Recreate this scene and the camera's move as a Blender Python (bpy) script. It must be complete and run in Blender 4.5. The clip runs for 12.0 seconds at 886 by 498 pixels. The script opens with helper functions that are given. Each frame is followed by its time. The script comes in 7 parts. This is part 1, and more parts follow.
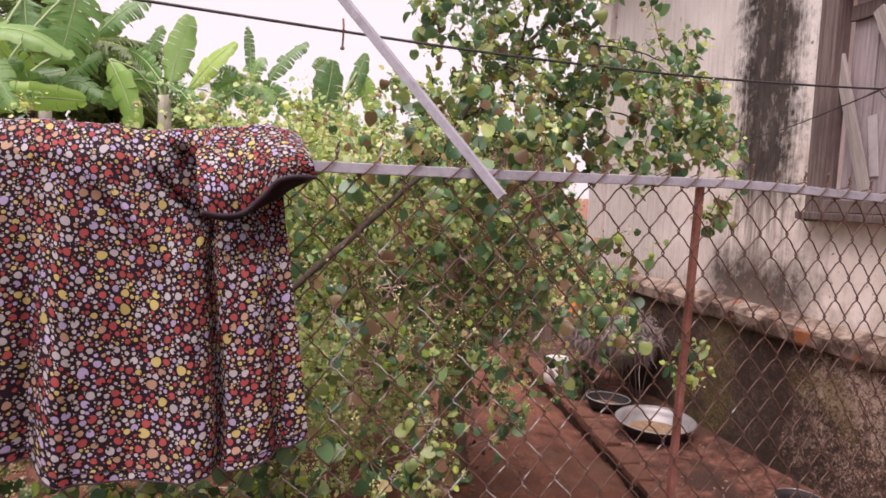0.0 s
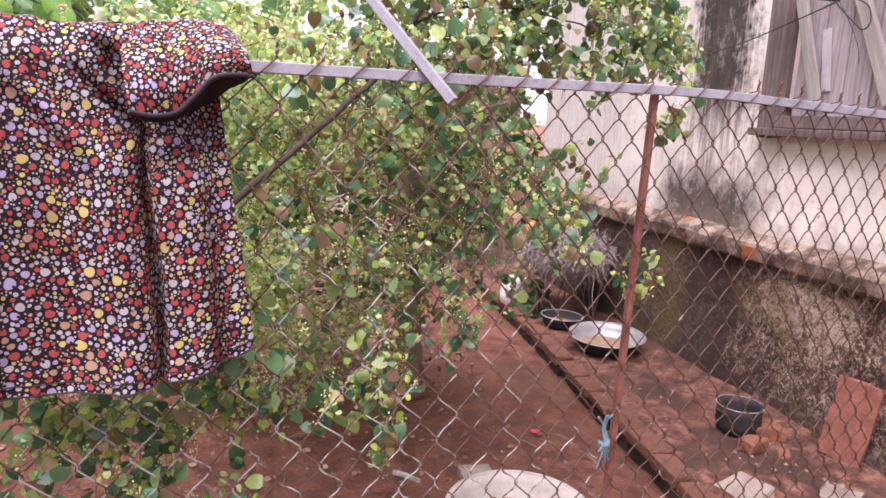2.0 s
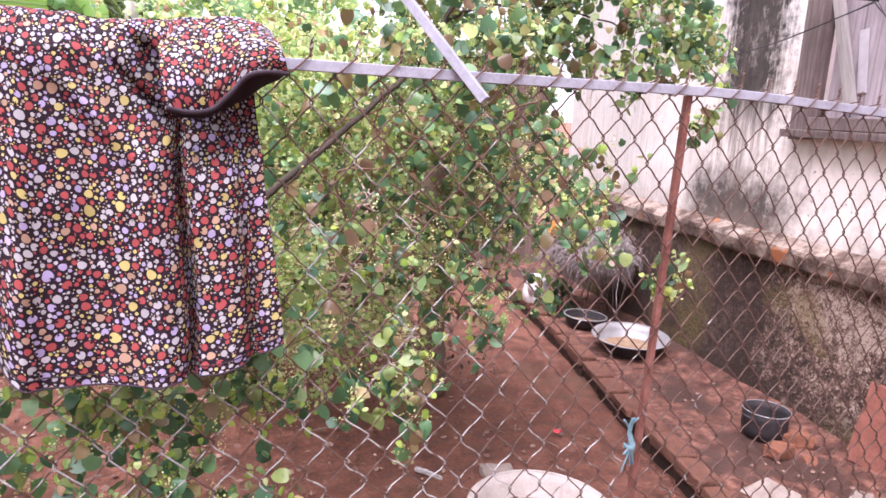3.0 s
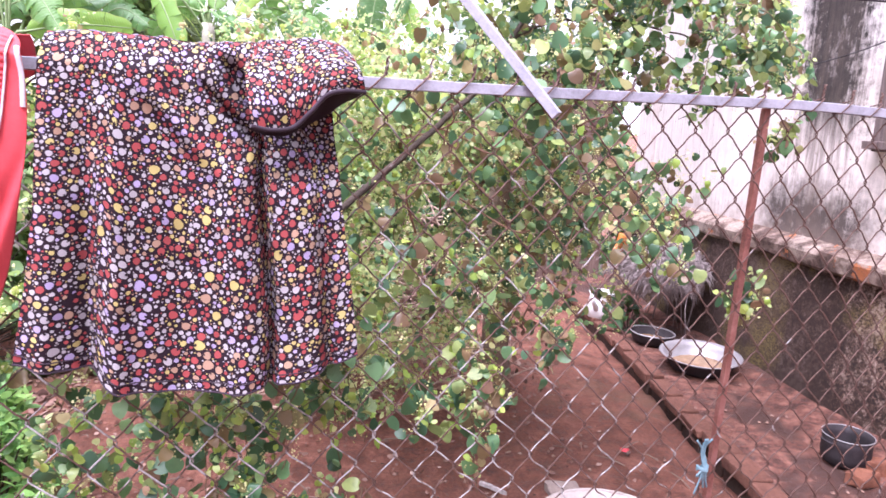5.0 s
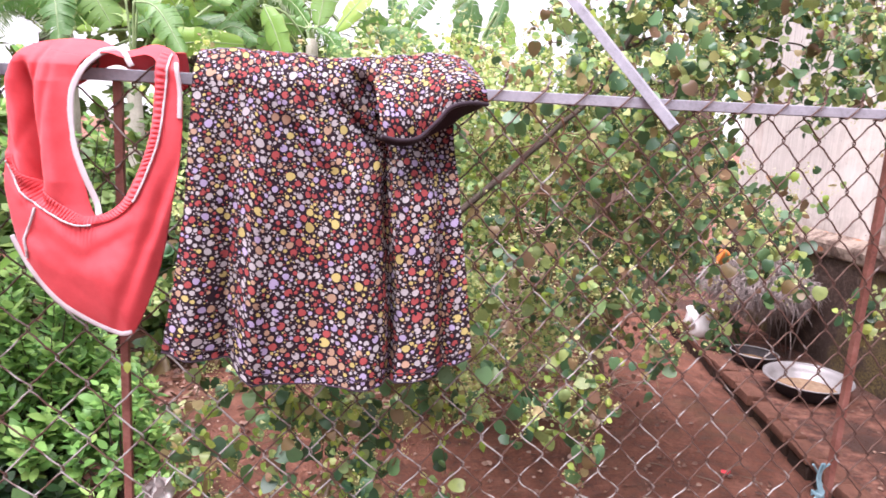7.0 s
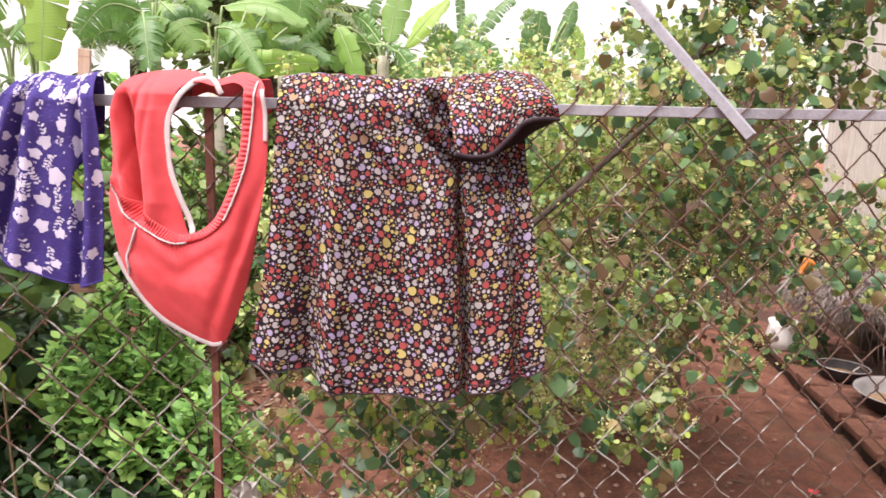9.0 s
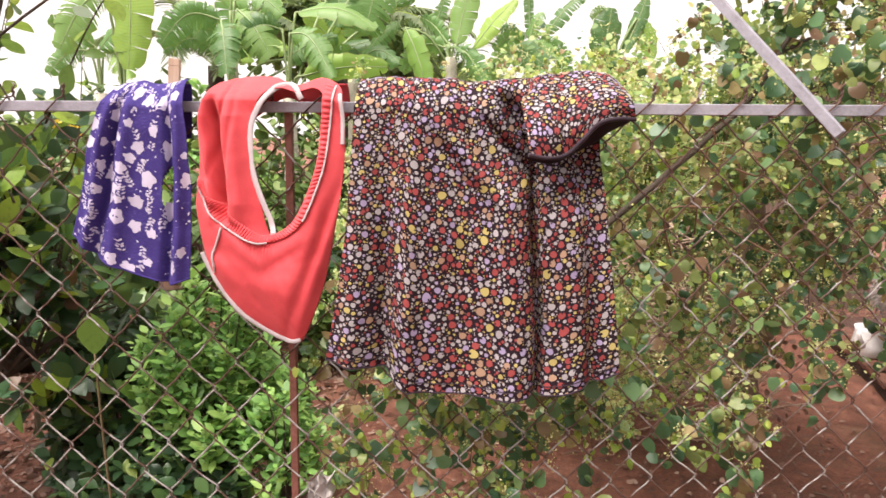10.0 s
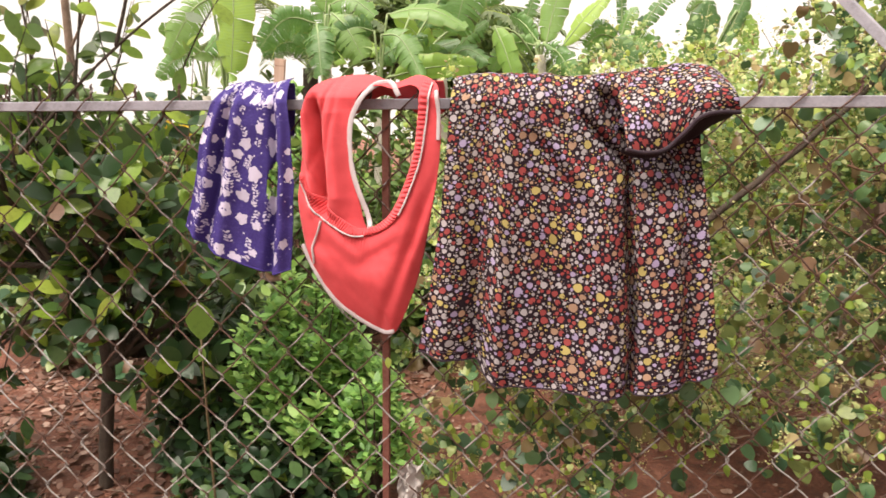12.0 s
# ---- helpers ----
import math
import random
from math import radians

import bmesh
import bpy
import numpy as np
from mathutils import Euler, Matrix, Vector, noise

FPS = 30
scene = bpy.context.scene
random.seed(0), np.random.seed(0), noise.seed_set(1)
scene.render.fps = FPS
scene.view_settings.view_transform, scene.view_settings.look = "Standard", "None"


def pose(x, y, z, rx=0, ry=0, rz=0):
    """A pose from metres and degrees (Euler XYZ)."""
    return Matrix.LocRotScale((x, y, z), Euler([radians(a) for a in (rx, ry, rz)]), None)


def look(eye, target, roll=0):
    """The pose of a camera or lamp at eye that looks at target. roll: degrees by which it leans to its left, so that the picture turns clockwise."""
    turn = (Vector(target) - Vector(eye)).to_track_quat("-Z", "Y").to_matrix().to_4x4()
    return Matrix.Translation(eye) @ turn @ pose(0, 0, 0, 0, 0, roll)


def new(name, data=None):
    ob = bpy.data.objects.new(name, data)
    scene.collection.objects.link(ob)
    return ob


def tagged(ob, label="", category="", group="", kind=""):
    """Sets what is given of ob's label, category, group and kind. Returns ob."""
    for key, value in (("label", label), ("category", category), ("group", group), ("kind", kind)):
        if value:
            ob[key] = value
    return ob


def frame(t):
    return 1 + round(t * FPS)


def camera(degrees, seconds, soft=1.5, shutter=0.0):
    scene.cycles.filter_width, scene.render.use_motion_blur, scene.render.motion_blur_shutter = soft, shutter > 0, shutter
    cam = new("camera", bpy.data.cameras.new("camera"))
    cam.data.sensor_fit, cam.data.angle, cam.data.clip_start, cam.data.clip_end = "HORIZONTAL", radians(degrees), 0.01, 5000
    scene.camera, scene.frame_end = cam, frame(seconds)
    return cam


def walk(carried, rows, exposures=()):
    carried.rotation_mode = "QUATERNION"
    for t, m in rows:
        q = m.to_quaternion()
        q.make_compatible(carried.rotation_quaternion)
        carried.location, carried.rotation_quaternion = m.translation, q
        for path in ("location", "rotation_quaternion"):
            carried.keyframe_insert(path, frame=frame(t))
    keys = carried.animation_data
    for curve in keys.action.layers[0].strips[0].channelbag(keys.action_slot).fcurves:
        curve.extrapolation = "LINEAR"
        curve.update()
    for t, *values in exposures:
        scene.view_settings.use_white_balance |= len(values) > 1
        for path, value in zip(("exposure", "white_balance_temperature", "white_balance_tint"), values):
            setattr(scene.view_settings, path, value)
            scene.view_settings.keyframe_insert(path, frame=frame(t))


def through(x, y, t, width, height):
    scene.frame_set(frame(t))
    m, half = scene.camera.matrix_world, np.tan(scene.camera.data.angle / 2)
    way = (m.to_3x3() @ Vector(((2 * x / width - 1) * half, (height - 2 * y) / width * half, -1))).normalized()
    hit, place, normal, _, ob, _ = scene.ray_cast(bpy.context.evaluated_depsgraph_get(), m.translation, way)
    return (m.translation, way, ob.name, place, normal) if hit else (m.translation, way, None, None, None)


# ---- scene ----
cam = camera(66.4, 12.0, soft=1.6, shutter=0.4)
PATH = [
    (0, (0.226, 0.479, 1.377), (0.859, 2.368, 1.206), 2.5),
    (0.5, (0.24, 0.483, 1.375), (0.907, 2.355, 1.147), 2.7),
    (1, (0.256, 0.494, 1.355), (0.96, 2.343, 1.066), 2.7),
    (1.5, (0.263, 0.494, 1.343), (1.008, 2.318, 1.0), 2.9),
    (2, (0.262, 0.501, 1.327), (1.005, 2.319, 0.95), 2.6),
    (2.5, (0.252, 0.511, 1.334), (0.974, 2.336, 0.947), 3.1),
    (4.3, (0.23, 0.512, 1.328), (0.811, 2.386, 0.94), 2.7),
    (4.5, (0.226, 0.513, 1.332), (0.793, 2.393, 0.953), 2.8),
    (5, (0.215, 0.507, 1.337), (0.733, 2.405, 0.974), 2.8),
    (5.5, (0.198, 0.5, 1.336), (0.67, 2.411, 0.983), 3.0),
    (6, (0.176, 0.491, 1.336), (0.588, 2.415, 0.98), 3.2),
    (6.5, (0.153, 0.485, 1.33), (0.501, 2.422, 0.974), 3.2),
    (7, (0.134, 0.477, 1.331), (0.413, 2.428, 0.99), 3.0),
    (7.2, (0.127, 0.472, 1.334), (0.376, 2.429, 1.001), 2.7),
    (9, (0.122, 0.447, 1.343), (0.196, 2.421, 1.025), 1.5),
    (9.5, (0.112, 0.441, 1.344), (0.087, 2.413, 1.015), 1.3),
    (10, (0.104, 0.437, 1.346), (-0.014, 2.407, 1.025), 0.9),
    (10.5, (0.096, 0.429, 1.342), (-0.069, 2.395, 1.018), 1.1),
    (11, (0.092, 0.433, 1.338), (-0.115, 2.395, 1.008), 1.1),
    (11.5, (0.086, 0.43, 1.333), (-0.19, 2.382, 1.0), 1.1),
    (12, (0.086, 0.42, 1.336), (-0.278, 2.359, 1.011), 0.6),
]
walk(cam, [(t, look(eye, target, roll)) for t, eye, target, roll in PATH],
     [(0.0, 0.47, 6950, 27), (1.0, 0.65, 6750, 27), (2.5, 1.27, 6200, 26), (4.4, 1.59, 5850, 30), (5.5, 1.55, 5800, 31), (6.8, 1.39, 6000, 29), (7.2, 1.21, 6600, 20), (9.0, 1.04, 7000, 17), (12.0, 0.82, 7600, 14)])

# ---- sky and sun: bright overcast day ----
world = bpy.data.worlds.new("overcast_sky")
scene.world = world
world.use_nodes = True
wn, wl = world.node_tree.nodes, world.node_tree.links
wn.clear()
sky = wn.new("ShaderNodeTexSky")
sky.sky_type = "NISHITA"
sky.sun_disc = False
sky.sun_elevation, sky.sun_rotation = radians(66), radians(222)
sky.air_density, sky.dust_density = 1.0, 4.0
cloud = wn.new("ShaderNodeMix")
cloud.data_type = "RGBA"
cloud.inputs["Factor"].default_value = 0.85
cloud.inputs[7].default_value = (10.5, 10.4, 10.6, 1)
bg = wn.new("ShaderNodeBackground")
bg.inputs["Strength"].default_value = 0.075
wo = wn.new("ShaderNodeOutputWorld")
wl.new(sky.outputs[0], cloud.inputs[6])
wl.new(cloud.outputs[2], bg.inputs["Color"])
wl.new(bg.outputs[0], wo.inputs["Surface"])
sun_data = bpy.data.lights.new("sun", "SUN")
sun_data.energy, sun_data.angle, sun_data.color = 4.4, radians(50), (1.0, 0.982, 0.968)
sun = new("sun", sun_data)
sun.matrix_world = look((0, 0, 20), (0.67 * math.tan(radians(24)) * 20, 0.74 * math.tan(radians(24)) * 20, 0))


# ---- material helpers ----
class Nodes:
    def __init__(self, name):
        self.mat = bpy.data.materials.new(name)
        self.mat.use_nodes = True
        self.t = self.mat.node_tree
        self.t.nodes.clear()
        self.out = self.add("ShaderNodeOutputMaterial")
        self.bsdf = self.add("ShaderNodeBsdfPrincipled")
        self.link(self.bsdf.outputs[0], self.out.inputs["Surface"])
        self.co = self.add("ShaderNodeTexCoord").outputs["Object"]

    def add(self, kind, **kw):
        n = self.t.nodes.new(kind)
        for k, v in kw.items():
            n.inputs[k].default_value = v
        return n

    def link(self, a, b):
        self.t.links.new(a, b)

    def noise(self, scale, detail=4, rough=0.6, vec=None, distort=0.0):
        n = self.add("ShaderNodeTexNoise", Scale=scale, Detail=detail, Roughness=rough, Distortion=distort)
        self.link(vec or self.co, n.inputs["Vector"])
        return n.outputs["Fac"]

    def stretch(self, sx, sy, sz):
        m = self.add("ShaderNodeMapping")
        m.inputs["Scale"].default_value = (sx, sy, sz)
        self.link(self.co, m.inputs["Vector"])
        return m.outputs[0]

    def ramp(self, fac, stops, mode="LINEAR"):
        r = self.add("ShaderNodeValToRGB")
        r.color_ramp.interpolation = mode
        e = r.color_ramp.elements
        while len(e) < len(stops):
            e.new(0.5)
        for el, (p, c) in zip(e, stops):
            el.position = p
            el.color = (*c, 1) if len(c) == 3 else c
        self.link(fac, r.inputs[0])
        return r.outputs[0]

    def mask(self, fac, lo, hi):
        m = self.add("ShaderNodeMapRange")
        m.inputs["From Min"].default_value, m.inputs["From Max"].default_value = lo, hi
        self.link(fac, m.inputs["Value"])
        return m.outputs[0]

    def mix(self, fac, a, b, mode="MIX"):
        m = self.add("ShaderNodeMix")
        m.data_type, m.blend_type = "RGBA", mode
        for s, v in ((m.inputs["Factor"], fac), (m.inputs[6], a), (m.inputs[7], b)):
            if hasattr(v, "is_output"):
                self.link(v, s)
            elif isinstance(v, (int, float)):
                s.default_value = v
            else:
                s.default_value = (*v, 1)
        return m.outputs[2]

    def math(self, op, a, b=0.0, clamp=False):
        m = self.add("ShaderNodeMath")
        m.operation, m.use_clamp = op, clamp
        for s, v in zip(m.inputs, (a, b)):
            if hasattr(v, "is_output"):
                self.link(v, s)
            else:
                s.default_value = v
        return m.outputs[0]

    def bump(self, height, strength, distance):
        b = self.add("ShaderNodeBump", Strength=strength, Distance=distance)
        self.link(height, b.inputs["Height"])
        self.link(b.outputs[0], self.bsdf.inputs["Normal"])

    def done(self, colour, rough=0.8, metal=0.0, spec=0.5):
        for s, v in (("Base Color", colour), ("Roughness", rough)):
            if hasattr(v, "is_output"):
                self.link(v, self.bsdf.inputs[s])
            elif s == "Base Color":
                self.bsdf.inputs[s].default_value = (*v, 1)
            else:
                self.bsdf.inputs[s].default_value = v
        self.bsdf.inputs["Metallic"].default_value = metal
        self.bsdf.inputs["Specular IOR Level"].default_value = spec
        return self.mat


def plain(name, dark, light, scale, rough=0.8, metal=0.0, bump=0.3, dist=0.003, spec=0.5):
    """A surface with a broad stain, a fine grain and a fine relief."""
    n = Nodes(name)
    broad, fine = n.noise(scale, 5), n.noise(scale * 9, 6, 0.7)
    tone = n.math("ADD", n.math("MULTIPLY", broad, 0.6), n.math("MULTIPLY", fine, 0.4))
    col = n.ramp(tone, [(0.3, dark), (0.68, light)])
    n.bump(fine, bump, dist)
    return n.done(col, rough, metal, spec)


def leaf_material(name, tones, rough=0.45, through=0.35, patch=None):
    """Leaves: a tone for each leaf, blotches on the blade, light through the blade."""
    n = Nodes(name)
    geo = n.add("ShaderNodeNewGeometry")
    col = n.ramp(geo.outputs["Random Per Island"], tones)
    blot = n.noise(60, 3)
    col = n.mix(n.math("MULTIPLY", n.mask(blot, 0.5, 0.75), 0.35), col, patch or tuple(c * 0.55 for c in tones[0][1]))
    n.done(col, rough, 0.0, 0.42)
    tr = n.add("ShaderNodeBsdfTranslucent")
    n.link(n.mix(0.22, col, (0.36, 0.46, 0.13)), tr.inputs["Color"])
    ms = n.add("ShaderNodeMixShader", Fac=through)
    n.link(n.bsdf.outputs[0], ms.inputs[1])
    n.link(tr.outputs[0], ms.inputs[2])
    n.link(ms.outputs[0], n.out.inputs["Surface"])
    return n.mat


# ---- mesh helpers ----
def mesh_ob(name, verts, faces, material, parent=None, label="", smooth=True):
    me = bpy.data.meshes.new(name)
    me.from_pydata([tuple(v) for v in np.asarray(verts).tolist()], [], [tuple(f) for f in faces])
    if smooth:
        me.polygons.foreach_set("use_smooth", [True] * len(me.polygons))
    me.materials.append(material)
    me.update()
    ob = new(name, me)
    if parent:
        ob.parent = parent
    return tagged(ob, label)


def part(name, bm, material, parent, label="", smooth=False):
    me = bpy.data.meshes.new(name)
    bm.to_mesh(me)
    bm.free()
    if smooth:
        me.polygons.foreach_set("use_smooth", [True] * len(me.polygons))
    me.materials.append(material)
    ob = new(name, me)
    if parent:
        ob.parent = parent
    return tagged(ob, label)


def thing(name, m, label, category, group="", kind=""):
    ob = new(name)
    ob.empty_display_size = 0.05
    ob.matrix_world = m
    return tagged(ob, label, category, group, kind)


def box(bm, x0, x1, y0, y1, z0, z1, bevel=0.0, jitter=0.0, seed=0):
    r = random.Random(seed)
    made = bmesh.ops.create_cube(bm, size=1)["verts"]
    for v in made:
        v.co = Vector((x0 if v.co.x < 0 else x1, y0 if v.co.y < 0 else y1, z0 if v.co.z < 0 else z1))
        v.co += Vector([r.uniform(-jitter, jitter) for _ in range(3)])
    if bevel:
        edges = list({e for v in made for e in v.link_edges})
        bmesh.ops.bevel(bm, geom=edges, offset=bevel, segments=2, affect="EDGES", profile=0.6)
    return bm


def tube(points, radius, sides=6, closed=False):
    """Vertices and faces of a round bar along points; radius is one number or one a point."""
    p = np.asarray(points, float)
    n = len(p)
    r = np.broadcast_to(np.asarray(radius, float), (n,))
    if closed:
        tan = np.roll(p, -1, 0) - np.roll(p, 1, 0)
    else:
        tan = np.gradient(p, axis=0)
    tan /= np.linalg.norm(tan, axis=1)[:, None] + 1e-12
    ref = np.array([0.31, 0.9, 0.3]) if abs(tan[:, 1]).mean() < 0.8 else np.array([1.0, 0.1, 0.2])
    a = np.cross(tan, ref)
    a /= np.linalg.norm(a, axis=1)[:, None] + 1e-12
    b = np.cross(tan, a)
    ang = np.linspace(0, 2 * math.pi, sides, endpoint=False)
    v = p[:, None] + r[:, None, None] * (np.cos(ang)[None, :, None] * a[:, None] + np.sin(ang)[None, :, None] * b[:, None])
    faces = []
    for i in range(n if closed else n - 1):
        j = (i + 1) % n
        for k in range(sides):
            l = (k + 1) % sides
            faces.append((i * sides + k, i * sides + l, j * sides + l, j * sides + k))
    if not closed:
        faces.append(tuple(range(sides - 1, -1, -1)))
        faces.append(tuple((n - 1) * sides + k for k in range(sides)))
    return v.reshape(-1, 3), faces


def join(pieces):
    verts, faces, base = [], [], 0
    for v, f in pieces:
        verts.append(np.asarray(v))
        faces += [tuple(i + base for i in q) for q in f]
        base += len(v)
    return np.concatenate(verts), faces


def smooth_path(ctrl, n, closed=False):
    """A smooth curve through a few control points."""
    c = np.asarray(ctrl, float)
    m = len(c)
    out = []
    spans = m if closed else m - 1
    for t in np.linspace(0, spans, n, endpoint=not closed):
        i = min(int(t), spans - 1)
        f = t - i
        if closed:
            p = [c[(i + k) % m] for k in (-1, 0, 1, 2)]
        else:
            p = [c[min(max(i + k, 0), m - 1)] for k in (-1, 0, 1, 2)]
        out.append(0.5 * (2 * p[1] + (p[2] - p[0]) * f + (2 * p[0] - 5 * p[1] + 4 * p[2] - p[3]) * f * f
                          + (3 * p[1] - p[0] - 3 * p[2] + p[3]) * f ** 3))
    return np.array(out)


def lathe(bm, profile, sides=40):
    """A turned vessel: profile of (radius, height)."""
    rings = []
    for r, z in profile:
        rings.append([bm.verts.new((r * math.cos(a), r * math.sin(a), z)) for a in
                      [2 * math.pi * k / sides for k in range(sides)]])
    for a, b in zip(rings, rings[1:]):
        for k in range(sides):
            l = (k + 1) % sides
            bm.faces.new((a[k], a[l], b[l], b[k]))
    bm.faces.new(rings[0][::-1])
    bm.faces.new(rings[-1])
    bmesh.ops.recalc_face_normals(bm, faces=bm.faces)
    return bm


# leaf templates: rows of (along, half width, rise); the midrib lies between the halves
OVATE = [(0.0, 0.02, 0.0), (0.10, 0.10, 0.03), (0.26, 0.19, 0.05), (0.44, 0.245, 0.06), (0.62, 0.245, 0.04), (0.78, 0.185, 0.0), (0.91, 0.09, -0.05), (1.0, 0.0, -0.09)]
LANCE = [(0.0, 0.02, 0.0), (0.25, 0.12, 0.04), (0.55, 0.14, 0.02), (0.8, 0.08, -0.05), (1.0, 0.0, -0.14)]
SPECK = [(0.0, 0.25, 0.0), (0.5, 0.5, 0.1), (1.0, 0.1, 0.0)]


def leaf_template(rows):
    verts, faces = [], []
    for u, w, z in rows:
        mid = max(u, 0.0)
        verts += [(-w, u, z), (0.0, mid, z - 0.04 if 0 < u < 1 else z), (w, u, z)]
    for i in range(len(rows) - 1):
        a, b = 3 * i, 3 * i + 3
        faces += [(a, a + 1, b + 1, b), (a + 1, a + 2, b + 2, b + 1)]
    return np.array(verts, float), np.array(faces)


def leaves(name, base, tip, normal, length, rows, material, parent=None, width=1.0):
    """Many leaves as one mesh: base points, tip directions, face normals and lengths."""
    tv, tf = leaf_template(rows)
    base, tip, normal = np.asarray(base, float), np.asarray(tip, float), np.asarray(normal, float)
    n = len(base)
    tip /= np.linalg.norm(tip, axis=1)[:, None] + 1e-9
    side = np.cross(tip, normal)
    side /= np.linalg.norm(side, axis=1)[:, None] + 1e-9
    normal = np.cross(side, tip)
    L = np.broadcast_to(np.asarray(length, float), (n,))[:, None, None]
    wob = np.random.uniform(0.82, 1.18, (n, 1)) * width
    curl = np.random.uniform(-0.5, 1.6, (n, 1))
    v = base[:, None] + L * ((tv[None, :, 0] * wob)[:, :, None] * side[:, None] + tv[None, :, 1, None] * tip[:, None]
                             + (tv[None, :, 2] * curl)[:, :, None] * normal[:, None])
    faces = (tf[None] + (np.arange(n) * len(tv))[:, None, None]).reshape(-1, 4)
    me = bpy.data.meshes.new(name)
    me.vertices.add(n * len(tv))
    me.vertices.foreach_set("co", v.reshape(-1))
    me.loops.add(faces.size)
    me.loops.foreach_set("vertex_index", faces.reshape(-1).astype(np.int32))
    me.polygons.add(len(faces))
    me.polygons.foreach_set("loop_start", np.arange(0, faces.size, 4, dtype=np.int32))
    me.polygons.foreach_set("use_smooth", np.ones(len(faces), dtype=bool))
    me.materials.append(material)
    me.update()
    me.validate()
    ob = new(name, me)
    if parent:
        ob.parent = parent
    return ob


def rand_dirs(n, up=0.0, spread=1.0):
    d = np.random.normal(size=(n, 3)) * spread
    d[:, 2] += up
    return d / (np.linalg.norm(d, axis=1)[:, None] + 1e-9)


# ---- materials ----
def soil_material():
    n = Nodes("wet_red_soil")
    broad, mid, fine = n.noise(1.3, 5), n.noise(9, 6, 0.7), n.noise(70, 5, 0.75)
    col = n.ramp(n.math("ADD", n.math("MULTIPLY", mid, 0.6), n.math("MULTIPLY", fine, 0.4)),
                 [(0.34, (0.058, 0.021, 0.014)), (0.5, (0.215, 0.080, 0.050)), (0.66, (0.370, 0.165, 0.113))])
    col = n.mix(n.math("MULTIPLY", n.mask(broad, 0.55, 0.68), 0.6), col, (0.13, 0.095, 0.05))
    n.bump(n.math("ADD", mid, n.math("MULTIPLY", fine, 0.6)), 1.0, 0.05)
    return n.done(col, n.ramp(mid, [(0.35, (0.5,) * 3), (0.6, (0.9,) * 3)]), 0, 0.4)


def slab_material():
    n = Nodes("worn_red_concrete")
    broad, mid, fine = n.noise(2.2, 5, 0.65), n.noise(14, 6, 0.7), n.noise(90, 4, 0.7)
    col = n.ramp(mid, [(0.38, (0.048, 0.017, 0.011)), (0.50, (0.140, 0.052, 0.034)), (0.64, (0.285, 0.128, 0.088))])
    col = n.mix(n.mask(broad, 0.52, 0.60), col, (0.066, 0.030, 0.022))
    col = n.mix(n.math("MULTIPLY", n.mask(fine, 0.6, 0.7), 0.5), col, (0.36, 0.27, 0.23))
    n.bump(n.math("ADD", mid, n.math("MULTIPLY", fine, 0.7)), 1.0, 0.02)
    return n.done(col, n.ramp(broad, [(0.45, (0.75,) * 3), (0.62, (0.42,) * 3)]), 0, 0.45)


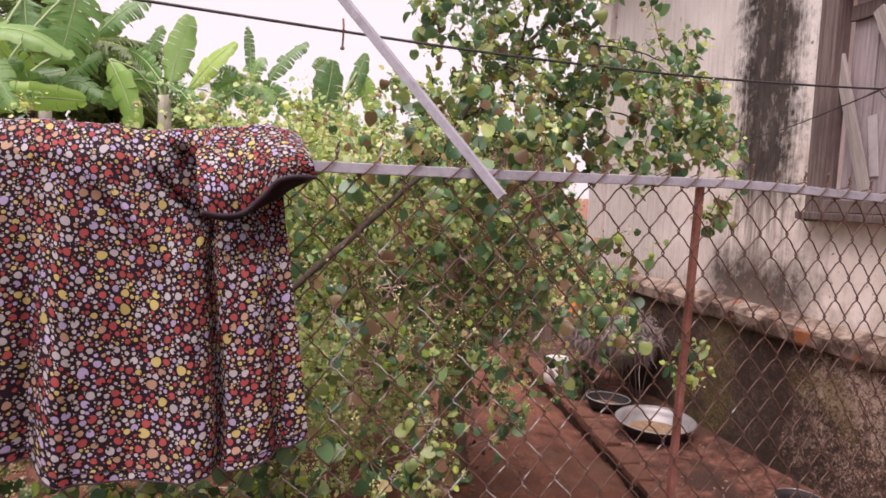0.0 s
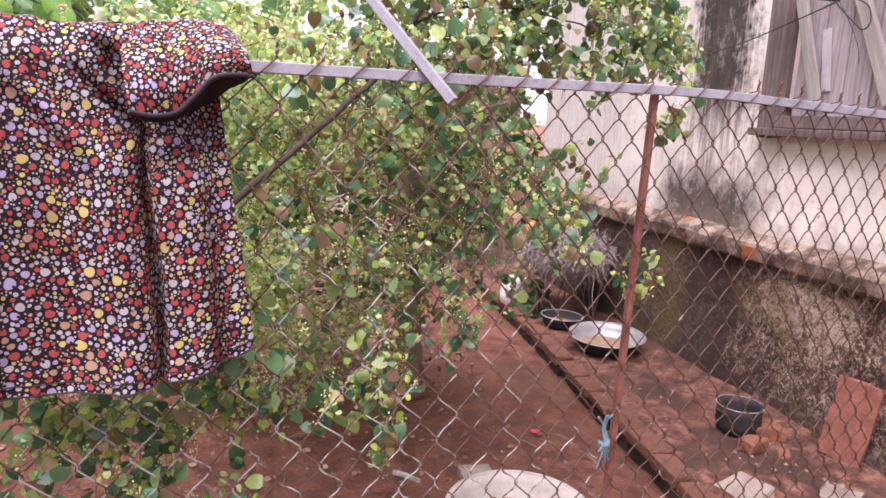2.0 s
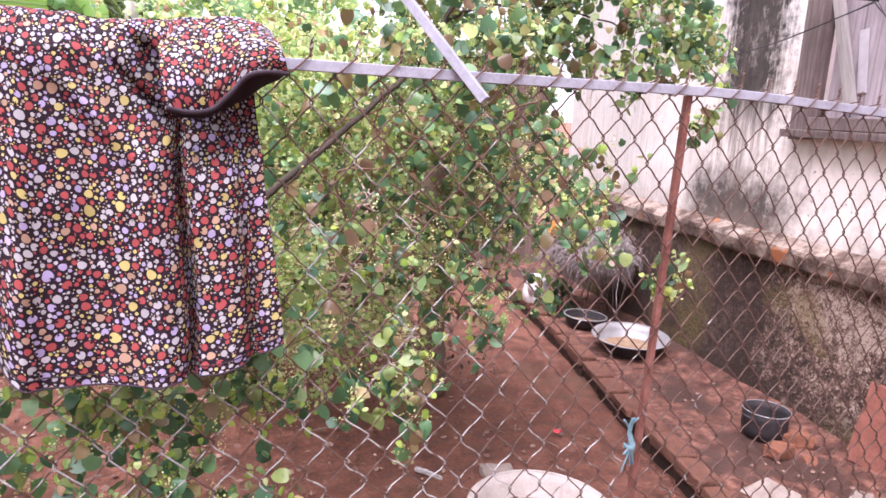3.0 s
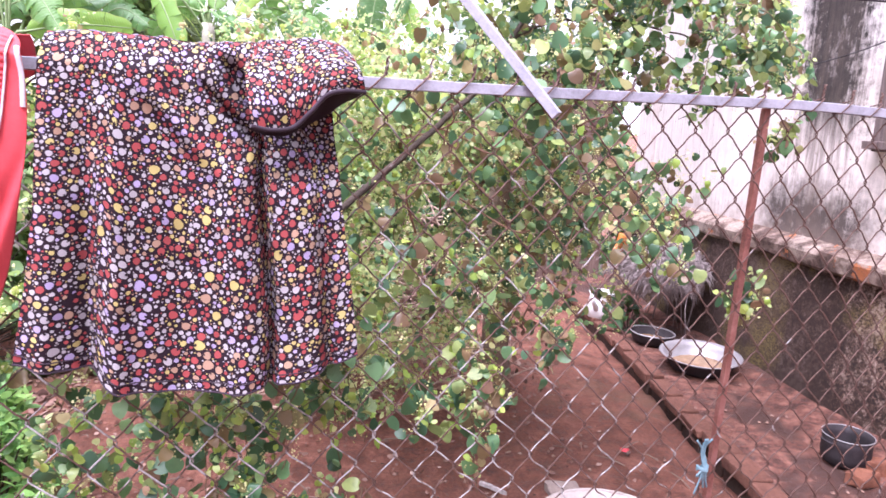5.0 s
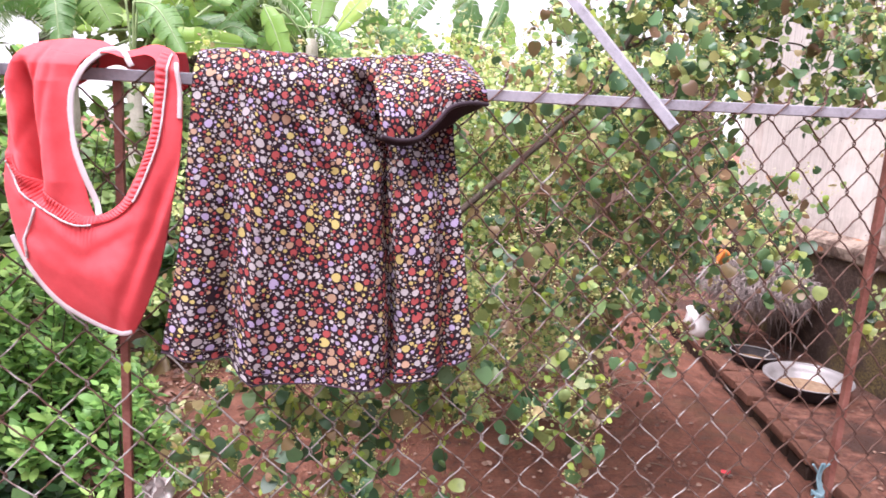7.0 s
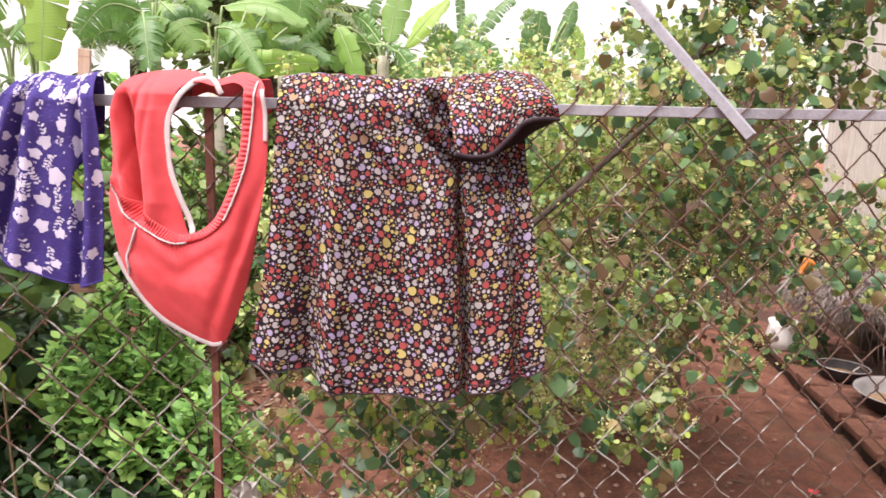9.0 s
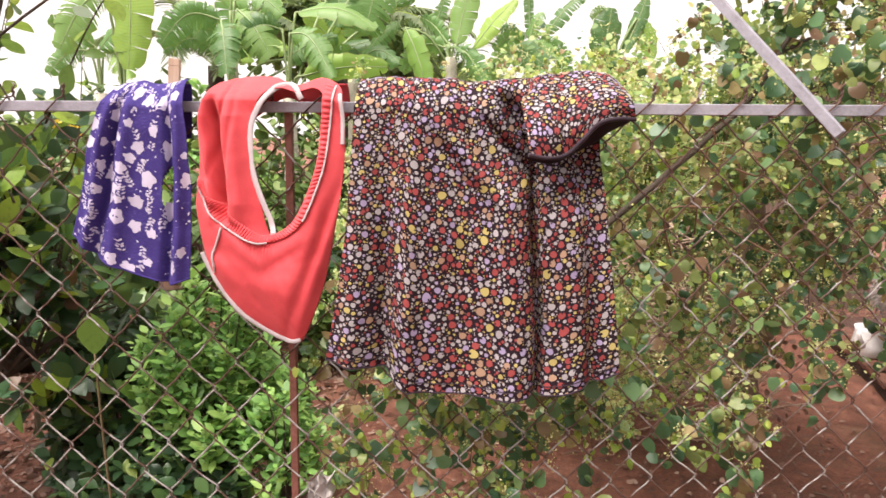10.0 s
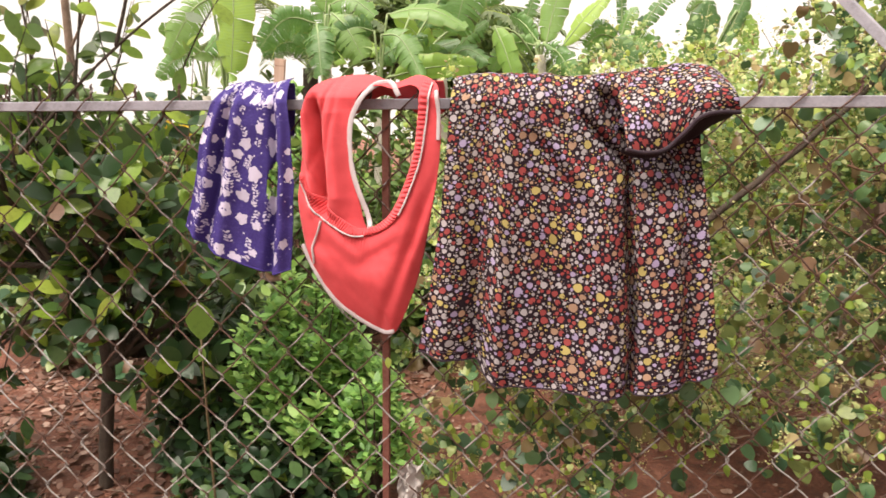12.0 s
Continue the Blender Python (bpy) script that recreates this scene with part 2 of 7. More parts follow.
def plaster_material():
    """Old limewash: rain streaks, a black mould column below the gutter, dirt by the ledge. Local x runs along the wall."""
    n = Nodes("stained_limewash")
    broad, mid, fine = n.noise(1.5, 5), n.noise(11, 6, 0.7), n.noise(80, 5, 0.7)
    streak = n.noise(1.0, 6, 0.7, n.stretch(26, 6, 1.6))
    streak2 = n.noise(1.0, 6, 0.75, n.stretch(60, 10, 3.5))
    sep = n.add("ShaderNodeSeparateXYZ")
    n.link(n.co, sep.inputs[0])
    x, z = sep.outputs["X"], sep.outputs["Z"]
    col = n.ramp(mid, [(0.25, (0.56, 0.490, 0.440)), (0.6, (0.78, 0.695, 0.640))])
    col = n.mix(n.math("MULTIPLY", n.mask(n.noise(3.2, 6, 0.7), 0.5, 0.62), 0.6), col, (0.82, 0.755, 0.715))
    col = n.mix(n.math("MULTIPLY", n.mask(n.math("ADD", z, broad), 2.25, 2.75), 0.75), col, (0.84, 0.80, 0.785))
    col = n.mix(n.math("MULTIPLY", n.mask(streak, 0.54, 0.74), 0.55), col, (0.36, 0.29, 0.25))
    far = n.mask(n.math("ADD", x, n.math("MULTIPLY", n.math("SUBTRACT", broad, 0.5), 1.6)), 3.7, 4.6)
    col = n.mix(n.math("MULTIPLY", far, 0.72), col, n.mix(n.mask(streak2, 0.40, 0.62), (0.52, 0.475, 0.45), (0.33, 0.295, 0.275)))
    # brown-grey streaks hang densest under the mould column
    near = n.math("SUBTRACT", 1.0, n.math("MULTIPLY", n.math("ABSOLUTE", n.math("SUBTRACT", x, 3.62)), 2.0), True)
    col = n.mix(n.math("MULTIPLY", n.math("MULTIPLY", near, n.mask(streak, 0.34, 0.66)), 0.62), col, (0.27, 0.215, 0.185))
    sway = n.math("MULTIPLY", n.math("SUBTRACT", n.noise(1.0, 3, 0.6, n.stretch(0.1, 0.1, 2.4)), 0.5), 0.5)
    edge = n.math("ADD", n.math("ABSOLUTE", n.math("ADD", n.math("SUBTRACT", x, 3.49), sway)), n.math("MULTIPLY", n.math("SUBTRACT", streak2, 0.5), 0.34))
    edge = n.math("ADD", edge, n.math("MULTIPLY", n.math("SUBTRACT", n.noise(22, 6, 0.78), 0.5), 0.42))
    column = n.mask(edge, 0.30, 0.14)
    column = n.math("MULTIPLY", column, n.mask(n.noise(9, 6, 0.75, n.stretch(1, 1, 0.5)), 0.18, 0.44))
    lower = n.mask(n.math("ADD", z, n.math("MULTIPLY", streak, 0.9)), 1.65, 1.95)
    col = n.mix(n.math("MULTIPLY", n.math("MULTIPLY", column, lower), 0.97), col, (0.018, 0.014, 0.013))
    # soft dark blotch at the foot of the column and splash dirt by the ledge
    blot = n.noise(4.5, 6, 0.72)
    foot = n.math("ADD", n.math("ABSOLUTE", n.math("SUBTRACT", x, 3.47)), n.math("MULTIPLY", n.math("SUBTRACT", blot, 0.5), 0.7))
    rise = n.math("ADD", n.math("ADD", z, n.math("MULTIPLY", n.math("SUBTRACT", mid, 0.5), 0.40)), n.math("MULTIPLY", n.math("SUBTRACT", streak2, 0.5), 0.30))
    low = n.math("MULTIPLY", n.mask(rise, 1.20, 0.98), n.mask(n.noise(16, 6, 0.75), 0.22, 0.46))
    col = n.mix(n.math("MULTIPLY", n.math("MULTIPLY", n.mask(foot, 0.52, 0.30), low), 0.95), col, (0.052, 0.038, 0.033))
    seep = n.math("MULTIPLY", n.mask(foot, 0.26, 0.12), n.mask(n.math("ADD", streak, n.math("MULTIPLY", mid, 0.5)), 0.60, 0.95))
    col = n.mix(n.math("MULTIPLY", seep, 0.55), col, (0.15, 0.115, 0.095))
    col = n.mix(n.math("MULTIPLY", n.mask(n.math("ADD", z, n.math("MULTIPLY", mid, 0.35)), 1.12, 0.98), 0.55), col, (0.25, 0.19, 0.16))
    col = n.mix(n.math("MULTIPLY", n.mask(n.noise(24, 3), 0.68, 0.72), 0.8), col, (0.16, 0.11, 0.09))
    n.bump(n.math("ADD", mid, fine), 0.5, 0.006)
    return n.done(col, 0.9, 0, 0.25)


def plinth_material():
    """Rough cement plinth, black with damp, with pale worn patches and moss."""
    n = Nodes("damp_rough_plinth")
    broad, mid, fine = n.noise(1.7, 5, 0.6), n.noise(30, 7, 0.78, distort=0.6), n.noise(110, 6, 0.75)
    tone = n.math("ADD", n.math("MULTIPLY", mid, 0.55), n.math("MULTIPLY", fine, 0.45))
    tone = n.math("ADD", tone, n.math("MULTIPLY", n.math("SUBTRACT", broad, 0.5), 0.45))
    col = n.ramp(tone, [(0.41, (0.026, 0.015, 0.012)), (0.475, (0.095, 0.052, 0.038)), (0.525, (0.31, 0.190, 0.138)), (0.565, (0.67, 0.52, 0.43))])
    sep = n.add("ShaderNodeSeparateXYZ")
    n.link(n.co, sep.inputs[0])
    crust = n.add("ShaderNodeTexVoronoi", Scale=46.0, Randomness=1.0)
    n.link(n.co, crust.inputs["Vector"])
    flake = n.math("MULTIPLY", n.mask(crust.outputs["Distance"], 0.40, 0.22), n.mask(n.noise(5, 5, 0.7), 0.47, 0.56))
    col = n.mix(n.math("MULTIPLY", flake, 0.55), col, (0.48, 0.36, 0.285))
    pale = n.math("MULTIPLY", n.mask(broad, 0.48, 0.58), n.mask(mid, 0.45, 0.54))
    col = n.mix(n.math("MULTIPLY", pale, 0.35), col, (0.40, 0.29, 0.225))
    # a broad damp stretch where the render has gone smooth and brown
    wet = n.mask(n.math("ADD", sep.outputs["X"], n.math("MULTIPLY", n.math("SUBTRACT", n.noise(3.5, 5, 0.7), 0.5), 1.4)), 2.85, 3.15)
    col = n.mix(n.math("MULTIPLY", wet, 0.80), col, (0.050, 0.028, 0.021))
    damp = n.mask(n.math("ADD", sep.outputs["Z"], n.math("MULTIPLY", mid, 0.3)), 0.36, 0.22)
    col = n.mix(n.math("MULTIPLY", damp, 0.7), col, (0.050, 0.028, 0.020))
    moss = n.math("MULTIPLY", n.mask(n.noise(2.3, 4), 0.52, 0.62), n.mask(fine, 0.45, 0.55))
    col = n.mix(n.math("MULTIPLY", moss, 0.7), col, (0.24, 0.18, 0.055))
    n.bump(n.math("ADD", mid, n.math("MULTIPLY", fine, 0.7)), 1.0, 0.03)
    return n.done(col, 0.85, 0, 0.35)


def ledge_material():
    n = Nodes("chipped_cement_ledge")
    mid, fine = n.noise(12, 6, 0.7), n.noise(80, 5, 0.7)
    col = n.ramp(mid, [(0.35, (0.05, 0.030, 0.024)), (0.5, (0.145, 0.098, 0.078)), (0.66, (0.33, 0.25, 0.205))])
    crust = n.mask(n.noise(3.2, 6, 0.72), 0.50, 0.58)
    col = n.mix(n.math("MULTIPLY", crust, 0.55), col, (0.50, 0.405, 0.335))
    col = n.mix(n.mask(n.noise(5.5, 5, 0.7), 0.60, 0.63), col, (0.40, 0.145, 0.06))
    col = n.mix(n.math("MULTIPLY", n.mask(fine, 0.58, 0.66), 0.5), col, (0.10, 0.065, 0.05))
    n.bump(n.math("ADD", mid, fine), 0.8, 0.012)
    return n.done(col, 0.9, 0, 0.25)


def old_wood(name, dark, light):
    n = Nodes(name)
    grain = n.noise(1.0, 6, 0.7, n.stretch(60, 60, 3))
    broad = n.noise(3, 4)
    col = n.ramp(grain, [(0.3, dark), (0.7, light)])
    col = n.mix(n.math("MULTIPLY", n.mask(broad, 0.5, 0.7), 0.4), col, tuple(c * 0.5 for c in dark))
    n.bump(grain, 0.5, 0.004)
    return n.done(col, 0.8, 0, 0.3)


def rust_material(name, a, b, c):
    n = Nodes(name)
    broad, fine = n.noise(11, 5, 0.7), n.noise(120, 5, 0.75)
    col = n.ramp(n.math("ADD", n.math("MULTIPLY", broad, 0.6), n.math("MULTIPLY", fine, 0.4)), [(0.36, a), (0.5, b), (0.66, c)])
    n.bump(fine, 0.5, 0.002)
    return n.done(col, 0.75, 0.15, 0.4)


def wire_material(name, zinc_left):
    """Galvanised wire gone to rust: grey where the zinc still holds."""
    n = Nodes(name)
    geo = n.add("ShaderNodeNewGeometry")
    patch, fine = n.noise(14, 3, 0.6), n.noise(160, 4, 0.7)
    patch = n.math("ADD", n.math("MULTIPLY", n.math("SUBTRACT", patch, 0.5), 1.7), 0.5)
    sep = n.add("ShaderNodeSeparateXYZ")
    n.link(n.co, sep.inputs[0])
    shift = n.math("ADD", patch, n.math("MULTIPLY", n.math("SUBTRACT", 0.95, sep.outputs["Z"]), 0.24))
    shift = n.math("ADD", shift, zinc_left)
    shift = n.math("ADD", shift, n.math("MINIMUM", n.math("MULTIPLY", n.math("SUBTRACT", 0.85, sep.outputs["X"]), 0.32), 0.06))
    rust = n.ramp(fine, [(0.3, (0.034, 0.019, 0.015)), (0.7, (0.130, 0.066, 0.050))])
    zinc = n.ramp(fine, [(0.3, (0.20, 0.182, 0.176)), (0.7, (0.375, 0.352, 0.345))])
    n.bump(fine, 0.4, 0.001)
    return n.done(n.mix(n.mask(shift, 0.58, 0.74), rust, zinc), 0.7, 0.0, 0.35)


def dress_ground():
    """Near-black plum cotton that carries the print."""
    n = Nodes("plum_cotton")
    col = n.mix(n.noise(300, 2), (0.008, 0.0038, 0.0065), (0.019, 0.0085, 0.0145))
    n.bump(n.noise(900, 2), 0.15, 0.001)
    return n.done(col, 0.85, 0, 0.2)


def print_ink(name, colour):
    """One ink of the print, worn thin in places."""
    n = Nodes(name)
    geo = n.add("ShaderNodeNewGeometry")
    col = n.mix(n.math("MULTIPLY", geo.outputs["Random Per Island"], 0.45), colour, tuple(c * 0.55 for c in colour))
    col = n.mix(n.math("MULTIPLY", n.mask(n.noise(420, 3), 0.56, 0.70), 0.35), col, tuple(c * 0.45 for c in colour))
    n.bump(n.noise(900, 2), 0.15, 0.001)
    return n.done(col, 0.85, 0, 0.2)


def blue_material():
    """Violet-blue jersey with fine pale slub lines across the knit."""
    n = Nodes("blue_jersey")
    fine = n.noise(700, 2)
    col = n.ramp(fine, [(0.35, (0.026, 0.016, 0.105)), (0.7, (0.060, 0.041, 0.210))])
    slub = n.noise(1.0, 3, 0.6, n.stretch(90, 90, 420))
    col = n.mix(n.math("MULTIPLY", n.mask(slub, 0.62, 0.72), 0.55), col, (0.24, 0.21, 0.42))
    n.bump(n.noise(1.0, 2, vec=n.stretch(300, 300, 900)), 0.3, 0.001)
    return n.done(col, 0.85, 0, 0.2)


def cloth(name, dark, light, bump=0.2):
    n = Nodes(name)
    fine, broad = n.noise(600, 3), n.noise(18, 4)
    col = n.ramp(n.math("ADD", n.math("MULTIPLY", fine, 0.4), n.math("MULTIPLY", broad, 0.6)), [(0.35, dark), (0.65, light)])
    n.bump(fine, bump, 0.0008)
    n.bsdf.inputs["Sheen Weight"].default_value = 0.1
    return n.done(col, 0.75, 0, 0.3)


def banana_material(name, tones):
    """Broad blades with close cross veins, paler towards the rib, yellowed edges."""
    n = Nodes(name)
    uv = n.add("ShaderNodeUVMap").outputs[0]
    sep = n.add("ShaderNodeSeparateXYZ")
    n.link(uv, sep.inputs[0])
    along, across = sep.outputs["X"], sep.outputs["Y"]
    info = n.add("ShaderNodeObjectInfo")
    col = n.ramp(info.outputs["Random"], tones)
    vein = n.math("SINE", n.math("MULTIPLY", along, 260.0))
    m = n.add("ShaderNodeMapping")
    m.inputs["Scale"].default_value = (40, 2.5, 1)
    n.link(uv, m.inputs["Vector"])
    streak = n.noise(1.0, 5, 0.7, m.outputs[0])
    col = n.mix(n.math("MULTIPLY", n.mask(streak, 0.45, 0.7), 0.45), col, (0.26, 0.42, 0.19))
    col = n.mix(n.math("MULTIPLY", n.mask(vein, 0.3, 1.0), 0.10), col, (0.03, 0.09, 0.03))
    col = n.mix(n.math("MULTIPLY", n.mask(n.math("ADD", across, n.math("MULTIPLY", streak, 0.3)), 1.05, 1.2), 0.7), col, (0.32, 0.25, 0.09))
    n.bump(vein, 0.15, 0.004)
    n.done(col, 0.38, 0.0, 0.5)
    tr = n.add("ShaderNodeBsdfTranslucent")
    n.link(n.mix(0.3, col, (0.28, 0.52, 0.06)), tr.inputs["Color"])
    ms = n.add("ShaderNodeMixShader", Fac=0.42)
    n.link(n.bsdf.outputs[0], ms.inputs[1])
    n.link(tr.outputs[0], ms.inputs[2])
    n.link(ms.outputs[0], n.out.inputs["Surface"])
    return n.mat


SOIL, SLAB, PLASTER, PLINTH, LEDGE = soil_material(), slab_material(), plaster_material(), plinth_material(), ledge_material()
# near-black copy of the kerb brick: damp plus the side face's shadow, as colour
KERB_DAMP_SHADED = plain("damp_shaded_kerb_brick", (0.014, 0.009, 0.007), (0.060, 0.034, 0.025), 9, 0.7, bump=0.9, dist=0.012, spec=0.3)
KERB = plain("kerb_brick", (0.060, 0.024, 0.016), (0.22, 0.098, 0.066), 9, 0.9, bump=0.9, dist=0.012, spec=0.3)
WOOD_GREY = old_wood("weathered_grey_boards", (0.22, 0.175, 0.182), (0.47, 0.405, 0.43))
WOOD_PALE = old_wood("bleached_batten", (0.22, 0.19, 0.18), (0.42, 0.38, 0.36))
WOOD_FRAME = old_wood("frame_wood", (0.075, 0.052, 0.048), (0.225, 0.172, 0.162))
WOOD_BROWN = old_wood("shed_boards", (0.07, 0.042, 0.032), (0.24, 0.16, 0.13))
WOOD_PEG = old_wood("peg_wood", (0.34, 0.23, 0.16), (0.56, 0.43, 0.34))
RUST_POST = rust_material("red_oxide_post", (0.10, 0.035, 0.027), (0.19, 0.072, 0.055), (0.25, 0.115, 0.095))
RAIL = rust_material("grey_galvanised_tube", (0.20, 0.195, 0.222), (0.285, 0.282, 0.325), (0.355, 0.352, 0.40))
WIRE, WIRE_ZINC = wire_material("rusty_wire", -0.13), wire_material("half_rusted_zinc_wire", 0.07)
CABLE = plain("black_cable", (0.010, 0.008, 0.010), (0.035, 0.028, 0.034), 30, 0.6)
DRESS, BLUE = dress_ground(), blue_material()
BLUE_INK = print_ink("pale_lilac_ink", (0.52, 0.48, 0.62))
INKS = {k: print_ink(k + "_ink", c) for k, c in (("red", (0.270, 0.052, 0.051)), ("white", (0.335, 0.312, 0.328)), ("yellow", (0.39, 0.322, 0.118)), ("lilac", (0.300, 0.248, 0.390)), ("tan", (0.325, 0.205, 0.141)), ("plum", (0.014, 0.007, 0.011)))}
RED = cloth("coral_red_jersey", (0.50, 0.043, 0.054), (0.62, 0.072, 0.084))
WHITE_TRIM = cloth("white_trim", (0.36, 0.325, 0.34), (0.48, 0.44, 0.465))
PLUM = cloth("plum_binding", (0.014, 0.007, 0.013), (0.034, 0.018, 0.030))
ALU = plain("dull_aluminium", (0.19, 0.178, 0.178), (0.33, 0.312, 0.316), 14, 0.42, 0.2, 0.2, 0.002)
SOOT = plain("soot_black_metal", (0.010, 0.008, 0.009), (0.045, 0.036, 0.039), 16, 0.7, 0.0, 0.4, 0.002, spec=0.3)
TUB = plain("dirty_white_plastic", (0.26, 0.215, 0.19), (0.46, 0.41, 0.38), 10, 0.6, 0.0, 0.2, 0.002)
ENAMEL = plain("white_enamel", (0.60, 0.58, 0.58), (0.78, 0.77, 0.77), 12, 0.35, 0.0, 0.1, 0.001)
SLOPS = plain("murky_water_and_scraps", (0.13, 0.075, 0.04), (0.33, 0.215, 0.125), 30, 0.25, 0.0, 0.3, 0.002)
BRICK = plain("broken_brick", (0.11, 0.042, 0.026), (0.36, 0.145, 0.085), 18, 0.9, bump=0.9, dist=0.01, spec=0.3)
TILE = plain("red_clay_slab", (0.120, 0.040, 0.028), (0.31, 0.120, 0.085), 13, 0.9, bump=0.5, dist=0.005, spec=0.35)
CONCRETE = plain("pale_concrete", (0.17, 0.130, 0.110), (0.36, 0.29, 0.25), 12, 0.9, bump=0.8, dist=0.008, spec=0.3)
CRUMB = plain("brick_and_stone_crumbs", (0.10, 0.045, 0.032), (0.34, 0.22, 0.17), 3, 0.9, bump=0.8, dist=0.004, spec=0.3)
RAG_BLUE = cloth("faded_blue_string", (0.06, 0.12, 0.145), (0.15, 0.24, 0.275), 0.4)
RAG_WHITE = cloth("dirty_white_rag", (0.36, 0.33, 0.32), (0.62, 0.59, 0.57), 0.4)
ORANGE = plain("orange_plastic", (0.50, 0.13, 0.02), (0.62, 0.22, 0.05), 20, 0.5)
BARK = plain("grey_brown_bark", (0.030, 0.022, 0.018), (0.10, 0.075, 0.058), 20, 0.9, bump=0.9, dist=0.008, spec=0.3)
STICK = plain("dry_stick", (0.10, 0.066, 0.047), (0.27, 0.20, 0.155), 22, 0.9, bump=0.7, dist=0.004, spec=0.3)
TWIG = plain("dead_grey_twigs", (0.13, 0.10, 0.095), (0.40, 0.335, 0.32), 40, 0.9, bump=0.3)
RUNNER = plain("red_brown_runners", (0.085, 0.042, 0.028), (0.30, 0.165, 0.110), 22, 0.8, bump=0.5, dist=0.003, spec=0.3)
DRY_STEM = plain("straw_dry_stems", (0.20, 0.120, 0.085), (0.52, 0.395, 0.315), 22, 0.9, bump=0.5, dist=0.003, spec=0.3)
VINE_STEM = plain("vine_stem", (0.06, 0.05, 0.02), (0.17, 0.115, 0.06), 30, 0.8)
TRUNK_BANANA = plain("banana_stem", (0.24, 0.22, 0.17), (0.56, 0.53, 0.45), 6, 0.8, bump=0.5, dist=0.01)
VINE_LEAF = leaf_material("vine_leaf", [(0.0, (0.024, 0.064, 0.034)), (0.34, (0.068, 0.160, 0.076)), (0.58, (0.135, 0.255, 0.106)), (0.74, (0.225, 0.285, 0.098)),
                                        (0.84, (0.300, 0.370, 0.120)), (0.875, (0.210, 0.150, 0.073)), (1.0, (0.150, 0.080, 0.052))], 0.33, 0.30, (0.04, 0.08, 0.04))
HEDGE_LEAF = leaf_material("hedge_leaf", [(0.0, (0.101, 0.207, 0.078)), (0.30, (0.280, 0.437, 0.162)), (0.65, (0.526, 0.638, 0.246)), (0.90, (0.750, 0.762, 0.392)), (0.95, (0.448, 0.302, 0.168)), (1.0, (0.246, 0.134, 0.090))],
                           0.30, 0.48, (0.20, 0.28, 0.10))
VINE_YOUNG = leaf_material("young_vine_leaf", [(0.0, (0.242, 0.385, 0.066)), (1.0, (0.462, 0.550, 0.121))], 0.5, 0.45, (0.2, 0.3, 0.05))
FLOWER = leaf_material("vine_flower_specks", [(0.0, (0.46, 0.47, 0.16)), (1.0, (0.78, 0.74, 0.40))], 0.7, 0.3, (0.5, 0.46, 0.2))
DRY_LEAF = leaf_material("dry_leaf", [(0.0, (0.07, 0.032, 0.024)), (0.5, (0.18, 0.095, 0.072)), (0.85, (0.26, 0.155, 0.12)), (1.0, (0.38, 0.27, 0.22))], 0.8, 0.1)
OLIVE_LEAF = leaf_material("withered_vine_leaf", [(0.0, (0.16, 0.085, 0.055)), (0.35, (0.30, 0.185, 0.110)), (0.7, (0.34, 0.280, 0.115)), (1.0, (0.40, 0.32, 0.17))], 0.7, 0.25)
SHRUB_LEAF = leaf_material("glossy_shrub_leaf", [(0.0, (0.012, 0.034, 0.016)), (0.50, (0.028, 0.075, 0.030)), (0.66, (0.075, 0.165, 0.035)),
                                                 (0.82, (0.22, 0.34, 0.045)), (0.91, (0.36, 0.48, 0.06)), (0.94, (0.17, 0.085, 0.05)), (1.0, (0.10, 0.05, 0.04))], 0.30, 0.34)
SHOOT_LEAF = leaf_material("shoot_leaf", [(0.0, (0.04, 0.075, 0.035)), (0.35, (0.075, 0.15, 0.045)), (0.65, (0.16, 0.28, 0.05)), (0.88, (0.30, 0.40, 0.06)), (1.0, (0.14, 0.10, 0.085))], 0.35, 0.5)
BUSH_LEAF = leaf_material("bright_bush_leaf", [(0.0, (0.085, 0.21, 0.065)), (0.55, (0.225, 0.46, 0.12)), (1.0, (0.42, 0.63, 0.19))], 0.40, 0.44)
# dark leaves, with the deep shade of the undergrowth put into their tones
SHADE_LEAF = leaf_material("shaded_undergrowth_leaf", [(0.0, (0.016, 0.040, 0.020)), (0.6, (0.040, 0.095, 0.038)), (0.92, (0.085, 0.17, 0.05)), (1.0, (0.22, 0.30, 0.05))], 0.35, 0.3)
FAR_LEAF = leaf_material("far_foliage", [(0.0, (0.05, 0.105, 0.03)), (0.6, (0.11, 0.19, 0.05)), (1.0, (0.20, 0.28, 0.07))], 0.55, 0.3)
YELLOW = leaf_material("yellow_petals", [(0.0, (0.55, 0.36, 0.02)), (1.0, (0.75, 0.55, 0.05))], 0.6, 0.3, (0.5, 0.3, 0.02))
BANANA_LEAF = banana_material("banana_leaf", [(0.0, (0.065, 0.160, 0.055)), (0.5, (0.115, 0.265, 0.075)), (1.0, (0.215, 0.375, 0.105))])
RIB = plain("pale_green_midrib", (0.16, 0.24, 0.10), (0.30, 0.38, 0.18), 12, 0.6)
# brighter copy of the banana leaf: light from behind is put into its colour
BANANA_BACKLIT = banana_material("backlit_banana_leaf", [(0.0, (0.230, 0.420, 0.090)), (1.0, (0.330, 0.500, 0.095))])
PALM_LEAF = leaf_material("palm_frond", [(0.0, (0.08, 0.13, 0.06)), (1.0, (0.18, 0.23, 0.11))], 0.5, 0.3)

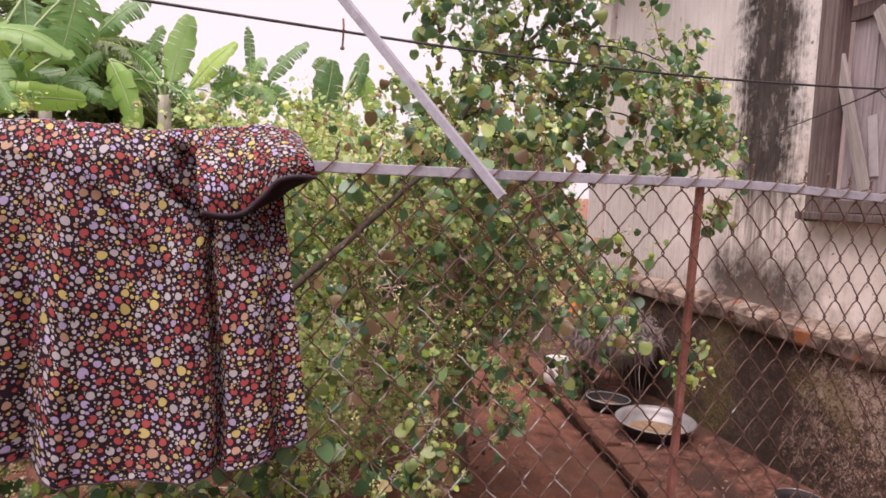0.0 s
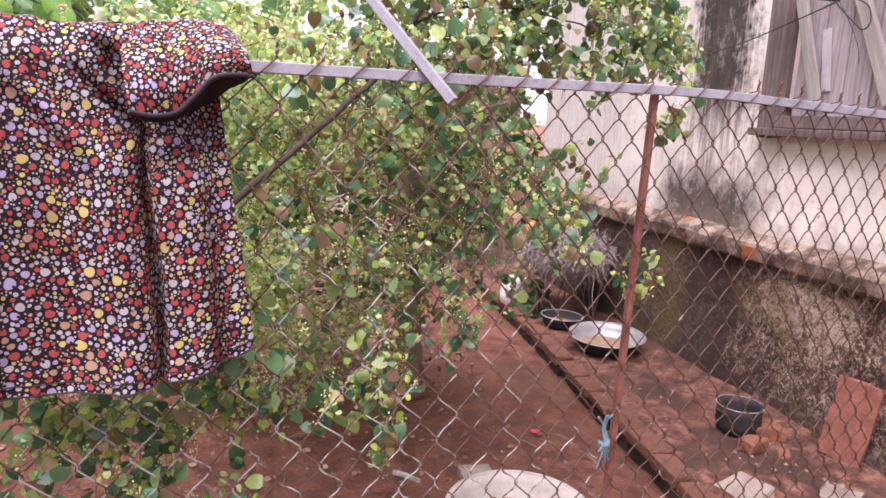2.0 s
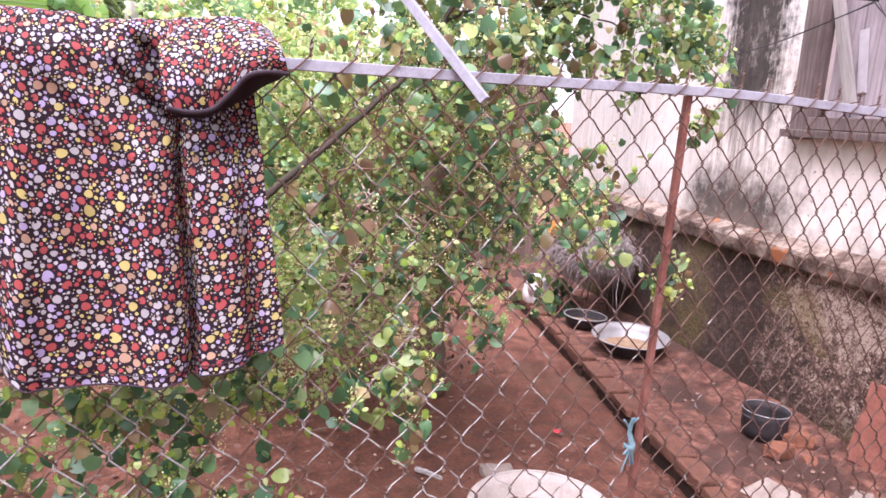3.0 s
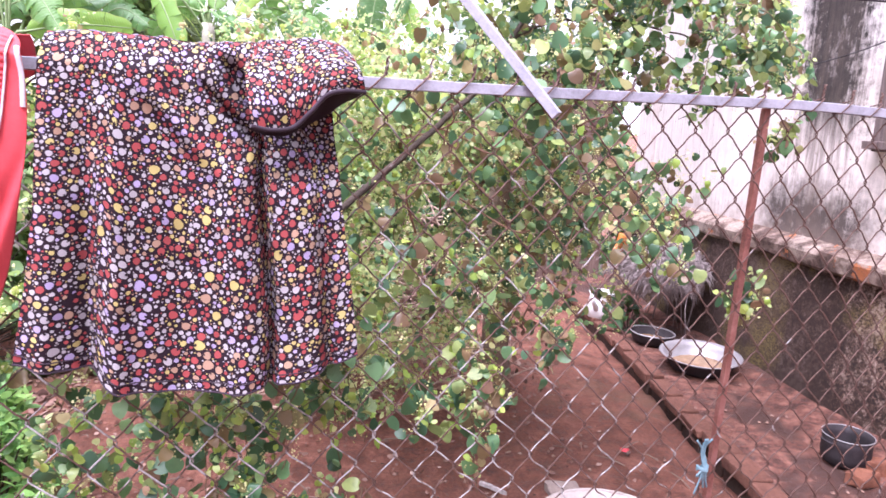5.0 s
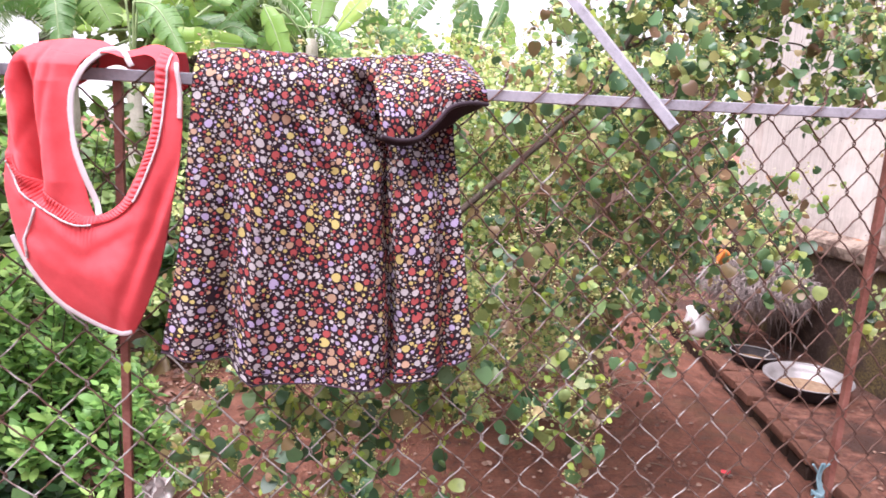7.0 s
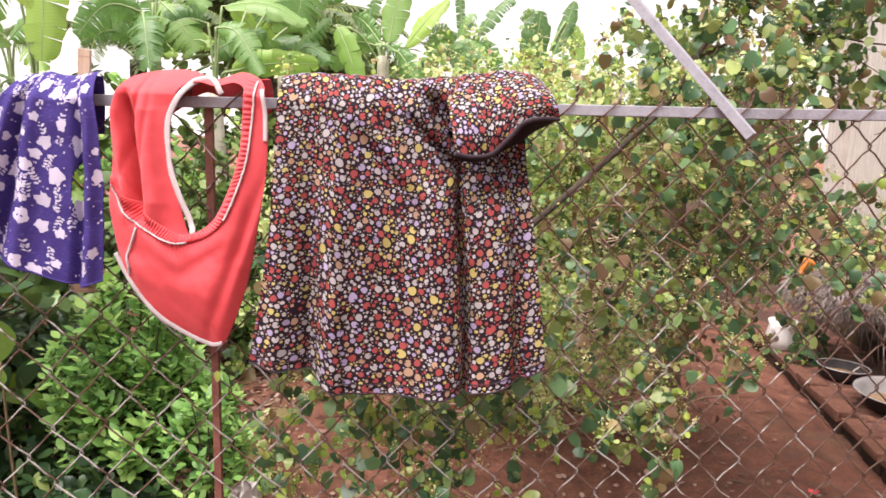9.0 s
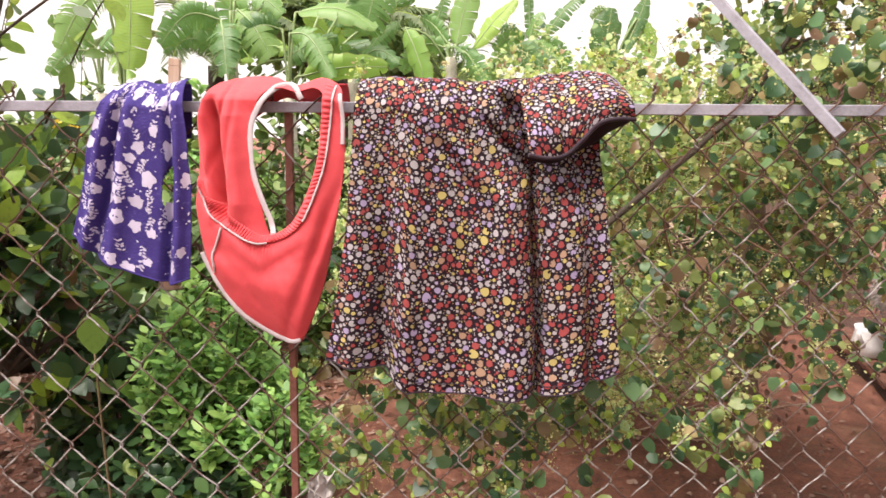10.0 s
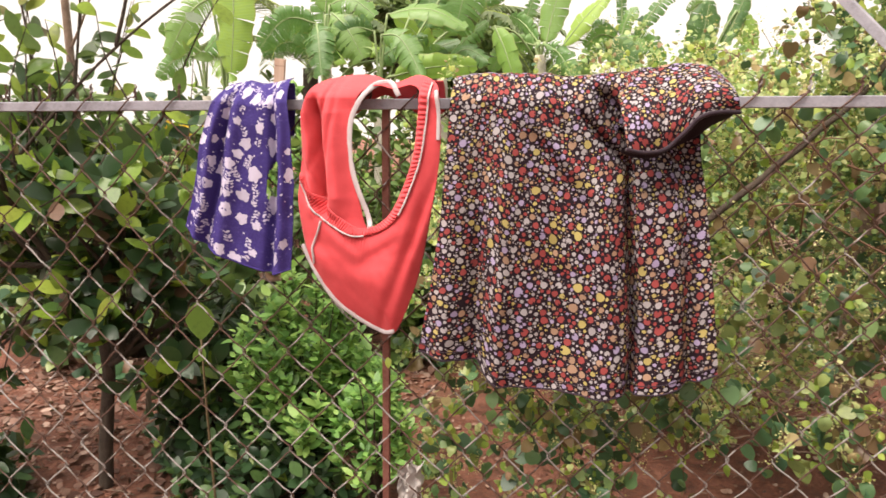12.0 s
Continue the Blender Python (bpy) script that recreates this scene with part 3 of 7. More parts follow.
# ---- ground ----
def ground():
    near_x, near_y = np.arange(-3.4, 3.0, 0.05), np.arange(1.7, 6.2, 0.05)
    far = np.array([1, 2.5, 5, 9, 16, 30, 60, 120, 250, 500.0])
    xs = np.concatenate([near_x[0] - far[::-1], near_x, near_x[-1] + far])
    ys = np.concatenate([near_y[0] - far[::-1], near_y, near_y[-1] + far])
    verts = []
    for y in ys:
        for x in xs:
            inside = -4.5 < x < 4 and 1 < y < 7
            z = -0.075
            if inside:
                z += 0.035 * noise.noise((x * 1.1, y * 1.1, 3)) + 0.018 * noise.noise((x * 5, y * 5, 9)) + 0.008 * noise.noise((x * 14, y * 14, 1))
            kerb = 1.61 + 0.205 * y
            z -= 0.035 * math.exp(-((x - kerb + 0.06) / 0.12) ** 2)
            if x > kerb + 0.05:
                z = min(z, -0.09)
            verts.append((x, y, z))
    nx = len(xs)
    faces = [(j * nx + i, j * nx + i + 1, (j + 1) * nx + i + 1, (j + 1) * nx + i) for j in range(len(ys) - 1) for i in range(nx - 1)]
    return tagged(mesh_ob("ground", verts, faces, SOIL), "bare damp red-brown garden soil", "ground", kind="structure")


ground()

# wall frame: local x runs along the house wall away from the fence, local y points out into the yard
HOUSE = pose(2.63, 0, 0, 0, 0, math.degrees(math.atan2(1.0, 0.11)))


def slab():
    bm = bmesh.new()
    n = 60
    rows = []
    for i in range(n + 1):
        y = -0.5 + 6.6 * i / n
        x0 = 1.625 + 0.205 * y + 0.012 * noise.noise((y * 3, 0, 0))
        x1 = 2.70 + 0.11 * y
        row = []
        for k in range(13):
            f = k / 12
            x = x0 + (x1 - x0) * f
            z = 0.010 * noise.noise((x * 2.3, y * 2.3, 5)) + 0.004 * noise.noise((x * 9, y * 9, 2)) - 0.012 * (k == 0) + 0.048 * max(0.0, (f - 0.62) / 0.38) ** 1.5
            row.append(bm.verts.new((x, y, z)))
        rows.append([bm.verts.new((x0, y, -0.12))] + row)
    for a, b in zip(rows, rows[1:]):
        for k in range(len(a) - 1):
            bm.faces.new((a[k], a[k + 1], b[k + 1], b[k]))
    bmesh.ops.recalc_face_normals(bm, faces=bm.faces)
    ob = part("pavement", bm, SLAB, None, "worn red-brown concrete walkway beside the house wall", True)
    tagged(ob, category="pavement", kind="structure")
    # a row of bricks edges the walkway
    r = random.Random(4)
    y, k = -0.3, 0
    while y < 5.8:
        length = r.uniform(0.19, 0.25)
        place = pose(1.61 + 0.203 * y + r.uniform(-0.008, 0.008), y, 0, r.uniform(-1.5, 1.5), r.uniform(-2, 2), -11.6 + r.uniform(-2, 2))
        # the recessed lower course has the shadow under the top course in its colour
        for z0, z1, back, material in ((-0.046, r.uniform(-0.004, 0.014), -0.052, KERB), (-0.16, -0.050, -0.036, KERB_DAMP_SHADED)):
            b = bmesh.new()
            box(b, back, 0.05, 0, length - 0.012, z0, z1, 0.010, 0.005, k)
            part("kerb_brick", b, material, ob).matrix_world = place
        y += length
        k += 1
    return ob


slab()


def house():
    w0, w1, zs, zt = 1.55, 3.06, 1.33, 2.40           # window opening along the wall
    far, top, near = 5.62, 3.3, -3.0
    bm = bmesh.new()
    for x0, x1, z0, z1 in ((near, w0, 0.76, top), (w1, far, 0.76, top), (w0, w1, 0.76, zs), (w0, w1, zt, top)):
        box(bm, x0, x1, -0.22, -0.035, z0, z1)
    bmesh.ops.remove_doubles(bm, verts=bm.verts, dist=0.0005)
    wall = part("wall_house", bm, PLASTER, None, "old cream limewashed house wall with black mould streaks")
    wall.matrix_world = HOUSE
    tagged(wall, category="wall", kind="structure")
    bm = bmesh.new()
    n, m = 150, 16
    rows = []
    for i in range(n + 1):
        s = near + (far - near) * i / n
        rows.append([bm.verts.new((s, 0.015 * noise.noise((s * 4, z * 4, 1)) + 0.008 * noise.noise((s * 13, z * 13, 7)) + 0.02 * (1 - z), z - 0.12))
                     for z in np.linspace(0, 0.85, m)])
    for a, b in zip(rows, rows[1:]):
        for k in range(m - 1):
            bm.faces.new((a[k], a[k + 1], b[k + 1], b[k]))
    back = [bm.verts.new((s, -0.22, z)) for s in (near, far) for z in (-0.12, 0.70)]
    bm.faces.new((rows[-1][0], *[v for v in rows[-1][1:]], back[3], back[2]))
    bmesh.ops.recalc_face_normals(bm, faces=bm.faces)
    part("plinth", bm, PLINTH, wall, "rough damp blackened cement plinth", True)
    # weathered ledge between plinth and wall
    bm = bmesh.new()
    prof = [(-0.034, 0.835), (0.03, 0.808), (0.055, 0.795), (0.062, 0.775), (0.050, 0.715), (0.035, 0.698), (-0.03, 0.695)]
    rings = []
    for i in range(241):
        s = near + (far - near) * i / 240
        ring = []
        for k, (o, z) in enumerate(prof):
            w = 0.010 * noise.noise((s * 5, k * 0.7, 2)) + 0.012 * max(0, noise.noise((s * 9, k * 0.5, 8)) - 0.2)
            ring.append(bm.verts.new((s, o - (abs(w) * 1.6 if 0 < k < 6 else 0), z + w * (0.5 if 0 < k < 6 else 0))))
        rings.append(ring)
    for a, b in zip(rings, rings[1:]):
        for k in range(len(prof) - 1):
            bm.faces.new((a[k], a[k + 1], b[k + 1], b[k]))
    bm.faces.new(rings[-1])
    bmesh.ops.recalc_face_normals(bm, faces=bm.faces)
    part("ledge", bm, LEDGE, wall, "chipped cement ledge with orange brick showing")
    # pale corner pier at the far end
    bm = bmesh.new()
    box(bm, far - 0.22, far + 0.01, -0.2, 0.015, 0.6, top - 0.1, 0.008)
    part("corner_pier", bm, PLASTER, wall, "pale corner pier")
    # eaves board under the roof edge
    bm = bmesh.new()
    box(bm, near, far + 0.15, -0.25, 0.25, top, top + 0.06, 0.01)
    part("eaves_board", bm, WOOD_FRAME, wall, "grey wooden eaves board")

    win = thing("window_1", HOUSE, "boarded-up window with grey weathered planks and crossed battens", "window", kind="structure")
    def board(name, x0, x1, y0, y1, z0, z1, material, seed, label="", parent=win, tilt=0.0):
        b = bmesh.new()
        hx, hz = (x1 - x0) / 2, (z1 - z0) / 2
        box(b, -hx, hx, y0, y1, -hz, hz, 0.004, 0.003, seed)
        o = part(name, b, material, parent, label)
        o.matrix_local = pose((x0 + x1) / 2, 0, (z0 + z1) / 2, 0, tilt, 0)
        return o
    board("window_frame", w1 - 0.075, w1 + 0.03, -0.06, 0.02, zs - 0.02, zt + 0.1, WOOD_FRAME, 1)
    board("window_frame", w0 - 0.03, w0 + 0.07, -0.06, 0.02, zs - 0.02, zt + 0.1, WOOD_FRAME, 2)
    board("window_frame", w0, w1, -0.06, 0.018, zt, zt + 0.1, WOOD_FRAME, 3)
    board("window_sill", w0 - 0.08, w1 + 0.06, -0.09, 0.045, zs - 0.012, zs + 0.022, WOOD_FRAME, 4, "brown weathered window sill")
    board("bottom_rail", w0 - 0.02, w1 + 0.005, -0.06, 0.012, zs + 0.024, zs + 0.085, WOOD_FRAME, 5)
    board("window_stop", w0 + 0.01, w1 - 0.01, -0.16, -0.11, zs + 0.002, zs + 0.14, WOOD_BROWN, 6)
    x = w1 - 0.08
    k = 0
    r = random.Random(8)
    while x > w0 + 0.1:
        wd = r.uniform(0.13, 0.2)
        board("shutter_board", max(x - wd, w0 + 0.07), x - 0.008, -0.10 + r.uniform(-0.006, 0.006), -0.07, zs + 0.08, zt - 0.01, WOOD_GREY, 20 + k)
        x -= wd
        k += 1
    board("shutter_rail", w0 + 0.07, w1 - 0.08, -0.068, -0.045, zt - 0.16, zt - 0.09, WOOD_FRAME, 51)
    board("batten", 2.90, 2.955, -0.045, -0.018, zs + 0.09, zt - 0.12, WOOD_PALE, 40, "bleached slanting batten", tilt=19)
    board("batten", 2.575, 2.635, -0.045, -0.018, zs + 0.09, zt - 0.10, WOOD_PALE, 41, "bleached slanting batten", tilt=26)
    board("torn_sheet", 2.775, 2.825, -0.066, -0.060, zs + 0.19, zs + 0.47, WHITE_TRIM, 42, "torn white plastic sheet", tilt=8)
    return wall


house()


# ---- fence ----
def rail_z(x):
    return float(np.interp(x, [-3, -1.46, -0.37, 0.9, 1.55, 1.72, 2.42, 2.8], [1.40, 1.406, 1.415, 1.423, 1.432, 1.431, 1.404, 1.388]))


FENCE_Y = 2.06


def fence():
    f = thing("chain_link_fence", pose(0, 0, 0), "rusty chain-link fence on red iron posts with a grey top rail", "fence")
    # square tube rail
    xs = [-3.0, -1.46, -0.37, 0.9, 1.5, 1.58, 1.66, 1.75, 2.1, 2.42, 2.75]
    prof = [(-0.011, -0.0125), (-0.0125, -0.011), (-0.0125, 0.011), (-0.011, 0.0125), (0.011, 0.0125), (0.0125, 0.011), (0.0125, -0.011), (0.011, -0.0125)]
    v = [(x, FENCE_Y + a, rail_z(x) + b) for x in xs for a, b in prof]
    faces = [(i * 8 + k, (i + 1) * 8 + k, (i + 1) * 8 + (k + 1) % 8, i * 8 + (k + 1) % 8) for i in range(len(xs) - 1) for k in range(8)]
    faces += [tuple(range(8)), tuple((len(xs) - 1) * 8 + k for k in range(7, -1, -1))]
    mesh_ob("top_rail", v, faces, RAIL, f, "grey galvanised square tube top rail", False)
    for x0, x1, y1 in ((-0.372, -0.378, 0.012), (1.520, 1.492, 0.012), (-2.4, -2.41, 0.0)):
        bm = bmesh.new()
        box(bm, -0.0092, 0.0092, -0.0092, 0.0092, -0.3, rail_z(x0) - 0.0125, 0.002)
        for w in bm.verts:
            t = (rail_z(x0) - w.co.z) / 1.4
            w.co.x += x0 + (x1 - x0) * t
            w.co.y += FENCE_Y + 0.016 + y1 * t
        part("post", bm, RUST_POST, f, "red-oxide rusty iron post")
    # knuckle columns: the links narrow from 13 to 8 cm along the fence
    main = list(np.arange(-2.95, -1.5, 0.1335)) + [-1.485, -1.354, -1.226, -1.095, -0.967, -0.835, -0.705, -0.578, -0.454, -0.335, -0.218, -0.104, 0.005, 0.112, 0.222, 0.331, 0.439,
                                                   0.540, 0.645, 0.752, 0.857, 0.959, 1.059, 1.155, 1.250, 1.350, 1.445, 1.537, 1.629, 1.727, 1.828, 1.913, 2.000, 2.086, 2.168, 2.250, 2.332, 2.414, 2.496, 2.578, 2.66]
    cols = []
    for a, b in zip(main, main[1:]):
        cols += [a, (a + b) / 2]
    step = lambda x: float(np.interp(x, [-1.2, -0.835, -0.578, -0.218, 0.22, 0.44, 0.645, 0.75, 1.25, 2.2], [0.0728, 0.0715, 0.0691, 0.0672, 0.0660, 0.0645, 0.0629, 0.0620, 0.0606, 0.0605]))

    def knuckle(c, row):
        x = cols[c] + 0.004 * noise.noise((cols[c] * 9, row * 0.9, 4)) + 0.004 * noise.noise((cols[c] * 1.7, row * 0.2, 8))
        z = rail_z(x) - 0.017 - row * step(x) + 0.005 * noise.noise((cols[c] * 6, row * 0.7, 9))
        return np.array([x, FENCE_Y, z])

    for c in range(len(cols) - 1):
        r = random.Random(c)
        even = c % 2 == 0
        k0 = knuckle(c if even else c + 1, 0)
        top = np.array([k0[0] + 0.047, FENCE_Y - 0.004, rail_z(k0[0]) + 0.022])
        high = r.uniform(0.024, 0.040)
        # twisted pair of ends above the rail, then over its face or down behind it
        pts = [top + np.array([0.003 * math.cos(a + 3.14 * even) + 0.004 * q, 0.003 * math.sin(a + 3.14 * even), high * q]) for q, a in ((1.0, 9.0), (0.8, 7.2), (0.6, 5.4), (0.4, 3.6), (0.2, 1.8), (0.0, 0.0))]
        if even:
            pts += [k0 + np.array([0.042, -0.017, 0.037]), k0 + np.array([0.022, -0.0178, 0.017]), k0 + np.array([0.006, -0.0165, 0.002])]
        else:
            pts += [k0 + np.array([0.038, 0.017, 0.032]), k0 + np.array([0.008, 0.016, 0.004])]
        for row in range(0, 26):
            left = row % 2 == c % 2
            a, b = knuckle(c if left else c + 1, row), knuckle(c + 1 if left else c, row + 1)
            s = 1 if left else -1
            slack = float(np.clip((0.80 - a[2]) / 0.5, 0, 1)) * (0.009 if a[0] > 0.2 else 0.004) * (0.3 if even else 1.0)
            front = -0.0042 if left else 0.0042
            hook = np.array([-s * 0.0030, 0, 0])
            way = b - a
            nrm = np.array([way[2], 0, -way[0]])
            nrm *= s * slack / np.linalg.norm(nrm)
            pts += [a + hook + np.array([0, -front * 0.3, 0.004]), a + hook + np.array([0, front * 0.4, -0.004]), a + way * 0.25 + nrm + np.array([0, front, 0]), a + way * 0.62 - nrm * 0.4 + np.array([0, front, 0])]
        v, fc = tube(pts, 0.0022, 6)
        mesh_ob("wire", v, fc, WIRE if even else WIRE_ZINC, f)
    return f


fence()


def pole():
    """A long grey bar propped over the rail."""
    a, d = Vector((0.880, 1.993, 1.3685)), Vector((-0.7088, 0.6017, 1.0)).normalized()
    bm = bmesh.new()
    box(bm, -0.013, 0.013, -0.011, 0.011, 0, 2.6, 0.0015)
    ob = part("prop_pole", bm, RAIL, None, "long grey galvanised bar propped over the fence rail")
    ob.matrix_world = Matrix.Translation(a) @ d.to_track_quat("Z", "Y").to_matrix().to_4x4()
    return tagged(ob, category="pole")


pole()


# ---- washing on the rail ----
def sheet(name, grid, material, parent, label="", drop=None, thick=0.0016):
    """A cloth sheet from a grid of points, with a map of the print and some thickness."""
    g = np.asarray(grid, float)
    a, b = g.shape[:2]
    faces = [(i * b + j, i * b + j + 1, (i + 1) * b + j + 1, (i + 1) * b + j) for i in range(a - 1) for j in range(b - 1)
             if drop is None or not drop(g[i, j])]
    ob = mesh_ob(name, g.reshape(-1, 3), faces, material, parent, label)
    mod = ob.modifiers.new("thickness", "SOLIDIFY")
    mod.thickness, mod.offset = thick, 0.0
    return ob


def curve_at(keys, t):
    return np.interp(t, [k[0] for k in keys], [k[1] for k in keys])


def trim(name, ctrl, radius, material, parent, label="", n=60, flat=1.0):
    p = smooth_path(ctrl, n)
    v, f = tube(p, radius, 8)
    v = np.asarray(v)
    c = np.repeat(p, 8, 0)
    v[:, 1] = c[:, 1] + (v[:, 1] - c[:, 1]) * flat
    return mesh_ob(name, v, f, material, parent, label)


SPOT_SIZES = (  # radius range, number a square metre, share of each ink
    (0.0086, 0.0114, 95, (("yellow", 0.34), ("tan", 0.24), ("red", 0.18), ("lilac", 0.14), ("white", 0.10))),
    (0.0058, 0.0084, 1280, (("red", 0.34), ("white", 0.27), ("tan", 0.13), ("lilac", 0.19), ("yellow", 0.07))),
    (0.0030, 0.0050, 3300, (("white", 0.44), ("red", 0.22), ("yellow", 0.13), ("lilac", 0.12), ("tan", 0.09))),
    (0.0013, 0.0023, 4200, (("white", 0.52), ("yellow", 0.26), ("tan", 0.12), ("red", 0.10))))


class Cloth:
    """A cloth grid with its run along both ways, on which print shapes are laid just proud of the weave."""
    def __init__(self, grid):
        g = self.g = np.asarray(grid, float)
        self.su = np.concatenate([[0], np.cumsum(np.linalg.norm(np.diff(g, axis=0), axis=2).mean(1))])
        self.sv = np.concatenate([[0], np.cumsum(np.linalg.norm(np.diff(g, axis=1), axis=2).mean(0))])
        nor = np.cross(np.gradient(g, axis=0), np.gradient(g, axis=1))
        nor /= np.linalg.norm(nor, axis=2)[:, :, None] + 1e-12
        self.nor = -nor if (nor[:, :, 1].mean() > 0) == (g[:, :, 1].mean() < FENCE_Y) else nor
        self.width, self.height = self.su[-1], self.sv[-1]
        self.verts, self.faces, self.ink, self.base = [], [], [], 0

    def lay(self, cx, cy, dx, dy, ink, rings=(1.0,), lift=0.0013):
        """A closed outline dx, dy round the centre cx, cy, in metres along the cloth."""
        nu, nv = self.g.shape[:2]
        px = np.concatenate([[cx]] + [cx + q * dx for q in rings])
        py = np.concatenate([[cy]] + [cy + q * dy for q in rings])
        fu, fv = np.interp(px, self.su, np.arange(nu)), np.interp(py, self.sv, np.arange(nv))
        iu, iv = np.minimum(fu.astype(int), nu - 2), np.minimum(fv.astype(int), nv - 2)
        du, dv = (fu - iu)[:, None], (fv - iv)[:, None]
        at = lambda m: (m[iu, iv] * (1 - du) + m[iu + 1, iv] * du) * (1 - dv) + (m[iu, iv + 1] * (1 - du) + m[iu + 1, iv + 1] * du) * dv
        self.verts.append(at(self.g) + lift * at(self.nor))
        b, n = self.base, len(dx)
        f = [(b, b + 1 + k, b + 1 + (k + 1) % n) for k in range(n)]
        if len(rings) == 2:
            f += [(b + 1 + k, b + 1 + n + k, b + 1 + n + (k + 1) % n, b + 1 + (k + 1) % n) for k in range(n)]
        self.faces += f
        self.ink += [ink] * len(f)
        self.base += len(px)

    def finish(self, inks, parent, inv):
        ob = mesh_ob("print", np.concatenate(self.verts), self.faces, inks[0], parent)
        for m in inks[1:]:
            ob.data.materials.append(m)
        ob.data.polygons.foreach_set("material_index", self.ink)
        tagged(ob, kind="stuff")
        ob.matrix_parent_inverse = inv


def spots(grid, parent, inv, seed, small=1.0):
    """The dress print: round spots of five inks, packed close without touching."""
    c = Cloth(grid)
    W, H, cell = c.width, c.height, 0.00125
    free = np.full((int(W / cell) + 2, int(H / cell) + 2), 1.0)
    r = np.random.RandomState(seed)
    names = list(INKS)
    for lo, hi, per, mix in SPOT_SIZES:
        for _ in range(int(per * W * H / small ** 2)):
            rad = r.uniform(lo, hi) * small
            a, b = r.uniform(0.001, W - 0.001, 50), r.uniform(0.001, H - 0.001, 50)
            ok = np.flatnonzero(free[(a / cell).astype(int), (b / cell).astype(int)] > rad + 0.0012 * small)
            if not len(ok):
                continue
            cx, cy = a[ok[0]], b[ok[0]]
            reach = rad + 0.015
            i0, i1 = max(0, int((cx - reach) / cell)), min(free.shape[0], int((cx + reach) / cell) + 2)
            j0, j1 = max(0, int((cy - reach) / cell)), min(free.shape[1], int((cy + reach) / cell) + 2)
            gx, gy = np.meshgrid(np.arange(i0, i1) * cell - cx, np.arange(j0, j1) * cell - cy, indexing="ij")
            free[i0:i1, j0:j1] = np.minimum(free[i0:i1, j0:j1], np.hypot(gx, gy) - rad)
            th = np.linspace(0, 2 * math.pi, 14 if rad > 0.005 else 10 if rad > 0.0025 else 6, endpoint=False)
            wob = rad * (1 + 0.06 * np.cos(2 * th + r.uniform(0, 6.3)) + 0.06 * np.cos(3 * th + r.uniform(0, 6.3)))
            pick, share = r.uniform(), 0.0
            for name, p in mix:
                share += p
                if pick < share:
                    break
            c.lay(cx, cy, wob * np.cos(th), wob * np.sin(th), names.index(name), (0.55, 1.0) if rad > 0.005 else (1.0,))
            if rad > 0.0056 and r.uniform() < 0.45:  # dark bite that the block left in many large spots
                a, k = r.uniform(0, 6.3), rad * r.uniform(0.22, 0.36)
                c.lay(cx + 0.72 * rad * math.cos(a), cy + 0.72 * rad * math.sin(a), k * np.cos(th), k * np.sin(th), names.index("plum"), lift=0.0019)
    c.finish([INKS[k] for k in names], parent, inv)


def flowers_and_sprigs(grid, parent, inv, seed, skip):
    """The blue garment's print: five-petalled flowers, feathery sprigs and stray flecks."""
    c = Cloth(grid)
    r = np.random.RandomState(seed)
    taken = []

    def room(reach):
        for _ in range(200):
            p = np.array([r.uniform(0.006, c.width - 0.006), r.uniform(0.006, c.height - 0.006)])
            if all(np.hypot(*(p - q)) > reach + d for q, d in taken) and not skip(p[0] / c.width, p[1] / c.height):
                taken.append((p, reach))
                return p
        return None
    th = np.linspace(0, 2 * math.pi, 30, endpoint=False)
    for _ in range(46):
        R = r.uniform(0.009, 0.0205)
        p = room(R * 0.92)
        if p is None:
            continue
        turn, sq = r.uniform(0, 6.3), r.uniform(0.75, 1.35)
        wob = R * (0.84 + 0.11 * np.cos(5 * th + turn) + 0.08 * np.cos(3 * th + 2 * turn) + 0.05 * r.normal(size=30))
        c.lay(p[0], p[1], wob * np.cos(th), wob * sq * np.sin(th), 0, (0.5, 1.0))
    oval = np.linspace(0, 2 * math.pi, 8, endpoint=False)
    for _ in range(46):
        p = room(0.007)
        if p is None:
            continue
        a = r.uniform(-0.6, 0.6) + (math.pi if r.uniform() < 0.4 else 0.0)
        d = np.array([math.sin(a), -math.cos(a)])
        n = np.array([-d[1], d[0]])
        for k in range(r.randint(3, 6)):
            for side in (-1, 1):
                m = p + d * (k * 0.0068 - 0.014 + r.normal() * 0.0012) + n * side * r.uniform(0.002, 0.0065)
                if not (0.003 < m[0] < c.width - 0.003 and 0.003 < m[1] < c.height - 0.003):
                    continue
                e = d * 0.6 + n * side
                e /= np.linalg.norm(e)
                q = np.array([-e[1], e[0]])
                L, w = r.uniform(0.0028, 0.0062), r.uniform(0.0014, 0.0030)
                o = np.cos(oval)[:, None] * e * L + np.sin(oval)[:, None] * q * w
                c.lay(m[0], m[1], o[:, 0], o[:, 1], 0)
    for _ in range(220):
        x, y, L = r.uniform(0.003, c.width - 0.003), r.uniform(0.003, c.height - 0.003), r.uniform(0.0010, 0.0030)
        if not skip(x / c.width, y / c.height):
            wob = L * (1 + 0.3 * r.normal(size=8))
            c.lay(x, y, wob * np.cos(oval), wob * np.sin(oval), 0)
    c.finish([BLUE_INK], parent, inv)


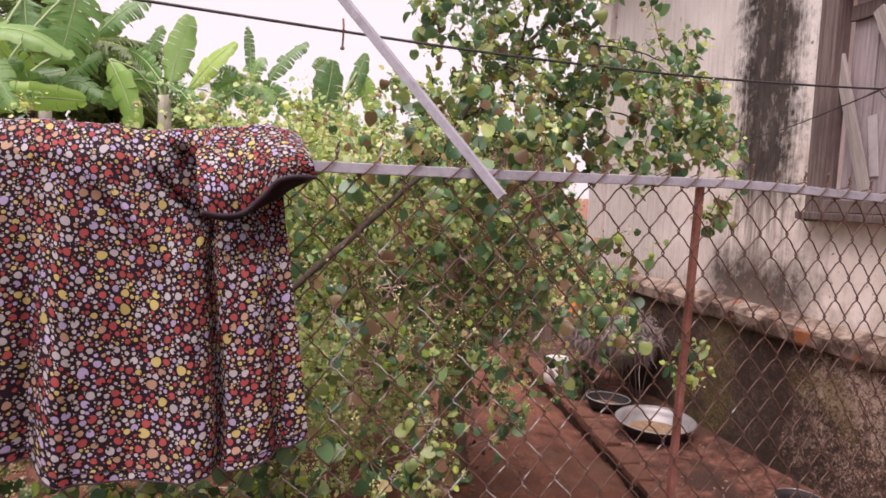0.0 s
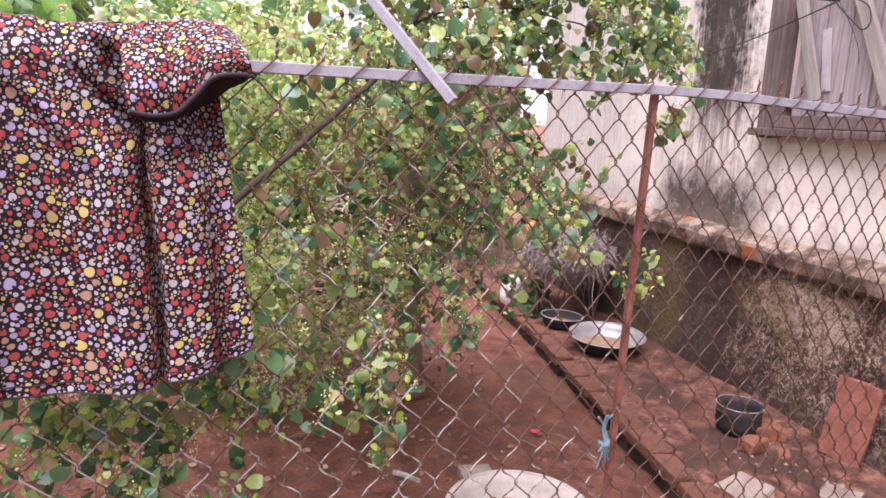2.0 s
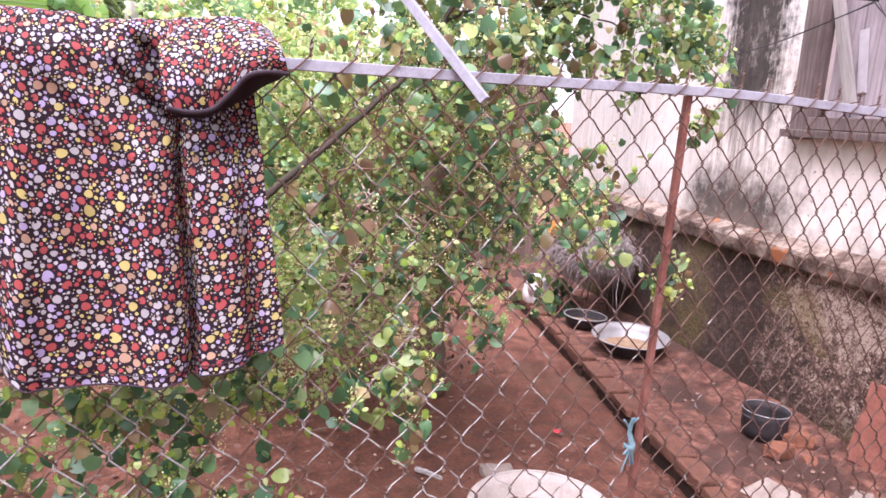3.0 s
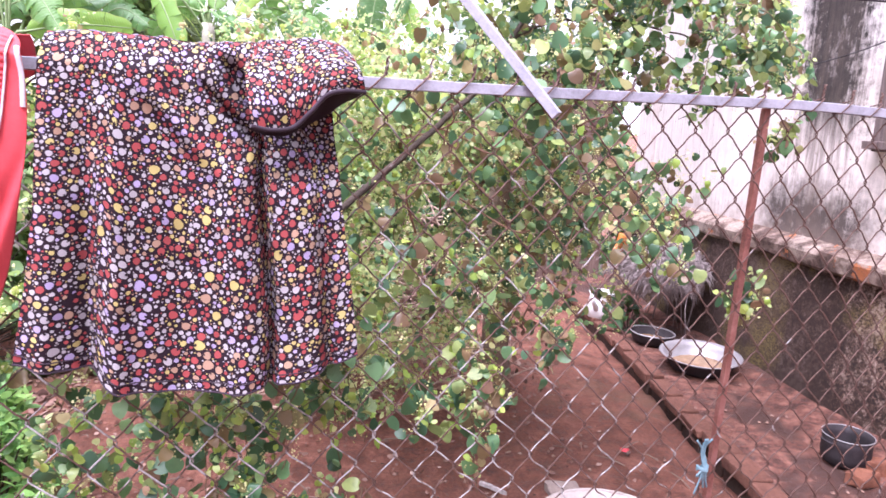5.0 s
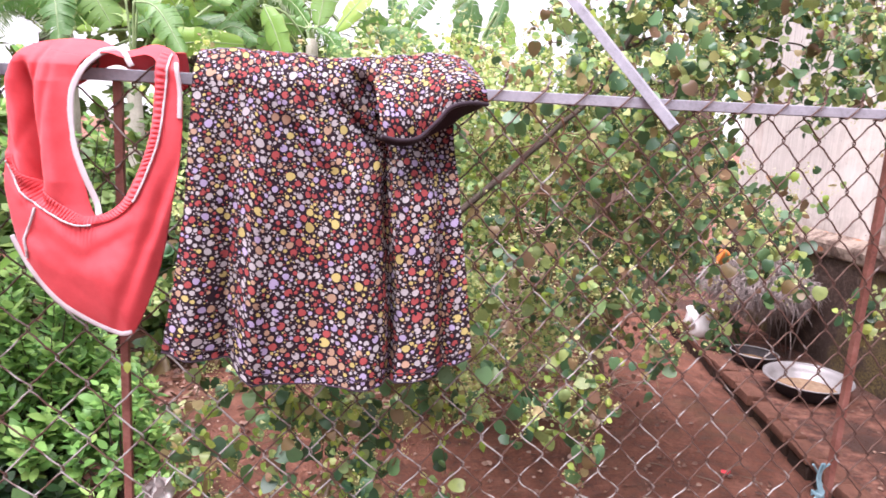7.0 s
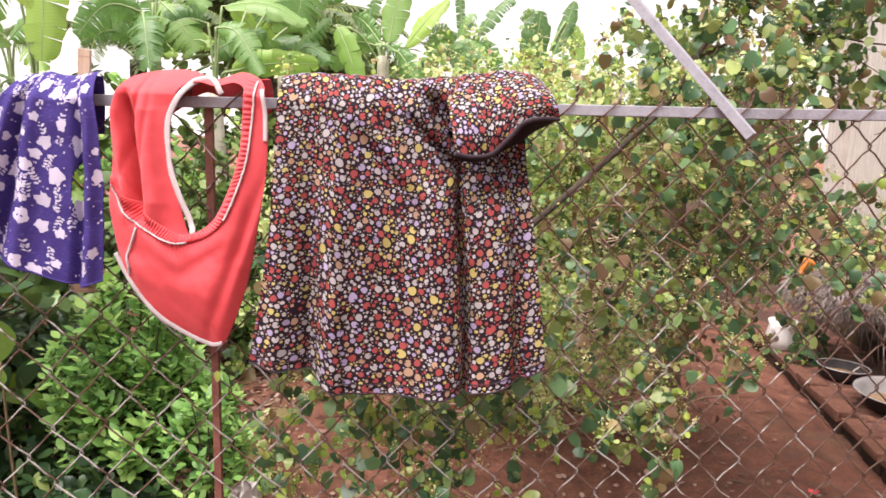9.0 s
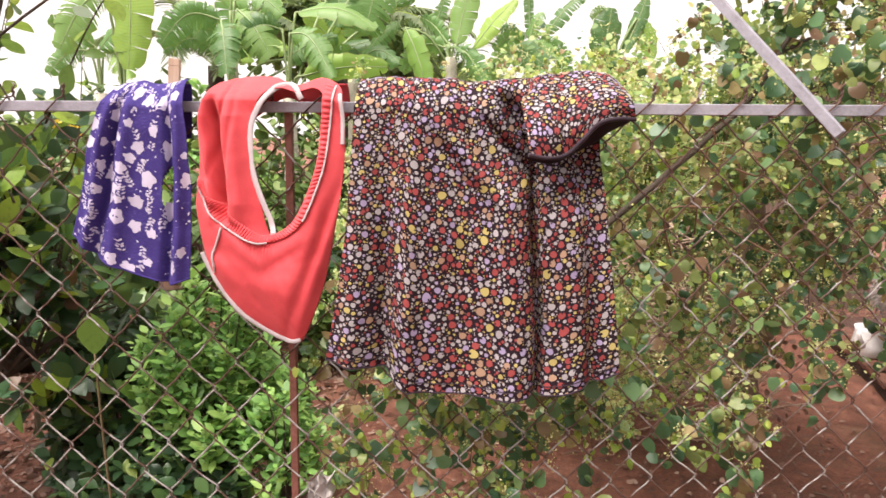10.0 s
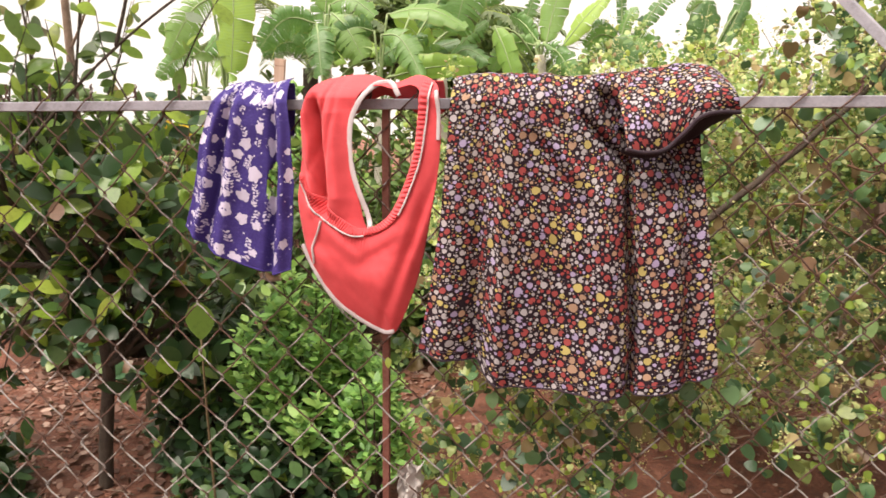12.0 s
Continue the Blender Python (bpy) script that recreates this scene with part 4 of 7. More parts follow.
def dress():
    d = thing("dress", pose(0.1, FENCE_Y, 1.45), "dark spotted cotton dress in red, white and yellow on the rail", "dress")
    inv = d.matrix_world.inverted()
    nu, nv = 170, 170
    left = [(0.80, -0.262), (0.988, -0.229), (1.127, -0.210), (1.33, -0.198), (1.50, -0.190)]
    right = [(0.80, 0.424), (0.994, 0.403), (1.148, 0.383), (1.33, 0.367), (1.50, 0.350)]
    hem = [(0.0, 0.835), (0.10, 0.822), (0.215, 0.815), (0.25, 0.785), (0.29, 0.768), (0.45, 0.757), (0.62, 0.753), (0.80, 0.772), (0.93, 0.804), (1.0, 0.826)]
    top = [(0.0, 1.480), (0.12, 1.488), (0.35, 1.484), (0.52, 1.478), (0.7, 1.488), (1.0, 1.485)]
    us, vs = np.linspace(0, 1, nu), np.linspace(0, 1, nv)

    def fold(x, z):
        """How far the cloth lies back (plus) or forward (minus)."""
        low = max(0.0, min(1.0, (1.42 - z) / 0.45))
        o = 0.0
        c = 0.226 + 0.012 * math.sin(z * 9)
        deep = min(1.0, max(0.0, (1.36 - z) / 0.15))
        o += 0.034 * deep * math.exp(-((x - c) / 0.010) ** 2)
        o -= 0.013 * deep * math.exp(-((x - c + 0.055) / 0.035) ** 2)
        o -= 0.012 * deep * math.exp(-((x - c - 0.075) / 0.045) ** 2)
        o += 0.020 * low * math.exp(-((x + 0.118 + 0.02 * (1.2 - z)) / 0.018) ** 2)
        o -= 0.018 * low * math.exp(-((x + 0.062 + 0.02 * (1.2 - z)) / 0.026) ** 2)
        o -= 0.018 * low * math.exp(-((x + 0.185 + 0.04 * (1.1 - z)) / 0.030) ** 2)
        o += 0.016 * low * math.exp(-((x - 0.06) / 0.05) ** 2)
        o += 0.022 * low * math.exp(-((x - 0.345 - 0.05 * (1.1 - z)) / 0.014) ** 2)
        # slanting drag lines below the neck and sleeve
        g = (x - 0.09) + (z - 1.40) * 0.95
        o += 0.020 * math.exp(-(g / 0.014) ** 2) * math.exp(-((z - 1.32) / 0.085) ** 2)
        g = (x - 0.015) + (z - 1.36) * 0.8
        o -= 0.014 * math.exp(-(g / 0.022) ** 2) * math.exp(-((z - 1.30) / 0.10) ** 2)
        g = (x - 0.16) + (z - 1.42) * 0.55
        o += 0.062 * math.exp(-(g / 0.024) ** 2) * math.exp(-((z - 1.390) / 0.052) ** 2)
        o += 0.006 * noise.noise((x * 9, z * 5, 3)) + 0.0025 * noise.noise((x * 26, z * 20, 6))
        o += 0.072 * math.exp(-((x - 0.30) / 0.10) ** 2 - ((z - 1.315) / 0.080) ** 2)
        return 1.5 * o

    grid = np.zeros((nu, nv, 3))
    for i, u in enumerate(us):
        zt, zb = curve_at(top, u), curve_at(hem, u)
        zt += 0.006 * noise.noise((u * 14, 0, 1))
        for j, v in enumerate(vs):
            z = zt + (zb - zt) * v
            x = curve_at(left, z) + (curve_at(right, z) - curve_at(left, z)) * u
            y = 2.055 - 0.075 * min(1, math.sqrt(v / 0.10)) - 0.045 * v + fold(x, z) * min(1, v / 0.06)
            if v > 0.02 and z > 1.36:
                y = min(y, 2.040)
            grid[i, j] = x, y, z
    sheet("dress_front", grid, DRESS, d, drop=None).matrix_parent_inverse = inv
    spots(grid, d, inv, 1)
    # the part that hangs behind the rail
    back = np.zeros((60, 40, 3))
    for i, u in enumerate(np.linspace(0, 1, 60)):
        zt = curve_at(top, u)
        for j, v in enumerate(np.linspace(0, 1, 40)):
            z = zt - v * (0.46 + 0.05 * math.sin(u * 5))
            back[i, j] = -0.188 + 0.53 * u, 2.056 + 0.055 * min(1, math.sqrt(v / 0.1)) + 0.012 * math.sin(u * 21) * v, z
    sheet("dress_back", back, DRESS, d).matrix_parent_inverse = inv
    spots(back, d, inv, 2)
    # short sleeve folded forward
    cuff = smooth_path([(0.196, 1.318), (0.235, 1.312), (0.276, 1.319), (0.310, 1.350), (0.342, 1.385), (0.378, 1.396), (0.421, 1.396)], 60)
    head = smooth_path([(0.175, 1.470), (0.215, 1.492), (0.260, 1.497), (0.303, 1.503), (0.340, 1.503), (0.372, 1.498), (0.398, 1.484)], 60)
    sg = np.zeros((60, 36, 3))
    for i in range(60):
        u = i / 59
        for j in range(36):
            v = j / 35
            x = head[i, 0] + (cuff[i, 0] - head[i, 0]) * v
            z = head[i, 1] + (cuff[i, 1] - head[i, 1]) * v
            y = 2.045 - 0.150 * math.sin(min(1, v * 1.15 + 0.02) * math.pi / 2) + 0.035 * u * v
            y += 0.035 * (1 - u) ** 6 * (1 - v) - 0.010 * math.sin(u * 7 + v * 2) * v + 0.005 * noise.noise((x * 22, z * 22, 5))
            y += 0.022 * math.exp(-((u - 0.34) / 0.035) ** 2) * (1 - v)
            sg[i, j] = x, y, z
    sheet("sleeve", sg, DRESS, d).matrix_parent_inverse = inv
    spots(sg, d, inv, 3, 0.85)
    # turned-under side of the cuff, so that the sleeve is a tube
    ug = np.zeros((60, 12, 3))
    for i in range(60):
        for j in range(12):
            v = j / 11
            p = sg[i, 35]
            # the near-black sheet sags further to fill in the deep shadow below the cuff
            ug[i, j] = p[0] - 0.006 * v, p[1] + 0.006 + 0.075 * v, p[2] - 0.020 * v * math.sin(math.pi * (0.12 + 0.80 * i / 59)) ** 0.7 - 0.032 * v * math.exp(-((i / 59 - 0.70) / 0.20) ** 2)
    sheet("sleeve_lining", ug, DRESS, d).matrix_parent_inverse = inv
    edge = sg[:, 35] + np.array([0, -0.003, -0.003])
    v, f = tube(edge, 0.0048, 8)
    mesh_ob("sleeve_binding", v, f, PLUM, d, "dark plum cuff binding").matrix_parent_inverse = inv
    hemline = grid[:, -1] + np.array([0, -0.001, 0.0])
    v, f = tube(hemline, 0.0022, 6)
    mesh_ob("hem", v, f, PLUM, d, "narrow dark hem").matrix_parent_inverse = inv
    stitch = grid[:, int(nv * 0.968)] + np.array([0, -0.0022, 0])
    v, f = tube(stitch, 0.0013, 5)
    mesh_ob("hem_seam", v, f, PLUM, d).matrix_parent_inverse = inv


dress()


def red_shorts():
    d = thing("shorts", pose(-0.4, FENCE_Y, 1.45), "coral-red jersey shorts with white piping, drying on the rail", "shorts")
    inv = d.matrix_world.inverted()
    outer = smooth_path([(-0.530, 1.462), (-0.465, 1.484), (-0.400, 1.484), (-0.335, 1.463), (-0.285, 1.483), (-0.235, 1.462), (-0.219, 1.425), (-0.214, 1.328), (-0.226, 1.200), (-0.262, 1.015),
                         (-0.312, 0.880), (-0.345, 0.866), (-0.416, 0.899), (-0.475, 0.947), (-0.533, 1.031), (-0.562, 1.171), (-0.556, 1.290), (-0.551, 1.400)], 900, True)
    inner = smooth_path([(-0.408, 1.444), (-0.372, 1.456), (-0.330, 1.447), (-0.290, 1.456), (-0.264, 1.428), (-0.270, 1.327), (-0.296, 1.221), (-0.338, 1.142),
                         (-0.368, 1.122), (-0.385, 1.116), (-0.394, 1.128), (-0.402, 1.152), (-0.411, 1.191), (-0.429, 1.255), (-0.434, 1.320), (-0.426, 1.392)], 900, True)
    m = 46
    grid = np.zeros((901, m, 3))

    def depth(x, z, w, k):
        y = 1.975 - 0.05 * max(0, min(1, (1.40 - z) / 0.35)) * math.sin(math.pi * min(1, max(0.0, w * 0.8 + 0.15)))
        y += 0.075 * max(0, (z - 1.425) / 0.055) ** 1.5
        # swags sinking from the armhole towards the tip
        for cx, cz, sl, wd, am in ((-0.50, 1.16, 0.9, 0.016, 0.014), (-0.46, 1.065, 0.55, 0.022, 0.007), (-0.37, 1.045, -0.25, 0.026, 0.008), (-0.29, 1.06, -2.6, 0.034, 0.007), (-0.25, 1.12, -3.0, 0.035, -0.008), (-0.41, 0.975, 0.25, 0.035, 0.004)):
            g = (z - cz) + sl * (x - cx)
            y += am * math.exp(-(g / wd) ** 2) * math.exp(-((x - cx) / 0.07) ** 2)
        for cx, wd, am in ((-0.518, 0.011, 0.046), (-0.478, 0.022, -0.020), (-0.545, 0.012, -0.016)):
            y += am * math.exp(-((x - cx - 0.12 * (1.35 - z)) / wd) ** 2) * max(0, min(1, (z - 1.14) / 0.05)) * max(0, min(1, (1.44 - z) / 0.05))
        # sharp creases running down from the shoulder into the pocket at the seam
        for x0, z0, x1, z1, wd, am in ((-0.492, 1.455, -0.528, 1.27, 0.0055, 0.010), (-0.470, 1.44, -0.500, 1.20, 0.007, 0.006), (-0.545, 1.27, -0.492, 1.165, 0.006, 0.010),
                                       (-0.555, 1.23, -0.515, 1.150, 0.005, 0.007), (-0.300, 1.10, -0.390, 1.045, 0.012, 0.004), (-0.252, 1.20, -0.272, 1.08, 0.010, 0.005), (-0.520, 1.09, -0.450, 1.02, 0.012, 0.004)):
            ex, ez = x1 - x0, z1 - z0
            q = ex * ex + ez * ez
            a = ((x - x0) * ex + (z - z0) * ez) / q
            if -0.15 < a < 1.15:
                g = ((x - x0) * ez - (z - z0) * ex) / math.sqrt(q)
                y += am * (math.exp(-(g / wd) ** 2) - 0.5 * math.exp(-((g - 2 * wd) / (1.6 * wd)) ** 2)) * max(0.0, math.sin(math.pi * (a + 0.15) / 1.3))
        # the gathered lower panel lies over the upper one along the seam
        if x < -0.385:
            dz = z - np.interp(x, [-0.555, -0.540, -0.520, -0.476, -0.433, -0.396], [1.240, 1.210, 1.165, 1.133, 1.112, 1.106])
            y += 0.011 * max(0, min(1, dz / 0.012))
            if dz < 0.004:
                y += 0.0022 * math.sin(x * 780 + 3 * noise.noise((x * 40, 0, 0))) * math.exp(dz / 0.018)
        return y + 0.008 * noise.noise((x * 13 + z * 5, z * 4, 2)) + 0.0012 * noise.noise((x * 45 + z * 20, z * 30, 5))

    for k in range(901):
        o, n = outer[k % 900], inner[k % 900]
        for j in range(m):
            w = j / (m - 1)
            x, z = n + (o - n) * w
            grid[k, j] = x, depth(x, z, w, k), z
    sheet("front", grid, RED, d, thick=0.002).matrix_parent_inverse = inv
    bg_ = np.zeros((30, 14, 3))
    for i in range(30):
        for j in range(14):
            u, v = i / 29, j / 13
            bg_[i, j] = -0.535 + 0.31 * u, 2.058 + 0.045 * math.sqrt(v) + 0.006 * math.sin(u * 16), 1.470 - 0.012 * math.exp(-((u - 0.62) / 0.12) ** 2) - v * (0.055 + 0.03 * math.sin(u * 9))
    sheet("back", bg_, RED, d).matrix_parent_inverse = inv

    cloud = grid.reshape(-1, 3)

    def pipe(name, ctrl, r, flat=0.5, label=""):
        p = smooth_path([(x, 0, z) for x, z, _ in ctrl], 70)
        for q in p:
            q[1] = cloud[np.argmin((cloud[:, 0] - q[0]) ** 2 + (cloud[:, 2] - q[2]) ** 2), 1] - r * flat * 1.3 - 0.0015
        for _ in range(3):
            p[1:-1, 1] = (p[:-2, 1] + p[1:-1, 1] + p[2:, 1]) / 3
        trim(name, p, r, WHITE_TRIM, d, label, 70, flat).matrix_parent_inverse = inv
    pipe("leg_binding", [(-0.318, 1.430, 0), (-0.336, 1.458, 0), (-0.360, 1.464, 0), (-0.390, 1.452, 0), (-0.415, 1.413, 0), (-0.433, 1.368, 0), (-0.434, 1.299, 0), (-0.425, 1.249, 0),
                         (-0.408, 1.199, 0), (-0.390, 1.158, 0), (-0.379, 1.123, 0)], 0.0068, 0.12, "broad white leg binding")
    # ruched elastic waistband: a strip of close ribs round the opening
    inner_edge = [(-0.265, 1.469), (-0.267, 1.387), (-0.275, 1.303), (-0.294, 1.232), (-0.326, 1.163), (-0.362, 1.130), (-0.398, 1.120), (-0.421, 1.129), (-0.461, 1.155), (-0.499, 1.184), (-0.528, 1.212), (-0.545, 1.245)]
    outer_edge = [(-0.240, 1.461), (-0.245, 1.387), (-0.254, 1.303), (-0.270, 1.240), (-0.303, 1.159), (-0.346, 1.119), (-0.396, 1.104), (-0.433, 1.110), (-0.476, 1.131), (-0.520, 1.163), (-0.545, 1.203), (-0.556, 1.228)]
    ie, oe = smooth_path(inner_edge, 620), smooth_path(outer_edge, 620)
    wg = np.zeros((620, 9, 3))
    for i in range(620):
        deep = 0.30 + 0.70 * abs(i - 345) / 345 if 250 < i < 420 else 1.0
        for j in range(9):
            v = j / 8
            x, z = ie[i] + (oe[i] - ie[i]) * v
            y = cloud[np.argmin((cloud[:, 0] - x) ** 2 + (cloud[:, 2] - z) ** 2), 1] - 0.006
            wg[i, j] = x, y, z
    for _ in range(8):
        wg[1:-1, :, 1] = (wg[:-2, :, 1] + wg[1:-1, :, 1] + wg[2:, :, 1]) / 3
    for i in range(620):
        ph = i * 0.80 + 2.2 * noise.noise((i * 0.03, 0, 0))
        wg[i, :, 1] += (0.0022 * math.sin(ph)) * np.sin(np.linspace(0.25, math.pi - 0.25, 9)) - 0.004 * np.sin(np.linspace(0, math.pi, 9))
    sheet("waistband", wg, RED, d, "ruched elastic waistband").matrix_parent_inverse = inv
    edge = wg[:, -1]

    def band_pipe(name, a, b):
        p = edge[a:b:6] + np.array([0, -0.003, 0])
        trim(name, p, 0.0022, WHITE_TRIM, d, "white waistband piping", 90, 0.6).matrix_parent_inverse = inv
    band_pipe("waistband_piping", 0, 232)
    band_pipe("waistband_piping", 330, 619)
    pipe("side_piping", [(-0.226, 1.440, 0.0), (-0.219, 1.390, 0.0), (-0.219, 1.330, 0.0)], 0.005, 0.4)
    pipe("hem_band", [(-0.553, 1.075, -0.002), (-0.530, 1.026, -0.003), (-0.475, 0.945, -0.004), (-0.416, 0.897, -0.004), (-0.352, 0.866, -0.004), (-0.322, 0.872, -0.003)], 0.0055, 0.25, "white hem band")
    pipe("drawstring", [(-0.497, 1.137, 0), (-0.503, 1.115, 0), (-0.515, 1.088, 0), (-0.521, 1.070, 0), (-0.519, 1.045, 0), (-0.521, 1.030, 0)], 0.0026, 1.0, "white drawstring")


red_shorts()


def blue_top():
    d = thing("childs_top", pose(-0.7, FENCE_Y, 1.45), "small violet-blue jersey garment printed with pale flowers, drying on the rail", "garment")
    inv = d.matrix_world.inverted()
    nu, nv = 90, 100
    left = [(1.00, -0.897), (1.104, -0.872), (1.192, -0.846), (1.321, -0.824), (1.404, -0.796), (1.472, -0.754)]
    right = [(1.00, -0.590), (1.10, -0.583), (1.213, -0.579), (1.351, -0.586), (1.478, -0.602)]
    hem = [(0.0, 1.110), (0.2, 1.062), (0.42, 1.032), (0.62, 1.012), (0.85, 0.994), (1.0, 1.010)]
    top = [(0.0, 1.466), (0.25, 1.473), (0.5, 1.464), (0.8, 1.472), (1.0, 1.479)]
    grid = np.zeros((nu, nv, 3))
    for i in range(nu):
        u = i / (nu - 1)
        zt, zb = curve_at(top, u), curve_at(hem, u)
        for j in range(nv):
            v = j / (nv - 1)
            z = zt + (zb - zt) * v
            x = curve_at(left, z) + (curve_at(right, z) - curve_at(left, z)) * u
            y = 2.056 - 0.07 * min(1, math.sqrt(v / 0.13)) - 0.012 * v
            s = min(1, v * 3)
            y += s * (0.026 * math.exp(-((u - 0.24 + 0.05 * v) / 0.045) ** 2) - 0.018 * math.exp(-((u - 0.14) / 0.06) ** 2)
                      - 0.016 * math.exp(-((u - 0.36) / 0.07) ** 2) + 0.024 * math.exp(-((u - 0.80) / 0.035) ** 2) - 0.016 * math.exp(-((u - 0.90) / 0.05) ** 2))
            y += 0.004 * noise.noise((x * 25, z * 18, 4))
            grid[i, j] = x, y, z
    hole = lambda p: ((p[0] + 0.634 - 0.15 * (p[2] - 1.23)) / 0.016) ** 2 + ((p[2] - 1.228) / 0.050) ** 2 < 1
    sheet("front", grid, BLUE, d, drop=hole).matrix_parent_inverse = inv
    flowers_and_sprigs(grid, d, inv, 5, lambda u, v: 0.70 < u < 0.90 and 0.40 < v < 0.66)
    bg_ = np.zeros((40, 24, 3))
    for i in range(40):
        for j in range(24):
            u, v = i / 39, j / 23
            bg_[i, j] = -0.762 + 0.155 * u - 0.02 * v, 2.058 + 0.04 * math.sqrt(v) + 0.005 * math.sin(u * 14), 1.466 - v * 0.13
    sheet("back", bg_, BLUE, d).matrix_parent_inverse = inv
    trim("hem", grid[:, -1], 0.0028, BLUE, d, n=nu).matrix_parent_inverse = inv


blue_top()


def peg():
    d = thing("clothes_peg", pose(-0.640, FENCE_Y - 0.012, 1.462, 0, 4, 12), "pale wooden clothes peg gripping the blue garment", "peg")
    for s in (-1, 1):
        bm = bmesh.new()
        box(bm, -0.0125, 0.0125, 0.001 if s > 0 else -0.008, 0.008 if s > 0 else -0.001, 0.0, 0.062, 0.0015)
        for v in bm.verts:
            v.co.y += s * 0.004 * max(0, (v.co.z - 0.045)) / 0.03
        part("jaw", bm, WOOD_PEG, d)
    v, f = tube([(-0.011, -0.009, 0.045), (0.011, -0.009, 0.045), (0.011, 0.009, 0.045), (-0.011, 0.009, 0.045)], 0.001, 5, True)
    mesh_ob("spring", v, f, WIRE, d, "rusty wire spring")


peg()


# ---- plants ----
ROUND = [(0.0, 0.05, 0.0), (-0.05, 0.24, 0.06), (0.07, 0.39, 0.13), (0.24, 0.46, 0.17), (0.44, 0.46, 0.15), (0.63, 0.41, 0.09), (0.80, 0.29, 0.0), (0.92, 0.15, -0.08), (1.01, 0.0, -0.16)]


def sprays(starts, steps, length, droop, spread, seed, aim=None):
    """Thin stems that set off from starts and sag; gives the stem points."""
    r = np.random.RandomState(seed)
    out = []
    for k, s in enumerate(starts):
        d = r.normal(size=3) * spread + (aim if aim is not None else np.zeros(3))
        d /= np.linalg.norm(d) + 1e-9
        p = np.array(s, float)
        pts = [p.copy()]
        step = length * r.uniform(0.6, 1.4) / steps
        for _ in range(steps):
            d = d + r.normal(size=3) * 0.22 + np.array([0, 0, -droop])
            d /= np.linalg.norm(d)
            p = p + d * step
            pts.append(p.copy())
        out.append(np.array(pts))
    return out


def along(stems, per, jitter, seed):
    """Leaf places along stems."""
    r = np.random.RandomState(seed)
    pos = []
    for p in stems:
        t = r.uniform(0.1, 1, per) * (len(p) - 1)
        i = np.minimum(t.astype(int), len(p) - 2)
        pos.append(p[i] + (p[i + 1] - p[i]) * (t - i)[:, None] + r.normal(size=(per, 3)) * jitter)
    return np.concatenate(pos)


